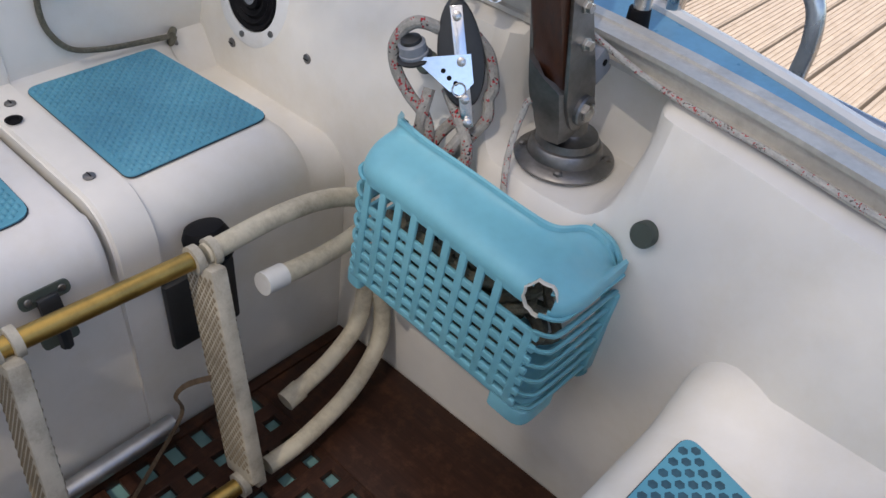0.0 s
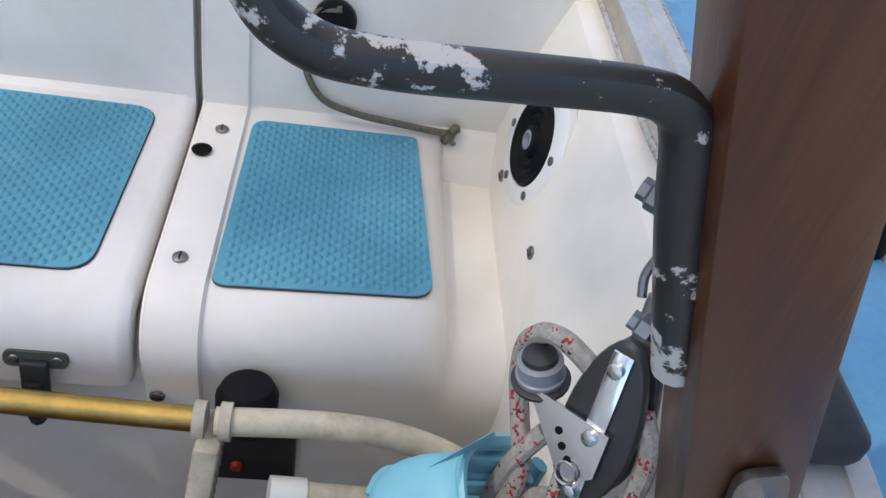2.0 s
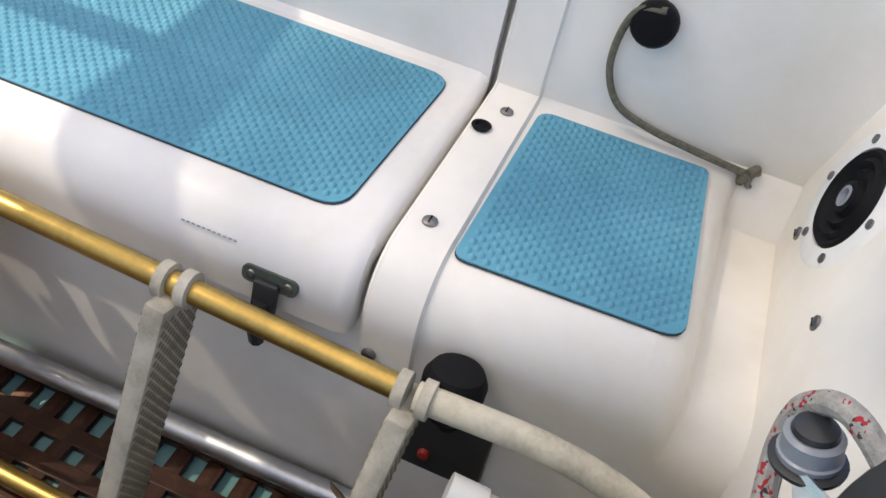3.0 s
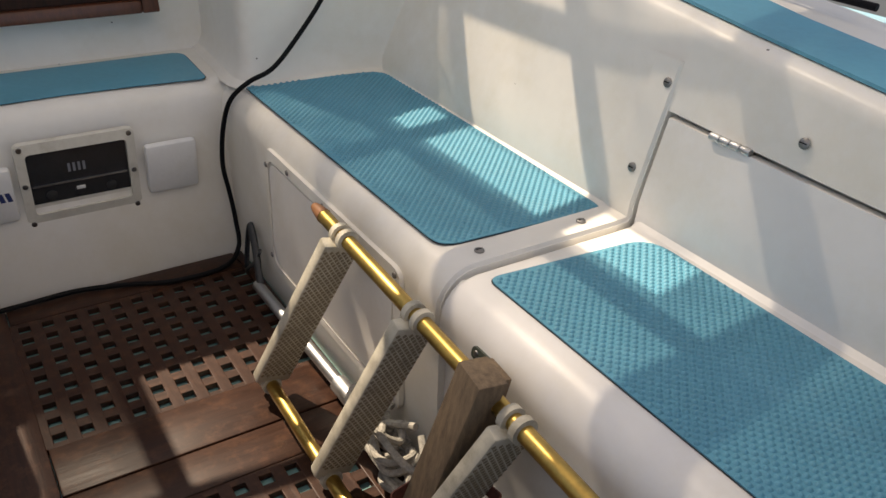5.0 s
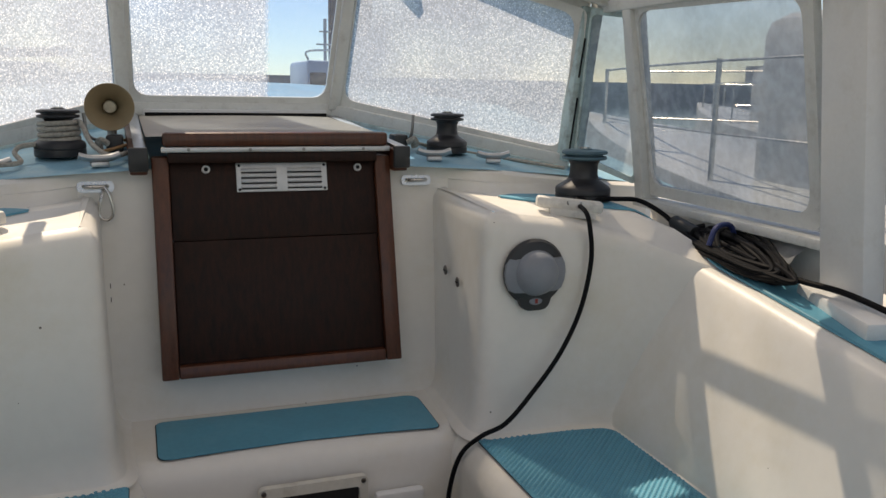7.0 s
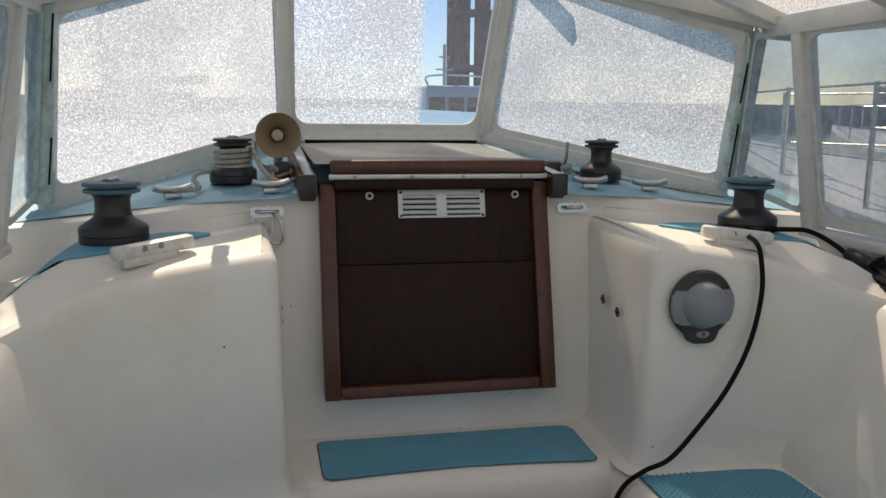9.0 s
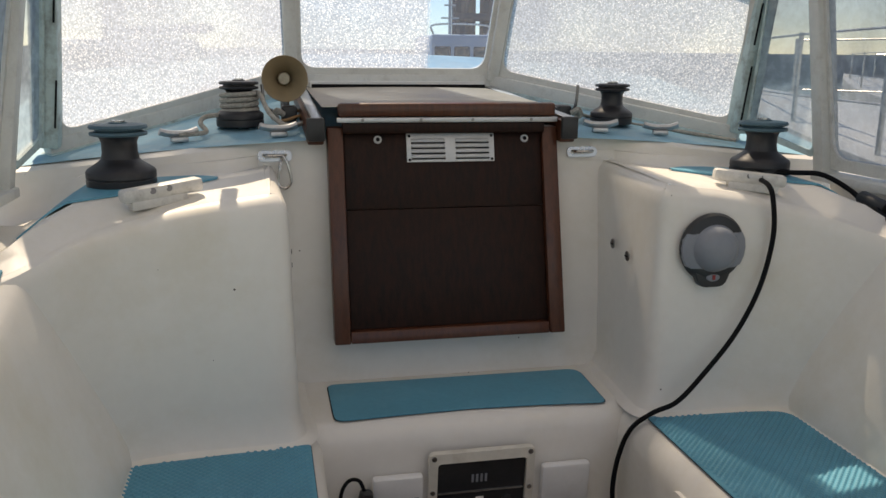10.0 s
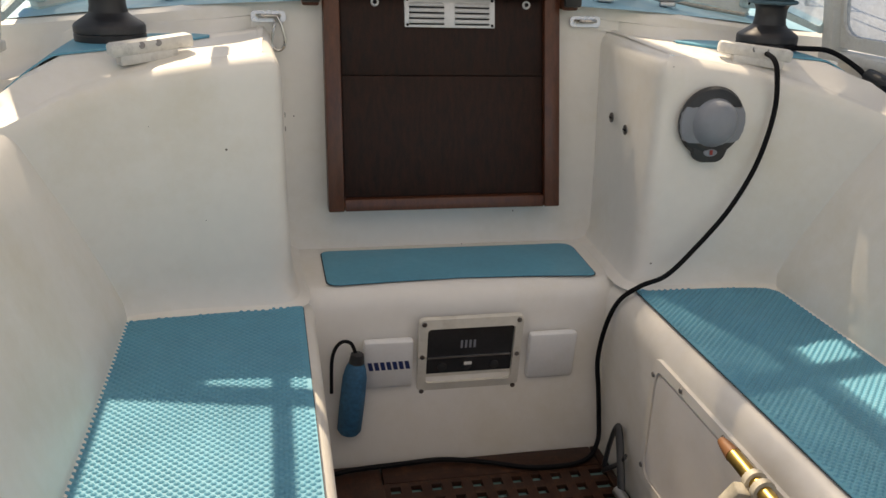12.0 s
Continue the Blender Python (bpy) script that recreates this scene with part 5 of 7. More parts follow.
    part("bracket", tube(grip, 0.0085, 12, 8, flat=0.8), BLACK_PAINT, ob, "chipped black alloy bracket bolted to the wood")
    for p in ((0.000, -2.118, 0.890), (0.003, -2.136, 0.826)):
        part("bracket_bolt", lathe([(0.0055, 0), (0.0055, 0.005), (0.004, 0.006), (0.004, 0.009), (0, 0.009)], facing(p, (0.6, 0.8, 0.1)), 6), DULL, ob)
    return ob


tiller()


# ---- mainsheet track ----
track = thing("mainsheet_track", (0, -2.315, 0.622), "grooved aluminium mainsheet track across the stern", "track")
part("rail", across([(-2.346, 0.628), (-2.346, 0.648), (-2.308, 0.648), (-2.308, 0.628)], -1.05, 1.0), TRACK, track)
part("flange", across([(-2.364, 0.6235), (-2.364, 0.630), (-2.300, 0.630), (-2.300, 0.6235)], -1.05, 1.0), TRACK, track)
part("upper_flange", across([(-2.352, 0.649), (-2.352, 0.655), (-2.334, 0.655), (-2.333, 0.652), (-2.321, 0.652), (-2.320, 0.655), (-2.302, 0.655), (-2.302, 0.649)], -1.05, 1.0), TRACK, track)


# ---- stern rail ----
rail = thing("stern_rail", (0, -2.43, 0.63), "polished stainless stern rail with curved tubes", "rail")
for x, y in ((-0.012, -2.360), (0.30, -2.46)):
    foot = part("stanchion", tube([(x, y, 0.63), (x - 0.01, y - 0.01, 1.0), (x - 0.02, y - 0.015, 1.5)], 0.0105, 14, 4), STEEL, rail)
    part("boot", lathe([(0.0145, 0), (0.015, 0.004), (0.0130, 0.035), (0.0118, 0.036)], Matrix.Translation((x, y, 0.629)), 14), RUBBER, foot)
for x, y, r in ((0.040, -2.475, 0.0125), (0.012, -2.478, 0.0105), (-0.006, -2.458, 0.0075)):
    part("stanchion", tube([(x, y, 0.625), (x + 0.012, y - 0.005, 1.0), (x + 0.02, y - 0.01, 1.5)], r, 14, 4), STEEL, rail)
part("loop", tube([(0.10, -2.58, 0.690), (0.024, -2.60, 0.690), (-0.046, -2.60, 0.685), (-0.095, -2.60, 0.672), (-0.127, -2.60, 0.643), (-0.138, -2.60, 0.595), (-0.136, -2.60, 0.547), (-0.14, -2.60, 0.50)], 0.0125, 14, 8), STEEL, rail)
part("low_bar", tube([(0.018, -2.60, 0.545), (-0.6, -2.60, 0.49)], 0.0125, 14), STEEL, rail)
part("bracket", box(-0.016, 0.002, -2.47, -2.448, 0.628, 0.665, 0.004), STEEL, rail)
lash = thing("rope_lashing", (0.03, -2.475, 0.70), "frayed grey rope lashed round the stern rail tubes", "rope")
for k in range(3):
    z = 0.715 + 0.011 * k
    part("turn", tube([(0.026 + 0.034 * math.cos(q), -2.475 + 0.024 * math.sin(q), z + 0.006 * math.sin(q + k)) for q in np.linspace(0, 6.28, 14)], 0.0055, 8, 3), ROPE_OLIVE, lash)
part("tail", tube([(0.058, -2.458, 0.725), (0.070, -2.45, 0.715), (0.076, -2.447, 0.685)], 0.006, 8, 5), ROPE_OLIVE, lash)

paddle = thing("rubber_fender_strip", (0.104, -2.40, 0.74), "black rubber flap hanging from the stern rail", "flap")
part("flap", tube([(0.140, -2.40, 0.730 + 0.01 * k) for k in range(12)] + [(0.145, -2.405, 0.95), (0.15, -2.41, 1.3)], lambda s: 0.034 * min(1, math.sqrt(0.02 + 14 * s)), 18, 2, flat=0.35), RUBBER, paddle)
part("hanger", tube([(0.15, -2.41, 1.28), (0.15, -2.41, 1.42)], 0.006, 8), ROPE_OLIVE, paddle)


# ---- outside ----
setting("water", box(-400, 400, -400, 400, -0.62, -0.60), WATER, "calm grey-green harbour water", "water")


def dock():
    ob = thing("dock", (0, -4.5, -0.05), "sunlit weathered timber pontoon beside the stern", "dock", kind="structure")
    r = Matrix.Translation((0.2, -5.75, 0.12)) @ Matrix.Rotation(radians(90), 4, "Z")
    rnd = random.Random(4)
    w = 0.145
    me = {}
    for v in range(6):
        bm = bmesh.new()
        box(-3.2, 3.2, -w / 2 + 0.003, w / 2 - 0.003, -0.035, 0.0, 0.004, bm)
        k = 9
        for g in range(k):
            y = -w / 2 + (g + 0.75) * w / (k + 0.5)
            box(-3.2, 3.2, y - 0.0052, y + 0.0052, -0.001, 0.0028, 0, bm)
        m2 = bpy.data.meshes.new("plank")
        bm.to_mesh(m2)
        bm.free()
        m2.materials.append(DOCKWOOD)
        me[v] = m2
    for i in range(34):
        p = new("plank", me[rnd.randrange(6)])
        p.parent = ob
        p.matrix_basis = Matrix.Translation(-BASE[ob]) @ r @ Matrix.Translation((rnd.uniform(-0.3, 0.3), 2.4 - i * (w + 0.004), 0.0 + rnd.uniform(-0.002, 0.002)))
    part("bearer", box(-3.1, 3.1, -2.6, 2.45, -0.5, -0.05, 0, None, r), SLAT_DARK, ob)


dock()

# ---- sheet added above the camera, unseen, to shade the after cockpit and dock ----
aw = []
for x in np.linspace(-1.15, 1.15, 9):
    aw.append([(x, y, 1.72 - 0.14 * (x / 1.15) ** 2 - 0.02 * math.sin(4 * y)) for y in np.linspace(-0.57, -2.2 if x < 0.2 else -2.5, 7)])
bm = loft(aw)
setting("ceiling_shade_sheet", bm, SHADE_SHEET, "unseen pale cloth sheet added to shade the after cockpit", "awning")


# ---- winches and deck gear ----
def winch(at, k, label, group, top_mat):
    ob = thing("winch", at, label, "winch", group)
    m = Matrix.Translation(at) @ Matrix.Scale(k, 4)
    part("base", lathe([(0.0, 0), (0.078, 0), (0.079, 0.004), (0.079, 0.022), (0.077, 0.024), (0.079, 0.026), (0.079, 0.040), (0.076, 0.045), (0.060, 0.056), (0.048, 0.064), (0.043, 0.07)], m, 36), WINCH, ob)
    part("drum", lathe([(0.043, 0.069), (0.040, 0.085), (0.040, 0.108), (0.044, 0.118), (0.052, 0.124)], m, 32), WINCH, ob)
    part("crown", lathe([(0.054, 0.122), (0.063, 0.124), (0.065, 0.128), (0.063, 0.132), (0.052, 0.134), (0.052, 0.137), (0.064, 0.139), (0.066, 0.143), (0.063, 0.148), (0.050, 0.150), (0.022, 0.151), (0.020, 0.154), (0, 0.154)], m, 36), top_mat, ob)
    part("socket", lathe([(0.016, 0.153), (0.016, 0.158), (0.008, 0.158), (0.007, 0.154), (0, 0.154)], m, 12), STEEL, ob)
    return ob


winch((0.745, -0.045, 0.920), 0.88, "large black plastic sheet winch with a blue-grey crown", "sheet winches", BLUE_GREY)
winch((-0.728, -0.030, 0.920), 0.89, "large black plastic sheet winch with a blue-grey crown", "sheet winches", BLUE_GREY)
winch((-0.492, 0.300, cabin_z(0.49, 0.3) + 0.008), 0.74, "small black halyard winch wound with grey rope", "halyard winches", WINCH)
winch((0.500, 0.300, cabin_z(0.5, 0.3) + 0.008), 0.72, "small bare black halyard winch on the cabin top", "halyard winches", WINCH)

coil = thing("rope_turns", (-0.492, 0.30, 1.05), "grey rope wound four turns round the halyard winch", "rope")
pts = [(-0.492 + 0.043 * math.cos(a), 0.30 + 0.043 * math.sin(a), 1.052 + 0.0021 * a) for a in np.linspace(0, 25, 90)]
part("wound_rope", tube(pts, 0.0062, 8, 1, curve=False), ROPE, coil)
part("loop", tube([pts[0], (-0.56, 0.27, 1.05), (-0.585, 0.25, 1.035), (-0.57, 0.22, 1.015), (-0.60, 0.19, 1.012), (-0.63, 0.18, 1.012)], 0.006, 8, 6), ROPE, coil)
part("tail", tube([pts[-1], (-0.44, 0.27, 1.10), (-0.42, 0.22, 1.06), (-0.39, 0.19, 1.035), (-0.36, 0.20, 1.03), (-0.335, 0.24, 1.035)], 0.006, 8, 6), ROPE, coil)
part("bight", tube([(-0.40, 0.25, 1.035), (-0.37, 0.28, 1.04), (-0.335, 0.32, 1.05), (-0.345, 0.37, 1.055), (-0.39, 0.36, 1.05), (-0.41, 0.33, 1.045)], 0.004, 8, 6), material("tan cord", (0.36, 0.20, 0.09), 0.8), coil)


def jam_cleat(at, turn, group="jam cleats"):
    ob = thing("jam_cleat", at, "small grey alloy jam cleat on the blue cabin top", "cleat", group)
    m = Matrix.Translation(at) @ Matrix.Rotation(turn, 4, "Z")
    part("foot", box(-0.02, 0.02, -0.011, 0.011, 0, 0.012, 0.003, None, m), ALU, ob)
    part("horn_bar", tube([m @ Vector(p) for p in ((-0.045, 0, 0.026), (-0.02, 0, 0.02), (0.02, 0, 0.02), (0.045, 0, 0.027))], 0.0075, 8, 5, flat=1.3), ALU, ob)
    return ob


for x, y, a in ((-0.63, 0.185, 0.4), (-0.40, 0.17, 0.2), (0.425, 0.19, -0.2), (0.60, 0.20, -0.3)):
    jam_cleat((x, y, cabin_z(x, y) + 0.008), a)

for s in (-1, 1):
    ob = thing("clutch", (s * 0.37, 0.33, 1.03), "small stainless and black rope clutch with a lever", "clutch", "rope clutches")
    part("body", box(s * 0.37 - 0.02, s * 0.37 + 0.02, 0.31, 0.37, cabin_z(0.37, 0.33), cabin_z(0.37, 0.33) + 0.045, 0.006), BLACK, ob)
    part("lever", tube([(s * 0.385, 0.33, 1.05), (s * 0.395 - (0.032 if s < 0 else 0), 0.30, 1.07), (s * 0.40 - (0.036 if s < 0 else 0), 0.30, 1.125)], 0.004, 8, 4), DULL, ob)
    part("knot", tube([(s * 0.385, 0.30, 1.05), (s * 0.40, 0.29, 1.06), (s * 0.41, 0.30, 1.045), (s * 0.40, 0.31, 1.04)], 0.008, 8, 5), ROPE, ob)
ob = thing("rope", (0.55, 0.3, 1.02), "thin grey rope lying along the windscreen foot", "rope")
part("line", tube([(0.40, 0.30, 1.05), (0.47, 0.37, 1.035), (0.56, 0.33, 1.02), (0.70, 0.24, 1.0), (0.80, 0.16, 0.985)], 0.005, 8, 6), ROPE, ob)

horn = thing("fog_horn", (-0.378, 0.36, 1.03), "beige trumpet fog horn facing aft on the cabin top", "horn")
m = facing((-0.378, 0.35, 1.138), (0.02, -1, 0.02))
part("bell", lathe([(0.012, -0.12), (0.014, -0.08), (0.02, -0.05), (0.034, -0.02), (0.054, 0.004), (0.058, 0.008), (0.059, 0.006), (0.055, 0.0), (0.036, -0.024), (0.022, -0.052), (0.016, -0.08)], m, 36), material("beige horn plastic", (0.33, 0.25, 0.15), 0.45, var=0.1, scale=12), horn)
part("throat", lathe([(0, -0.060), (0.017, -0.058), (0.017, -0.045), (0.014, -0.038), (0, -0.036)], m, 24), CREAM, horn)
part("stem", tube([(-0.378, 0.43, 1.135), (-0.378, 0.43, 1.04)], 0.012, 10), DULL, horn)


def horn_cleat(a, b, label):
    a, b = Vector(a), Vector(b)
    ob = thing("horn_cleat", (a + b) / 2 - Vector((0, 0, 0.03)), label, "cleat", "horn cleats")
    part("bar", beam(a, b, 0.034, 0.026, (0, 0, 1), None, 0.007), CLEAT, ob)
    part("foot", beam(a.lerp(b, 0.2) - Vector((0, 0, 0.019)), a.lerp(b, 0.9) - Vector((0, 0, 0.019)), 0.028, 0.021, (0, 0, 1), None, 0.004), CLEAT, ob)
    for t in (0.42, 0.62):
        p = a.lerp(b, t) + Vector((0.004, -0.016, 0.004))
        part("bolt", lathe([(0.0065, 0), (0.006, 0.002), (0, 0.0022)], facing(p, (0.25, -1, 0.3)), 12), DULL, ob)
    return ob


horn_cleat((0.555, -0.165, 0.944), (0.700, -0.222, 0.930), "white-worn aluminium cleat bar beside the starboard winch")
horn_cleat((-0.560, -0.150, 0.944), (-0.700, -0.228, 0.930), "white-worn aluminium cleat bar beside the port winch")

for x, z, clip in ((0.360, 0.962, False), (-0.411, 0.962, True)):
    y = bulk_y(z) - 0.004
    ob = thing("pad_eye", (x, y, z), "stainless pad eye" + (" with a snap hook hanging from it" if clip else " on the white bulkhead"), "pad eye", "pad eyes")
    part("plate", slab(round_corners([(-0.04, -0.013), (0.04, -0.013), (0.04, 0.013), (-0.04, 0.013)], 0.012), 0, 0.003, facing((x, y - 0.001, z), (0, -1, 0.18))), STEEL, ob)
    part("bow", tube([(x - 0.026, y - 0.002, z + 0.002), (x - 0.018, y - 0.020, z + 0.003), (x + 0.018, y - 0.020, z + 0.003), (x + 0.026, y - 0.002, z + 0.002)], 0.0042, 8, 5), STEEL, ob)
    if clip:
        h = thing("snap_hook", (x + 0.02, y - 0.02, z - 0.03), "small stainless snap hook hanging from the pad eye", "hook")
        part("loop", tube([(x + 0.018, y - 0.014, z), (x + 0.010, y - 0.026, z - 0.03), (x + 0.006, y - 0.026, z - 0.062), (x + 0.022, y - 0.026, z - 0.074), (x + 0.036, y - 0.026, z - 0.058), (x + 0.030, y - 0.026, z - 0.02), (x + 0.020, y - 0.024, z + 0.002)], 0.0035, 8, 6), STEEL, h)

# ---- instruments on the bridge front ----
def on_step(x, z):
    return (x, interp(z, (0.06, 0.18, 0.30, 0.35), (-0.252, -0.238, -0.226, -0.222)), z)


STEP_N = (0, -1, -0.11)
ob = thing("engine_panel", on_step(0.015, 0.255), "engine switch panel behind a smoked window in a white frame", "control panel")
m = facing((0.0085, -0.2385, 0.262), STEP_N)
fr = bmesh.new()
o, i_ = round_corners([(-0.119, -0.100), (0.119, -0.100), (0.119, 0.100), (-0.119, 0.100)], 0.014), round_corners([(-0.100, -0.066), (0.100, -0.066), (0.100, 0.078), (-0.100, 0.078)], 0.010)
loft([[m @ Vector((x, y, z)) for x, y in r] for r, z in ((o, -0.006), (o, 0.008), (i_, 0.012), (i_, 0.001))], True, bm=fr)
part("frame", fr, CREAM_FRAME, ob)
part("recess", slab([(-0.0995, -0.0655), (0.0995, -0.0655), (0.0995, -0.046), (-0.0995, -0.046)], 0.0012, 0.0026, m), CREAM_FRAME, ob)
part("window", slab([(-0.0995, -0.0455), (0.0995, -0.0455), (0.0995, 0.0775), (-0.0995, 0.0775)], 0.0015, 0.003, m), SCREEN, ob, "smoked switch window")
part("divider", box(-0.096, 0.096, -0.004, -0.0015, 0.003, 0.006, 0, None, m), ALU, ob)
for x, y in ((-0.06, -0.03), (0.005, -0.028), (0.062, -0.028)):
    part("switch", lathe([(0.011, 0.003), (0.011, 0.006), (0.005, 0.008), (0, 0.008)], m @ Matrix.Translation((-x, y, 0)), 16), BLACK, ob)
part("key_tag", box(-0.012, 0.006, -0.024, -0.016, 0.006, 0.0085, 0.001, None, m), WHITE, ob)
for k in range(4):
    part("badge_bar", box(0.008 - 0.010 * k, 0.013 - 0.010 * k, 0.020, 0.040, 0.003, 0.004, 0, None, m), GREY, ob)
for x, y in ((-0.108, -0.088), (0.108, -0.088), (0.108, 0.090), (-0.108, 0.090), (0.1095, 0.0), (-0.1095, 0.005)):
    part("frame_screw", lathe([(0.006, 0.008), (0.0055, 0.0115), (0, 0.012)], m @ Matrix.Translation((x, y, 0)), 12), DULL, ob)

ob = thing("instrument_cover", on_step(-0.172, 0.238), "square white instrument cover with slanted navy lettering", "instrument cover")
m = facing((-0.178, -0.231, 0.256), STEP_N)
part("cover", box(-0.055, 0.055, -0.061, 0.061, 0.0, 0.024, 0.007, None, m), WHITE, ob)
for k in range(7):
    x = 0.042 - k * 0.0137
    b2_ = box(-0.0048, 0.0048, -0.0105, 0.0105, 0.0238, 0.0246, 0, None, m @ Matrix.Translation((x, 0.0, 0)) @ Matrix(((1, -0.22, 0, 0), (0, 1, 0, 0), (0, 0, 1, 0), (0, 0, 0, 1))))
    part("letter_bar", b2_, INK, ob)
ob = thing("instrument_cover", on_step(0.208, 0.243), "square white instrument cover, blank and scuffed", "instrument cover")
m = facing((0.2015, -0.231, 0.254), STEP_N)
part("cover", box(-0.057, 0.057, -0.060, 0.060, 0.0, 0.024, 0.009, None, m), WHITE, ob)

ob = thing("bottle", (-0.268, -0.275, 0.09), "dark blue cloth bottle holder hanging on a black cord", "bottle")
part("body", lathe([(0.0, 0), (0.022, 0.002), (0.027, 0.010), (0.028, 0.08), (0.027, 0.14), (0.022, 0.165), (0.016, 0.178)], Matrix.Translation((-0.268, -0.268, 0.098)) @ Matrix.Rotation(0.10, 4, "Y"), 20), FENDER, ob)
part("neck", lathe([(0.016, 0.170), (0.017, 0.178), (0.014, 0.198), (0, 0.20)], Matrix.Translation((-0.268, -0.268, 0.098)) @ Matrix.Rotation(0.10, 4, "Y"), 16), BLACK, ob)
part("cord", tube([(-0.25, -0.265, 0.29), (-0.262, -0.26, 0.318), (-0.285, -0.258, 0.318), (-0.302, -0.262, 0.285), (-0.305, -0.264, 0.20)], 0.004, 8, 6), RUBBER, ob)

# ---- compass and screws on the bulkhead ----
ob = thing("compass", (0.502, -0.29, 0.797), "round grey and black bulkhead compass", "compass")
m = facing((0.502, -0.272, 0.80), (0, -1, 0.03))
part("rim", lathe([(0, 0), (0.074, 0), (0.075, 0.006), (0.070, 0.014), (0.058, 0.018), (0.050, 0.019), (0, 0.019)], m, 40), BLACK, ob)
cover = bmesh.new()
rows = []
for k in range(25):
    a = k / 24 * 2 * math.pi
    rows.append([m @ Vector((min(0.0745, r) * math.cos(a), max(-0.043, min(0.033, r * math.sin(a))), z)) for r, z in ((0.0755, 0.004), (0.0735, 0.0145), (0.060, 0.0205), (0.045, 0.0215))])
loft(rows, bm=cover)
part("band", cover, GREY, ob, "grey band")
part("dome", lathe([(0.052, 0.018), (0.046, 0.034), (0.034, 0.044), (0.018, 0.049), (0, 0.050)], m, 32), GREY, ob, "smooth grey domed cover")
part("lobe", slab(round_corners([(-0.042, -0.052), (0.042, -0.052), (0.030, -0.086), (-0.030, -0.086)], [0.005, 0.005, 0.018, 0.018]), 0, 0.016, m, 0.003), BLACK, ob)
part("lens", lathe([(0, 0.016), (0.016, 0.0165), (0.013, 0.019), (0, 0.02)], m @ Matrix.Translation((0, -0.064, 0)) @ Matrix.Diagonal((1, 0.55, 1, 1)), 20), GREY, ob)
part("pointer", box(-0.003, 0.003, -0.068, -0.058, 0.0195, 0.0215, 0, None, m), RED, ob)
screw((0.3855, -0.020, 0.757), (-1, 0, 0), 0.009)
screw((0.3815, -0.115, 0.748), (-1, 0, 0), 0.009)
for z in (0.745, 0.775):
    ob = thing("screw_hole", (-0.388, -0.03, z), "chipped dark screw hole in gelcoat", "hole", "empty screw holes")
    part("plug", lathe([(0.006, 0), (0.005, 0.0012), (0, 0.001)], facing((-0.3835, -0.06, z), (1, 0, 0)), 9), RUBBER, ob)

# ---- shore power cable ----
cable = thing("power_cable", (0.32, -0.25, 0.0), "black rubber power cable trailing from the coaming to the sole", "cable")
part("hanging_run", tube([(0.70, -0.10, 0.935), (0.655, -0.18, 0.935), (0.632, -0.262, 0.93), (0.632, -0.285, 0.90), (0.637, -0.29, 0.82), (0.615, -0.292, 0.71), (0.565, -0.296, 0.61), (0.495, -0.302, 0.525), (0.43, -0.310, 0.465), (0.375, -0.305, 0.44), (0.335, -0.290, 0.40), (0.318, -0.272, 0.33), (0.312, -0.262, 0.24), (0.322, -0.262, 0.16), (0.328, -0.268, 0.09), (0.322, -0.29, 0.03), (0.27, -0.33, 0.0095), (0.15, -0.335, 0.0095), (0.05, -0.30, 0.0095), (-0.05, -0.275, 0.0095), (-0.15, -0.278, 0.0095), (-0.26, -0.285, 0.0095), (-0.32, -0.30, 0.0095)], 0.0055, 10, 8), RUBBER, cable)
part("upper_run", tube([(0.70, -0.10, 0.935), (0.80, -0.12, 0.935), (0.86, -0.13, 0.93), (0.905, -0.17, 0.90), (0.915, -0.24, 0.865), (0.92, -0.32, 0.85)], 0.006, 10, 8), RUBBER, cable)
part("after_run", tube([(0.885, -0.58, 0.846), (0.888, -0.66, 0.842), (0.905, -0.76, 0.838), (0.935, -0.88, 0.812), (0.975, -1.05, 0.778), (1.0, -1.3, 0.770)], 0.006, 10, 8), RUBBER, cable)
rnd = random.Random(3)
for k in range(15):
    mid = Vector((0.898 + rnd.uniform(-0.014, 0.014), -0.45 + rnd.uniform(-0.04, 0.03), 0.850 + 0.0014 * k))
    along = Vector((-0.030, -0.19 * rnd.uniform(0.65, 1.05), -0.016))
    wide_ = Vector((0.030, 0.0, 0.012)) * rnd.uniform(0.45, 1.2)
    loop = [mid + along * math.cos(a) + wide_ * math.sin(a) * (1.15 - 0.35 * math.cos(a)) + Vector((0, 0, rnd.uniform(-0.006, 0.006))) for a in np.linspace(0.2 * k, 0.2 * k + 5.9, 9)]
    part("coil", tube(loop, 0.0058, 8, 5), RUBBER, cable)
part("plug", tube([(0.918, -0.20, 0.885), (0.915, -0.29, 0.872)], 0.017, 12), BLACK, cable, "black plug with worn tape")
part("tie", tube([(0.868, -0.40, 0.865), (0.885, -0.40, 0.905), (0.925, -0.395, 0.908), (0.945, -0.39, 0.88)], 0.006, 8, 5), INK, cable)
foil = thing("foil_scrap", (0.955, -0.46, 0.85), "crumpled silver foil packet beside the cable", "packet")
rows = [[(0.935 + 0.016 * i + 0.004 * math.sin(5 * i + j), -0.46 - 0.028 * j, 0.850 + 0.016 * i + 0.006 * math.sin(3 * j + 2 * i)) for i in range(4)] for j in range(5)]
bm = loft(rows)
bmesh.ops.solidify(bm, geom=bm.faces[:], thickness=0.002)
part("sheet", bm, VENT, foil)

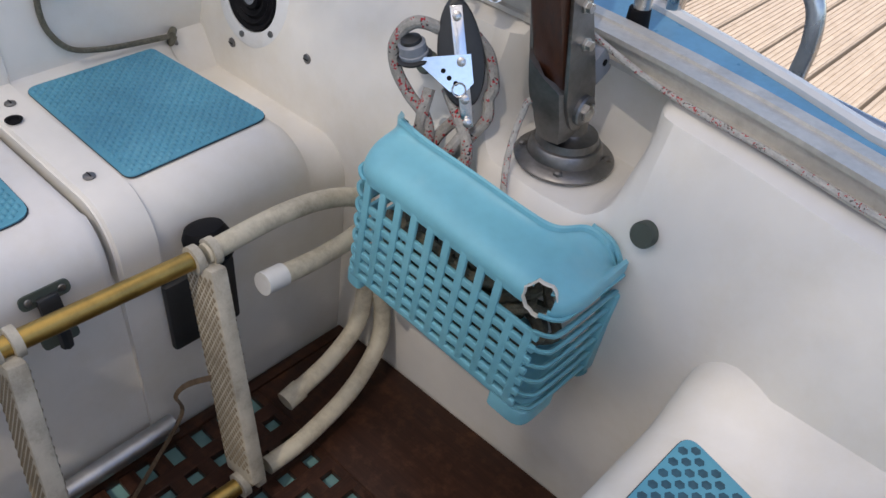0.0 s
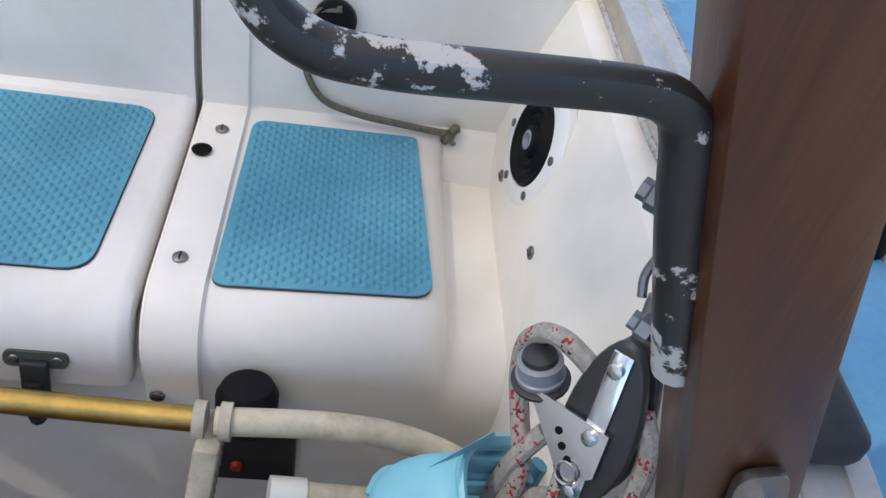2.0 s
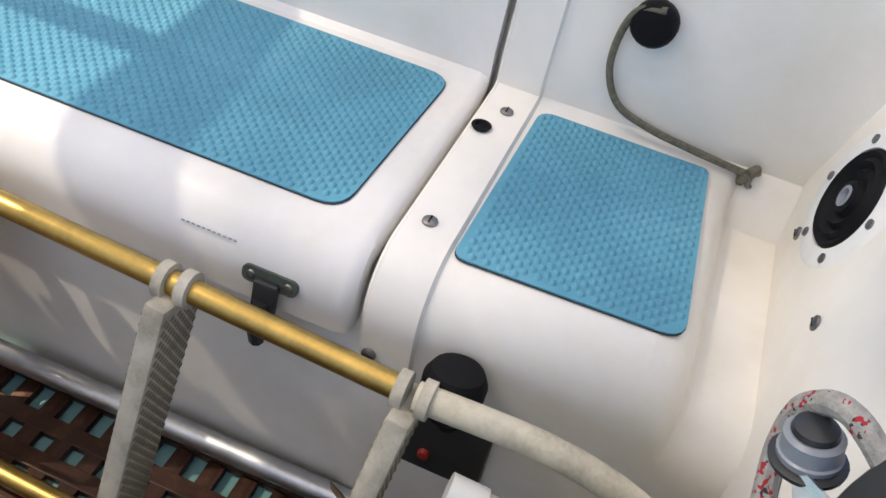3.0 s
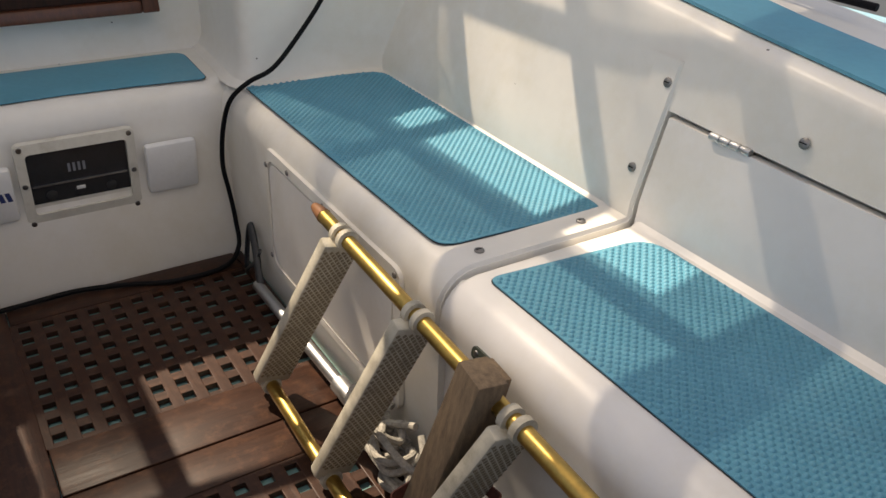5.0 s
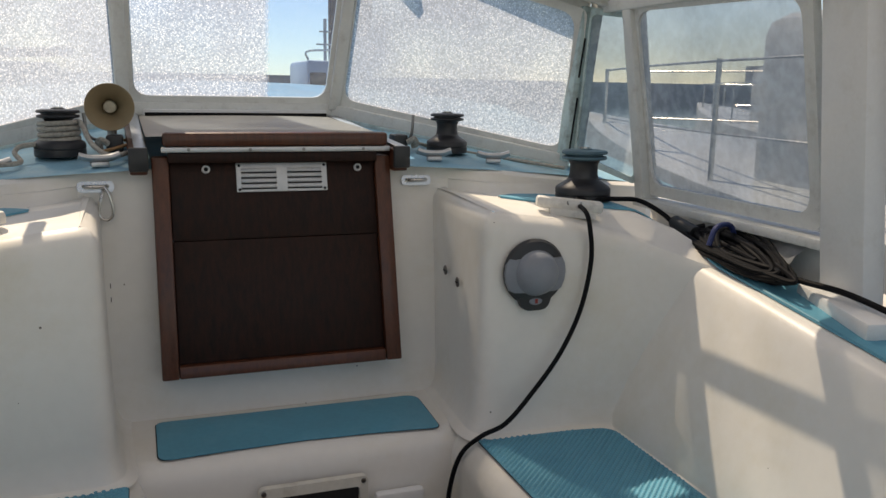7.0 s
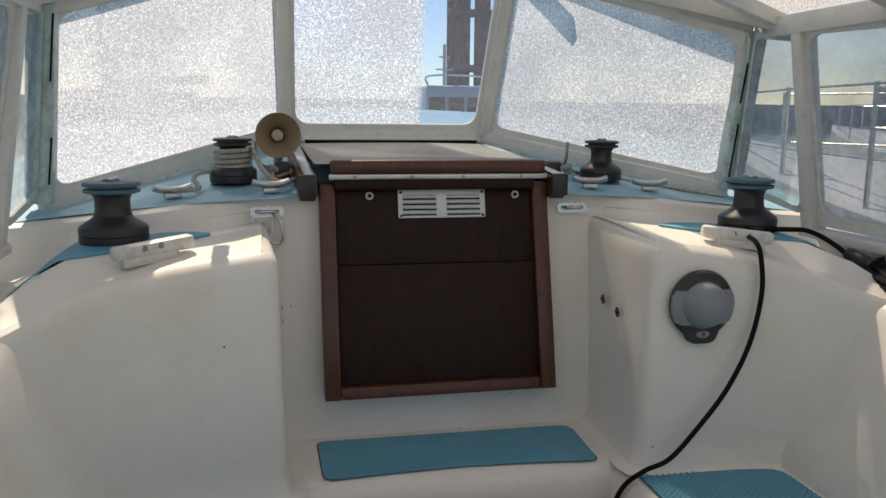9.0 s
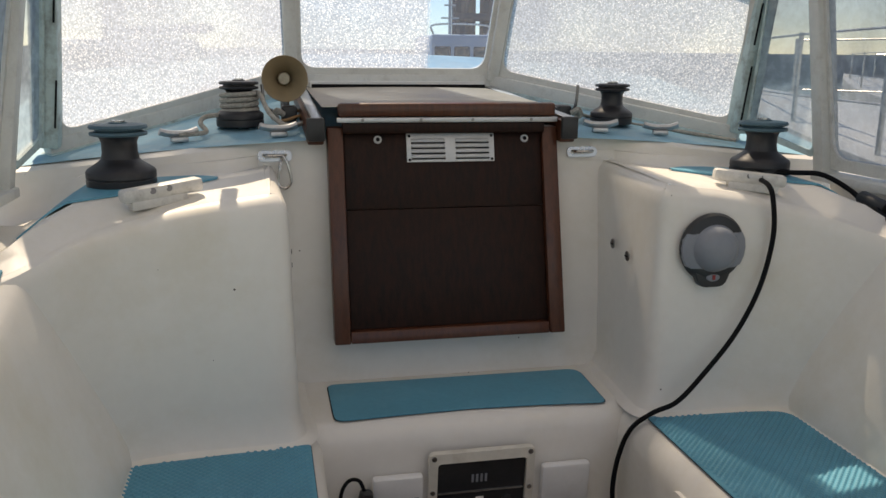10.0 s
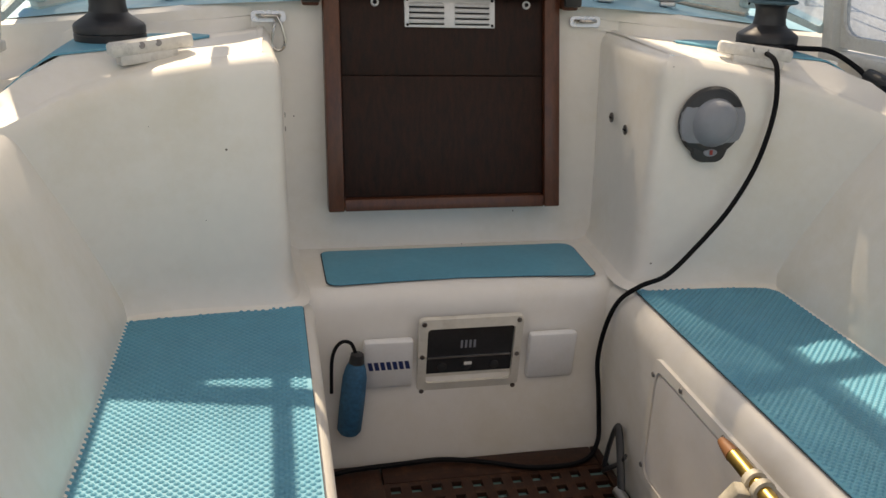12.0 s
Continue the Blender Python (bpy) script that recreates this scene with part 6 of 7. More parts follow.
# ---- fittings of the starboard bench ----
ob = thing("access_panel", (0.333, -0.78, 0.09), "white access panel screwed to the front of the bench", "panel")
shape = round_corners([(-1.06, 0.085), (-0.495, 0.085), (-0.495, 0.372), (-1.06, 0.372)], 0.03)
rows = []
for off, dx in ((0, 0.338), (0, 0.328), (1, 0.326), (1, 0.332), (2, 0.332)):
    k = (0, 0.02, 0.024)[off]
    cy, cz = -0.7775, 0.2285
    rows.append([(dx, y - math.copysign(k, y - cy), z - math.copysign(k, z - cz)) for y, z in shape])
bm = loft(rows, True)
part("rim", bm, GRP, ob)
part("panel", slab([(y - math.copysign(0.026, y + 0.7775), z - math.copysign(0.026, z - 0.2285)) for y, z in shape], -0.332, -0.327, Matrix(((0, 0, -1, 0), (1, 0, 0, 0), (0, 1, 0, 0), (0, 0, 0, 1)))), GRP_LID, ob)
for y, z in ((-0.508, 0.335), (-0.62, 0.362), (-0.78, 0.362), (-1.045, 0.362), (-0.508, 0.12), (-0.905, 0.362)):
    part("door_screw", lathe([(0.006, 0), (0.005, 0.002), (0, 0.0022)], facing((0.3255, y, z), (-1, 0, 0)), 10), DULL, ob)


def latch(y):
    ob = thing("latch", (0.32, y, 0.35), "dark green-black over-centre latch on the locker lid", "latch", "lid latches")
    m = facing((0.3205, y, 0.352), (-1, 0, 0.25))
    part("plate", slab(round_corners([(-0.030, 0.006), (0.030, 0.006), (0.030, 0.024), (-0.030, 0.024)], 0.008), 0.001, 0.005, m), GREEN_GREY, ob)
    part("hasp", box(-0.013, 0.013, -0.030, 0.016, 0.004, 0.014, 0.003, None, m), BLACK, ob)
    part("lever", tube([m @ Vector(p) for p in ((0, -0.005, 0.016), (0, -0.03, 0.020), (0, -0.052, 0.012))], 0.008, 8, 5), BLACK, ob)
    for x in (-0.02, 0.02):
        part("latch_screw", lathe([(0.005, 0.005), (0.004, 0.0065), (0, 0.007)], m @ Matrix.Translation((x, 0.015, 0)), 10), DULL, ob)
    part("catch", slab(round_corners([(-0.022, -0.055), (0.022, -0.055), (0.022, -0.040), (-0.022, -0.040)], 0.006), -0.006, 0.0, m), GREEN_GREY, ob)


latch(-1.742)
latch(-1.300)

ob = thing("bilge_pump", (0.33, -1.94, 0.18), "black bilge pump socket with a stubby handle on the bench front", "pump")
part("plate", box(0.322, 0.337, -1.995, -1.885, 0.165, 0.285, 0.006), BLACK, ob)
part("shaft", tube([(0.325, -1.945, 0.265), (0.305, -1.942, 0.31)], 0.013, 12), RUBBER, ob)
part("knob", lathe([(0.0, -0.022), (0.020, -0.022), (0.0265, -0.014), (0.027, 0.012), (0.022, 0.022), (0.012, 0.025), (0, 0.025)], Matrix.Translation((0.300, -1.945, 0.345)) @ Matrix.Rotation(0.25, 4, "Y") @ Matrix.Scale(1.15, 4), 22), RUBBER, ob)
part("button", lathe([(0.007, 0), (0.006, 0.006), (0, 0.007)], facing((0.3215, -1.93, 0.20), (-1, 0, 0)), 12), RED, ob)

ob = thing("drain_hole", (0.604, -1.848, 0.427), "black drain hole in the raised moulding", "hole")
part("rim", lathe([(0.004, 0.0), (0.010, 0.0005), (0.012, 0.0035), (0.008, 0.004), (0.006, 0.001), (0, 0.001)], Matrix.Translation((0.596, -1.852, 0.4262)), 18), RUBBER, ob)

# ---- bolted knob, cord and eyelet in the after corner ----
ob = thing("knob", (0.735, -1.993, 0.557), "black rubber knob on the white seat back", "knob")
part("knob_head", lathe([(0.022, 0), (0.026, 0.006), (0.026, 0.020), (0.022, 0.027), (0, 0.028)], facing((back_x(-1.993, 0.557) - 0.001, -1.993, 0.557), (-1, 0.1, 0.12)), 22), RUBBER, ob)
ob = thing("eyelet", (0.695, -2.163, 0.418), "rusty eyelet holding the cord's knotted end", "eyelet")
part("eye", tube([(0.71, -2.175, 0.418), (0.695, -2.158, 0.424), (0.685, -2.155, 0.415), (0.695, -2.163, 0.408), (0.71, -2.175, 0.412)], 0.0035, 8, 5), DULL, ob)
ob = thing("cord", (0.70, -2.05, 0.43), "thin grubby cord drooping from the knob to the eyelet", "cord")
cord = [(0.690, -2.00, 0.580), (0.694, -1.972, 0.570), (0.698, -1.960, 0.535), (0.696, -1.962, 0.49), (0.690, -1.985, 0.455), (0.688, -2.03, 0.440), (0.686, -2.08, 0.434), (0.684, -2.13, 0.430), (0.688, -2.152, 0.426)]
part("line", tube(cord, 0.0045, 8, 8), ROPE_OLIVE, ob)
part("knot", tube([(0.683, -2.15, 0.43), (0.692, -2.158, 0.433), (0.696, -2.152, 0.42), (0.686, -2.146, 0.416), (0.682, -2.152, 0.428)], 0.0058, 8, 6), ROPE_OLIVE, ob)

ob = thing("control_boot", (0.565, -2.215, 0.512), "black rubber boot in a round white plate on the after wall", "boot")
m = facing((0.566, -2.234, 0.513), (-0.10, 1, 0.22))
part("plate", lathe([(0.0, -0.004), (0.078, -0.004), (0.079, 0.004), (0.072, 0.008), (0.054, 0.009), (0.053, 0.005)], m, 40), WHITE, ob)
part("bellows", lathe([(0.054, 0.0055), (0.050, 0.011), (0.044, 0.0075), (0.039, 0.012), (0.033, 0.0065), (0.028, 0.011), (0.020, 0.0062), (0.017, 0.013), (0.012, 0.014), (0.010, 0.0062), (0, 0.006)], m, 32), RUBBER, ob)
part("hub", lathe([(0.008, 0.010), (0.0115, 0.0145), (0.008, 0.0152), (0.006, 0.010)], m, 18), GREY, ob)
for k in range(6):
    a = k * math.pi / 3 + 0.3
    part("plate_screw", lathe([(0.0055, 0.007), (0.005, 0.010), (0, 0.0105)], m @ Matrix.Translation((0.064 * math.cos(a), 0.064 * math.sin(a), 0)), 12), DULL, ob)
screw((0.612, aft_wall_y(0.425) + 0.001, 0.425), (0, 1, 0.05), 0.0058)
screw((0.431, aft_wall_y(0.466) + 0.001, 0.466), (0, 1, 0.05), 0.0058)

for x, z in ((-0.166, 0.508), (0.205, 0.545)):
    ob = thing("drain_plug", (x, aft_wall_y(z) + stern(x), z), "dark green-grey plug in the after wall", "plug", "wall plugs")
    part("plug_head", lathe([(0.0, -0.004), (0.0145, -0.004), (0.015, 0.012), (0.013, 0.015), (0, 0.015)], facing((x, aft_wall_y(z) + stern(x), z), (0, 1, 0.3)), 22), GREEN_GREY, ob)

# ---- mainsheet ----
blk = thing("mainsheet_block", (0.105, -2.20, 0.52), "black fiddle block with a polished cam cleat and slack mainsheet", "block")
top, bot = Vector((0.149, -2.219, 0.654)), Vector((0.098, -2.200, 0.522))
ax = (top - bot).normalized()
nrm = (Vector((-0.62, 0.70, 0.38)) - ax * Vector((-0.62, 0.70, 0.38)).dot(ax)).normalized()
sid = ax.cross(nrm)
bmx = Matrix.Translation((top + bot) / 2) @ Matrix((sid, ax, nrm)).transposed().to_4x4()
def shell_ring(k, z):
    return [bmx @ Vector((k * 0.0275 * math.cos(q) * (1 - 0.12 * math.sin(q)), 0.012 + k * 0.064 * math.sin(q), z)) for q in np.linspace(0, 2 * math.pi, 33)[:-1]]


for z0, z1 in ((-0.016, -0.006), (0.006, 0.016)):
    part("cheek", loft([shell_ring(0.95, z0), shell_ring(1.0, z0 + 0.002), shell_ring(1.0, z1 - 0.003), shell_ring(0.96, z1 - 0.0006), shell_ring(0.90, z1)], True, True), BLACK, blk)
part("sheave", loft([shell_ring(0.8, -0.0058), shell_ring(0.8, 0.0058)], True, True), GREY, blk)
part("strap", box(-0.0075, 0.0075, -0.074, 0.068, 0.0165, 0.0190, 0.001, None, bmx), BRIGHT, blk)
part("cam_plate", slab([(0.012, 0.012), (0.012, -0.022), (-0.004, -0.036), (-0.018, -0.028), (-0.052, 0.010), (-0.048, 0.014)], 0.0192, 0.0215, bmx), BRIGHT, blk)
for y in (0.056, 0.004, -0.040, -0.068):
    part("rivet", lathe([(0.0055, 0.019), (0.0055, 0.024), (0.003, 0.025), (0, 0.025)], bmx @ Matrix.Translation((0, y, 0)), 12), STEEL, blk)
for y, x in ((-0.004, -0.022), (-0.013, -0.016), (-0.020, -0.009)):
    part("rivet_hole", lathe([(0.003, 0.0212), (0.003, 0.0220), (0, 0.0220)], bmx @ Matrix.Translation((x, y, 0)), 10), RUBBER, blk)
part("ring", tube([bmx @ Vector((-0.006 + 0.008 * math.cos(a), -0.028 + 0.008 * math.sin(a), 0.024)) for a in np.linspace(0, 6.2, 14)], 0.001, 6, 1, curve=False), STEEL, blk)
wheel = facing(Vector((0.163, -2.166, 0.606)), (0.1, 0.25, 1))
part("fairlead", lathe([(0.005, -0.009), (0.0175, -0.009), (0.0180, -0.005), (0.0165, -0.004), (0.0165, 0.007), (0.014, 0.009), (0.005, 0.009)], wheel, 24), GREY, blk, "grey fairlead drum")
part("fairlead_disc", lathe([(0.0, -0.014), (0.021, -0.014), (0.0215, -0.011), (0.018, -0.0095), (0, -0.0095)], wheel, 24), BLACK, blk)
part("fairlead_cap", lathe([(0.0, 0.0095), (0.013, 0.0095), (0.012, 0.013), (0.005, 0.015), (0, 0.015)], wheel, 24), BLACK, blk)
part("swivel", tube([top + ax * 0.012, top + ax * 0.035], 0.0065, 10), DULL, blk)
part("shackle", tube([top + ax * 0.03 + sid * 0.010, top + ax * 0.045 + sid * 0.013, top + ax * 0.062 + sid * 0.008, top + ax * 0.068, top + ax * 0.062 - sid * 0.008, top + ax * 0.045 - sid * 0.013, top + ax * 0.03 - sid * 0.010], 0.0034, 8, 5), DULL, blk)

sheet = thing("mainsheet", (0.11, -2.18, 0.45), "thick red-flecked white mainsheet looped through the block", "rope")
W = lambda x, y, z: bmx @ Vector((x, y, z))  # noqa: E731
for pts in ([W(0.0, 0.03, 0.0), (0.165, -2.175, 0.635), (0.185, -2.160, 0.610), (0.184, -2.160, 0.575), (0.165, -2.165, 0.545), (0.140, -2.168, 0.525), (0.128, -2.165, 0.50), (0.122, -2.150, 0.46), (0.11, -2.13, 0.42)],
            [W(0.020, 0.03, 0), W(0.034, 0.005, 0.0), W(0.036, -0.03, 0.004), (0.086, -2.222, 0.552), (0.080, -2.215, 0.530), (0.090, -2.200, 0.505), (0.105, -2.175, 0.47), (0.12, -2.15, 0.42)],
            [W(0.004, -0.055, 0), (0.122, -2.185, 0.505), (0.125, -2.170, 0.488), (0.108, -2.160, 0.485), (0.092, -2.165, 0.50), (0.085, -2.18, 0.52)],
            [(0.145, -2.18, 0.555), (0.140, -2.165, 0.53), (0.137, -2.155, 0.49), (0.13, -2.15, 0.44), (0.10, -2.13, 0.40), (0.05, -2.12, 0.38)],
            [W(-0.02, -0.03, -0.01), (0.075, -2.175, 0.51), (0.07, -2.16, 0.47), (0.08, -2.15, 0.42), (0.06, -2.14, 0.37), (0.02, -2.13, 0.34)]):
    part("bight", tube(pts, 0.0075, 10, 8), ROPE_RED, sheet)
heap = bmesh.new()
rr = random.Random(8)
for k in range(26):
    c = Vector((rr.uniform(-0.07, 0.10), -2.13 + rr.uniform(-0.02, 0.02), 0.325 + 0.0045 * k))
    tube([c + Vector((0.05 * math.cos(a) + rr.uniform(-0.008, 0.008), 0.034 * math.sin(a), rr.uniform(-0.01, 0.01))) for a in np.linspace(0, 5.8, 8)], 0.0068, 8, 4, heap)
tagged(part("heap", heap, ROPE_OLIVE, sheet), kind="stuff")

for n, c in enumerate(((0.225, -2.272, 0.690), (0.120, -2.262, 0.690))):
    car = thing("traveller_block", (c[0], c[1], 0.655), "black and steel turning block on the mainsheet traveller", "block", "traveller blocks")
    m = facing(c, (-0.35, 0.85, 0.35)) @ Matrix.Scale(0.72, 4)
    part("cheek", slab(round_corners([(-0.03, -0.022), (0.03, -0.022), (0.03, 0.022), (-0.03, 0.022)], 0.018), -0.012, 0.010, m, 0.003), BLACK, car)
    part("side_plate", slab(round_corners([(-0.014, -0.05), (0.014, -0.05), (0.018, 0.0), (-0.018, 0.0)], 0.012), 0.011, 0.014, m), BRIGHT, car)
    for x, y in ((0.018, 0.010), (-0.018, 0.006), (0.0, -0.022), (0.002, -0.042)):
        part("rivet", lathe([(0.0075, 0.010), (0.0075, 0.016), (0.004, 0.018), (0, 0.018)], m @ Matrix.Translation((x, y, 0)), 14), STEEL, car)
    part("bow", tube([m @ Vector(p) for p in ((-0.02, 0.012, 0.012), (-0.012, 0.02, 0.026), (0.008, 0.022, 0.026), (0.018, 0.012, 0.014))], 0.006, 8, 5, flat=0.5), BRIGHT, car)
car = thing("traveller_car", (0.17, -2.31, 0.656), "black mainsheet traveller car on the track", "traveller")
part("car_body", box(0.06, 0.29, -2.335, -2.285, 0.6565, 0.685, 0.008), BLACK, car)
ob = thing("traveller_line", (-0.3, -2.27, 0.63), "thin white line with red flecks along the track", "rope")
part("port_run", tube([(0.05, -2.285, 0.665)] + [(x, -2.293 + stern(x), 0.632) for x in (-0.10, -0.25, -0.4, -0.55, -0.8)], 0.0036, 8, 6), LINE_RED, ob)
part("starboard_run", tube([(0.26, -2.285, 0.67)] + [(x, -2.293 + stern(x), 0.634) for x in (0.42, 0.6, 0.75, 0.9)], 0.0036, 8, 6), LINE_RED, ob)
part("outer_run", tube([(0.28, -2.325, 0.672)] + [(x, -2.368 + stern(x), 0.634) for x in (0.5, 0.7, 0.9)], 0.005, 8, 6), LINE_RED, ob)
ob = thing("tiller_line", (0.02, -2.22, 0.55), "thin flecked cord from the rudder head into the basket", "cord")
part("line", tube([(-0.03, -2.235, 0.565), (0.02, -2.222, 0.580), (0.030, -2.215, 0.556), (0.026, -2.195, 0.515), (0.010, -2.172, 0.488), (-0.004, -2.158, 0.472)], 0.004, 8, 8), LINE_RED, ob)

# ---- clutter on the sole ----
ob = thing("rope_coil", (0.30, -1.05, 0.01), "tangled grey rope behind the ladder on the sole", "rope")
rr = random.Random(12)
for k in range(9):
    bm = bmesh.new()
    c = Vector((0.285, -1.02 - 0.045 * rr.random() * 6, 0.035 + 0.010 * k))
    tube([c + Vector((0.030 * math.cos(a), 0.055 * math.sin(a) + rr.uniform(-0.01, 0.01), 0.012 * math.sin(2 * a + k))) for a in np.linspace(0, 5.9, 9)], 0.0065, 8, 4, bm)
    part("coil", bm, ROPE, ob)
ob = thing("black_strap_handle", (0.315, -0.40, 0.01), "bent black plastic handle standing by the bench", "handle")
part("loop", tube([(0.318, -0.35, 0.008), (0.322, -0.36, 0.08), (0.322, -0.385, 0.135), (0.318, -0.42, 0.10), (0.305, -0.47, 0.05), (0.30, -0.50, 0.012)], 0.009, 10, 8, flat=0.6), BLACK, ob)
part("arm", tube([(0.310, -0.37, 0.01), (0.318, -0.42, 0.06), (0.318, -0.45, 0.10)], 0.007, 10, 6, flat=0.6), BLACK, ob)
ob = thing("strip_of_tape", (0.20, -1.93, 0.02), "curled brown strap end hanging from the ladder", "strap")
rows = []
for k, (x, y, z) in enumerate(smooth_path([(0.225, -1.905, 0.185), (0.25, -1.86, 0.18), (0.275, -1.85, 0.14), (0.29, -1.86, 0.08), (0.285, -1.80, 0.02), (0.26, -1.75, 0.012)], 6)):
    rows.append([(x, y, z - 0.006), (x + 0.003, y + 0.003, z), (x, y, z + 0.006), (x - 0.0015, y - 0.0015, z)])
part("ribbon", loft(rows, True, True), GREYWOOD, ob)
ob = thing("pen_mark", (0.335, -1.66, 0.395), "short scribbled pencil mark on the lid", "mark")
bm = bmesh.new()
for k in range(11):
    y = -1.640 - 0.0058 * k
    a = radians(150)
    p = Vector((0.385 + 0.0626 * math.cos(a), y, 0.36 + 0.0626 * math.sin(a)))
    box(-0.0003, 0.0003, -0.0016, 0.0016, -0.003, 0.003, 0, bm, Matrix.Translation(p) @ Matrix.Rotation(radians(-60), 4, "Y") @ Matrix.Rotation(0.5, 4, "X"))
part("strokes", bm, GREY, ob)

# ---- neighbouring boats and harbour ----
def yacht(at, turn, length, beam_w, label, stripe):
    """A moored hull with sheer, deck, cabin, rail and mast."""
    ob = thing("yacht", at, label, "boat", "moored boats")
    m = Matrix.Translation(at) @ Matrix.Rotation(turn, 4, "Z")
    rows = []
    n = 18
    for k in range(n + 1):
        u = k / n
        w = beam_w / 2 * (1 - max(0, (u - 0.35) / 0.65) ** 2.2) * (0.78 + 0.22 * min(1, u / 0.3)) + 0.02
        sh = 1.30 + 0.35 * (u - 0.35) ** 2 * 2
        y = (u - 0.5) * length
        rows.append([m @ Vector(p) for p in ((-w, y, sh), (-w * 0.98, y, sh * 0.6), (-w * 0.85, y, 0.15), (-w * 0.5, y, -0.3), (w * 0.5, y, -0.3), (w * 0.85, y, 0.15), (w * 0.98, y, sh * 0.6), (w, y, sh), (w * 0.5, y, sh + 0.05), (-w * 0.5, y, sh + 0.05))])
    part("hull", loft(rows, True, True), HULL, ob)
    for zz in (1.02, 0.35):
        band = []
        for k in range(n + 1):
            u = k / n
            w = beam_w / 2 * (1 - max(0, (u - 0.35) / 0.65) ** 2.2) * (0.78 + 0.22 * min(1, u / 0.3)) + 0.026
            y = (u - 0.5) * length
            band.append([m @ Vector((-w * (0.985 if zz > 0.5 else 0.93), y, zz - 0.012)), m @ Vector((-w * (0.99 if zz > 0.5 else 0.94) - 0.006, y, zz)), m @ Vector((-w * (0.985 if zz > 0.5 else 0.93), y, zz + 0.012))])
        part("stripe", loft(band), stripe, ob)
    cab = part("cabin", box(-beam_w * 0.27, beam_w * 0.27, -length * 0.18, length * 0.22, 1.30, 2.15, 0.10, None, m), HULL, ob)
    for k in range(4):
        y = -length * 0.13 + k * length * 0.085
        for s in (-1, 1):
            part("cabin_window", box(s * beam_w * 0.27 - 0.012, s * beam_w * 0.27 + 0.012, y - 0.22, y + 0.22, 1.62, 1.95, 0.03, None, m), SCREEN, cab)
    for k in range(9):
        y = (k / 8 - 0.5) * length * 0.9
        w = beam_w / 2 * (1 - max(0, (y / length + 0.15) / 0.65) ** 2.2) - 0.06
        for s in (-1, 1):
            part("stanchion", tube([m @ Vector((s * w, y, 1.28)), m @ Vector((s * w, y, 1.95))], 0.013, 6), STEEL, ob)
    for h in (1.62, 1.94):
        for s in (-1, 1):
            pts = []
            for k in range(9):
                y = (k / 8 - 0.5) * length * 0.9
                w = beam_w / 2 * (1 - max(0, (y / length + 0.15) / 0.65) ** 2.2) - 0.06
                pts.append(m @ Vector((s * w, y, h)))
            part("lifeline", tube(pts, 0.006, 6, 1, curve=False), STEEL, ob)
    part("mast", tube([m @ Vector((0, length * 0.08, 1.3)), m @ Vector((0, length * 0.08, 11))], 0.07, 10), ALU, ob)
    part("boom", tube([m @ Vector((0, length * 0.06, 2.3)), m @ Vector((0, -length * 0.35, 2.3))], 0.09, 10), CANVAS, ob)
    return ob


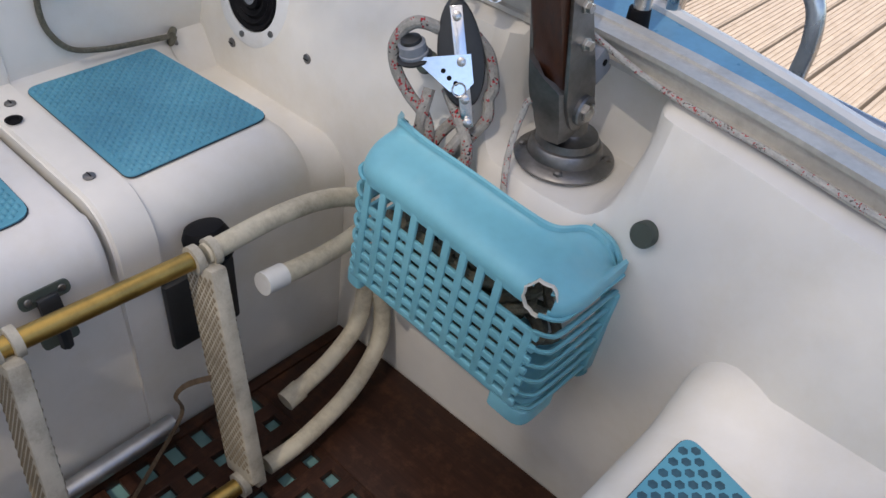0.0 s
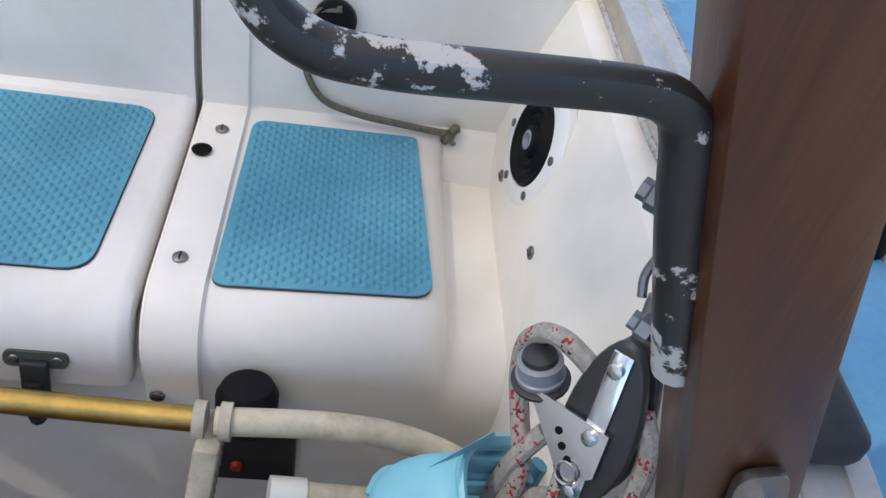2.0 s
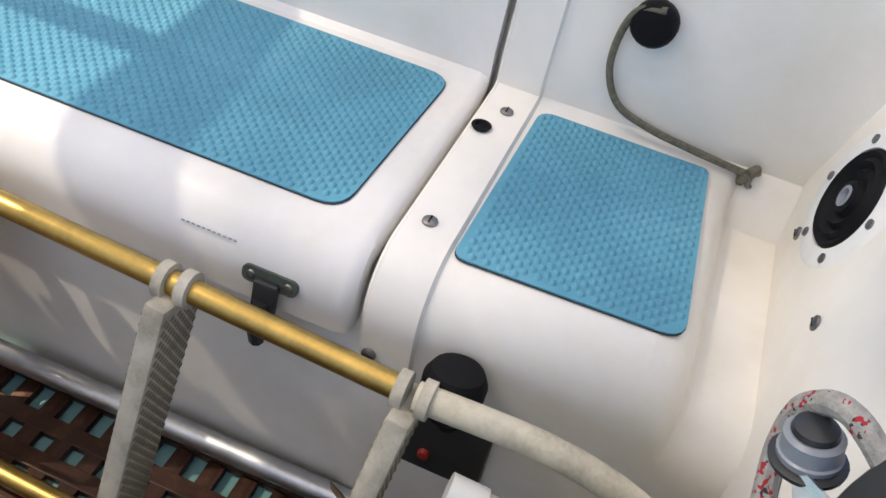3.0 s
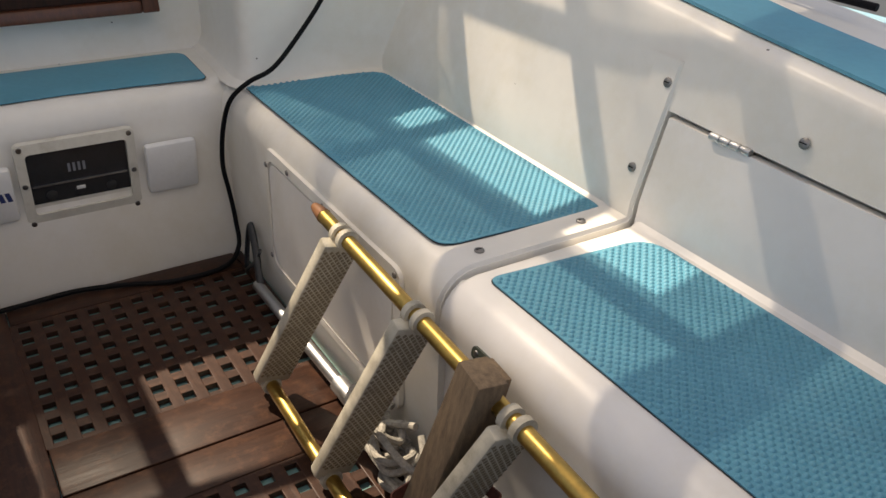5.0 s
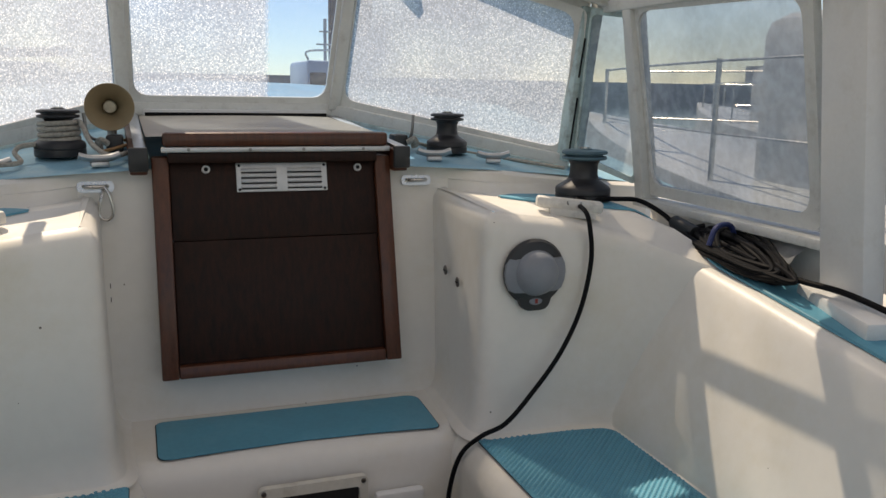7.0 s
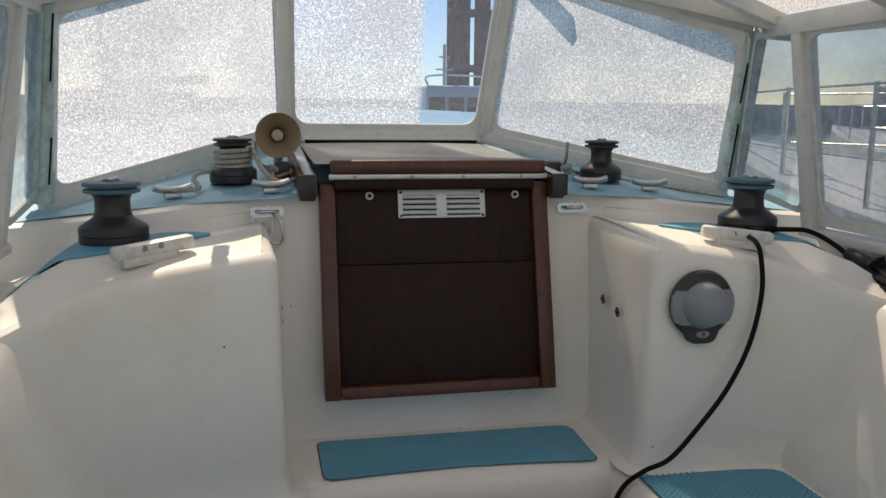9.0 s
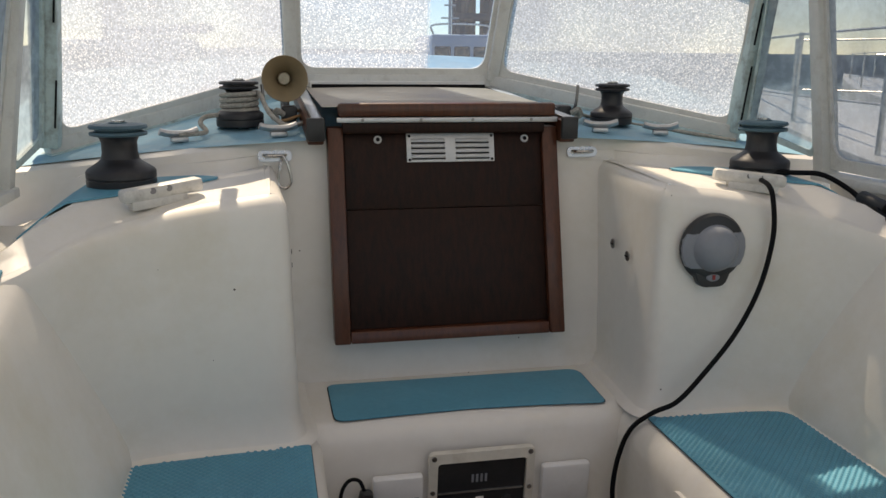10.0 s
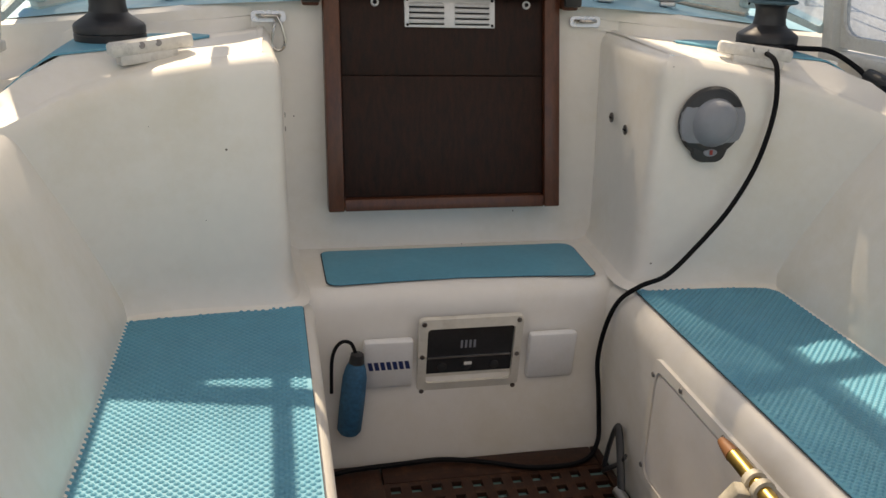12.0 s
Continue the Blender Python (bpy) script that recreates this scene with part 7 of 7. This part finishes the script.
# hull white with the blue-grey of shade put into its colour
HULL_SHADE = material("white paint with blue-grey shade toned in", (0.42, 0.50, 0.58), 0.4, var=0.05, scale=1.0, bump=0.02)
PILE = material("tarred blue-black timber", (0.03, 0.045, 0.07), 0.7, var=0.3, scale=2, bump=0.2)
NAVY = material("navy stripe", (0.02, 0.03, 0.06), 0.4)
yacht((3.15, -0.6, -0.60), radians(4), 8.5, 2.7, "white yacht moored close alongside with dark stripes and guard rails", NAVY)
yacht((7.8, 5.0, -0.60), radians(-8), 10.0, 3.0, "white yacht with a tall mast moored further off", NAVY)
yacht((-6.5, 8.0, -0.60), radians(6), 9.0, 2.8, "white sailing yacht moored across the harbour", NAVY)
yacht((-3.2, 16.0, -0.60), radians(35), 9.0, 2.8, "white sailing yacht moored ahead", NAVY)

ob = thing("workboat", (4.1, 19.0, -0.60), "pale grey workboat with a square wheelhouse and dark windows", "boat", "moored boats")
m = Matrix.Translation((4.1, 19.0, -0.6))
part("hull", box(-1.3, 1.3, -3, 4, 0, 0.95, 0.15, None, m), HULL, ob)
wh = part("wheelhouse", box(-0.74, 0.74, -1.2, 1.2, 0.96, 2.40, 0.10, None, m), HULL_SHADE, ob)
for x in (-0.47, 0.0, 0.47):
    part("window", box(x - 0.19, x + 0.19, -1.23, -1.18, 1.72, 2.12, 0.03, None, m), SCREEN, wh)
part("roof_rail", tube([m @ Vector(p) for p in ((-0.66, -1.0, 2.4), (-0.62, -1.0, 2.62), (0.62, -1.0, 2.62), (0.66, -1.0, 2.4))], 0.025, 8, 5), STEEL, ob)
mast = part("mast", tube([m @ Vector((-0.15, -0.5, 2.4)), m @ Vector((-0.15, -0.5, 3.4))], 0.04, 8), HULL, ob)
for z, w in ((2.8, 0.22), (3.1, 0.14)):
    part("crosstree", tube([m @ Vector((-0.15 - w, -0.5, z)), m @ Vector((-0.15 + w, -0.5, z))], 0.02, 6), HULL, mast)

ob = thing("mooring_piles", (6.4, 26, -0.6), "tall dark timber mooring piles against the sky", "piles")
for x, y, h in ((5.9, 26, 9.5), (6.9, 26.2, 9.0), (6.4, 27, 9.8)):
    part("pile", tube([(x, y, -0.8), (x, y, h)], 0.28, 10), PILE, ob)
for z in (2.6, 4.4):
    part("cross_beam", beam((5.6, 25.7, z), (7.3, 25.8, z), 0.2, 0.25), PILE, ob)
setting("backdrop", box(-220, 220, 95, 99, -1, 2.4, 0), HULL_GREY, "low dark harbour wall and far shore", "shore")
setting("backdrop", box(80, 84, -100, 96, -1, 5.0, 0), HULL_GREY, "low dark far shore", "shore")
setting("backdrop", box(-84, -80, -100, 96, -1, 5.0, 0), HULL_GREY, "low dark far shore", "shore")
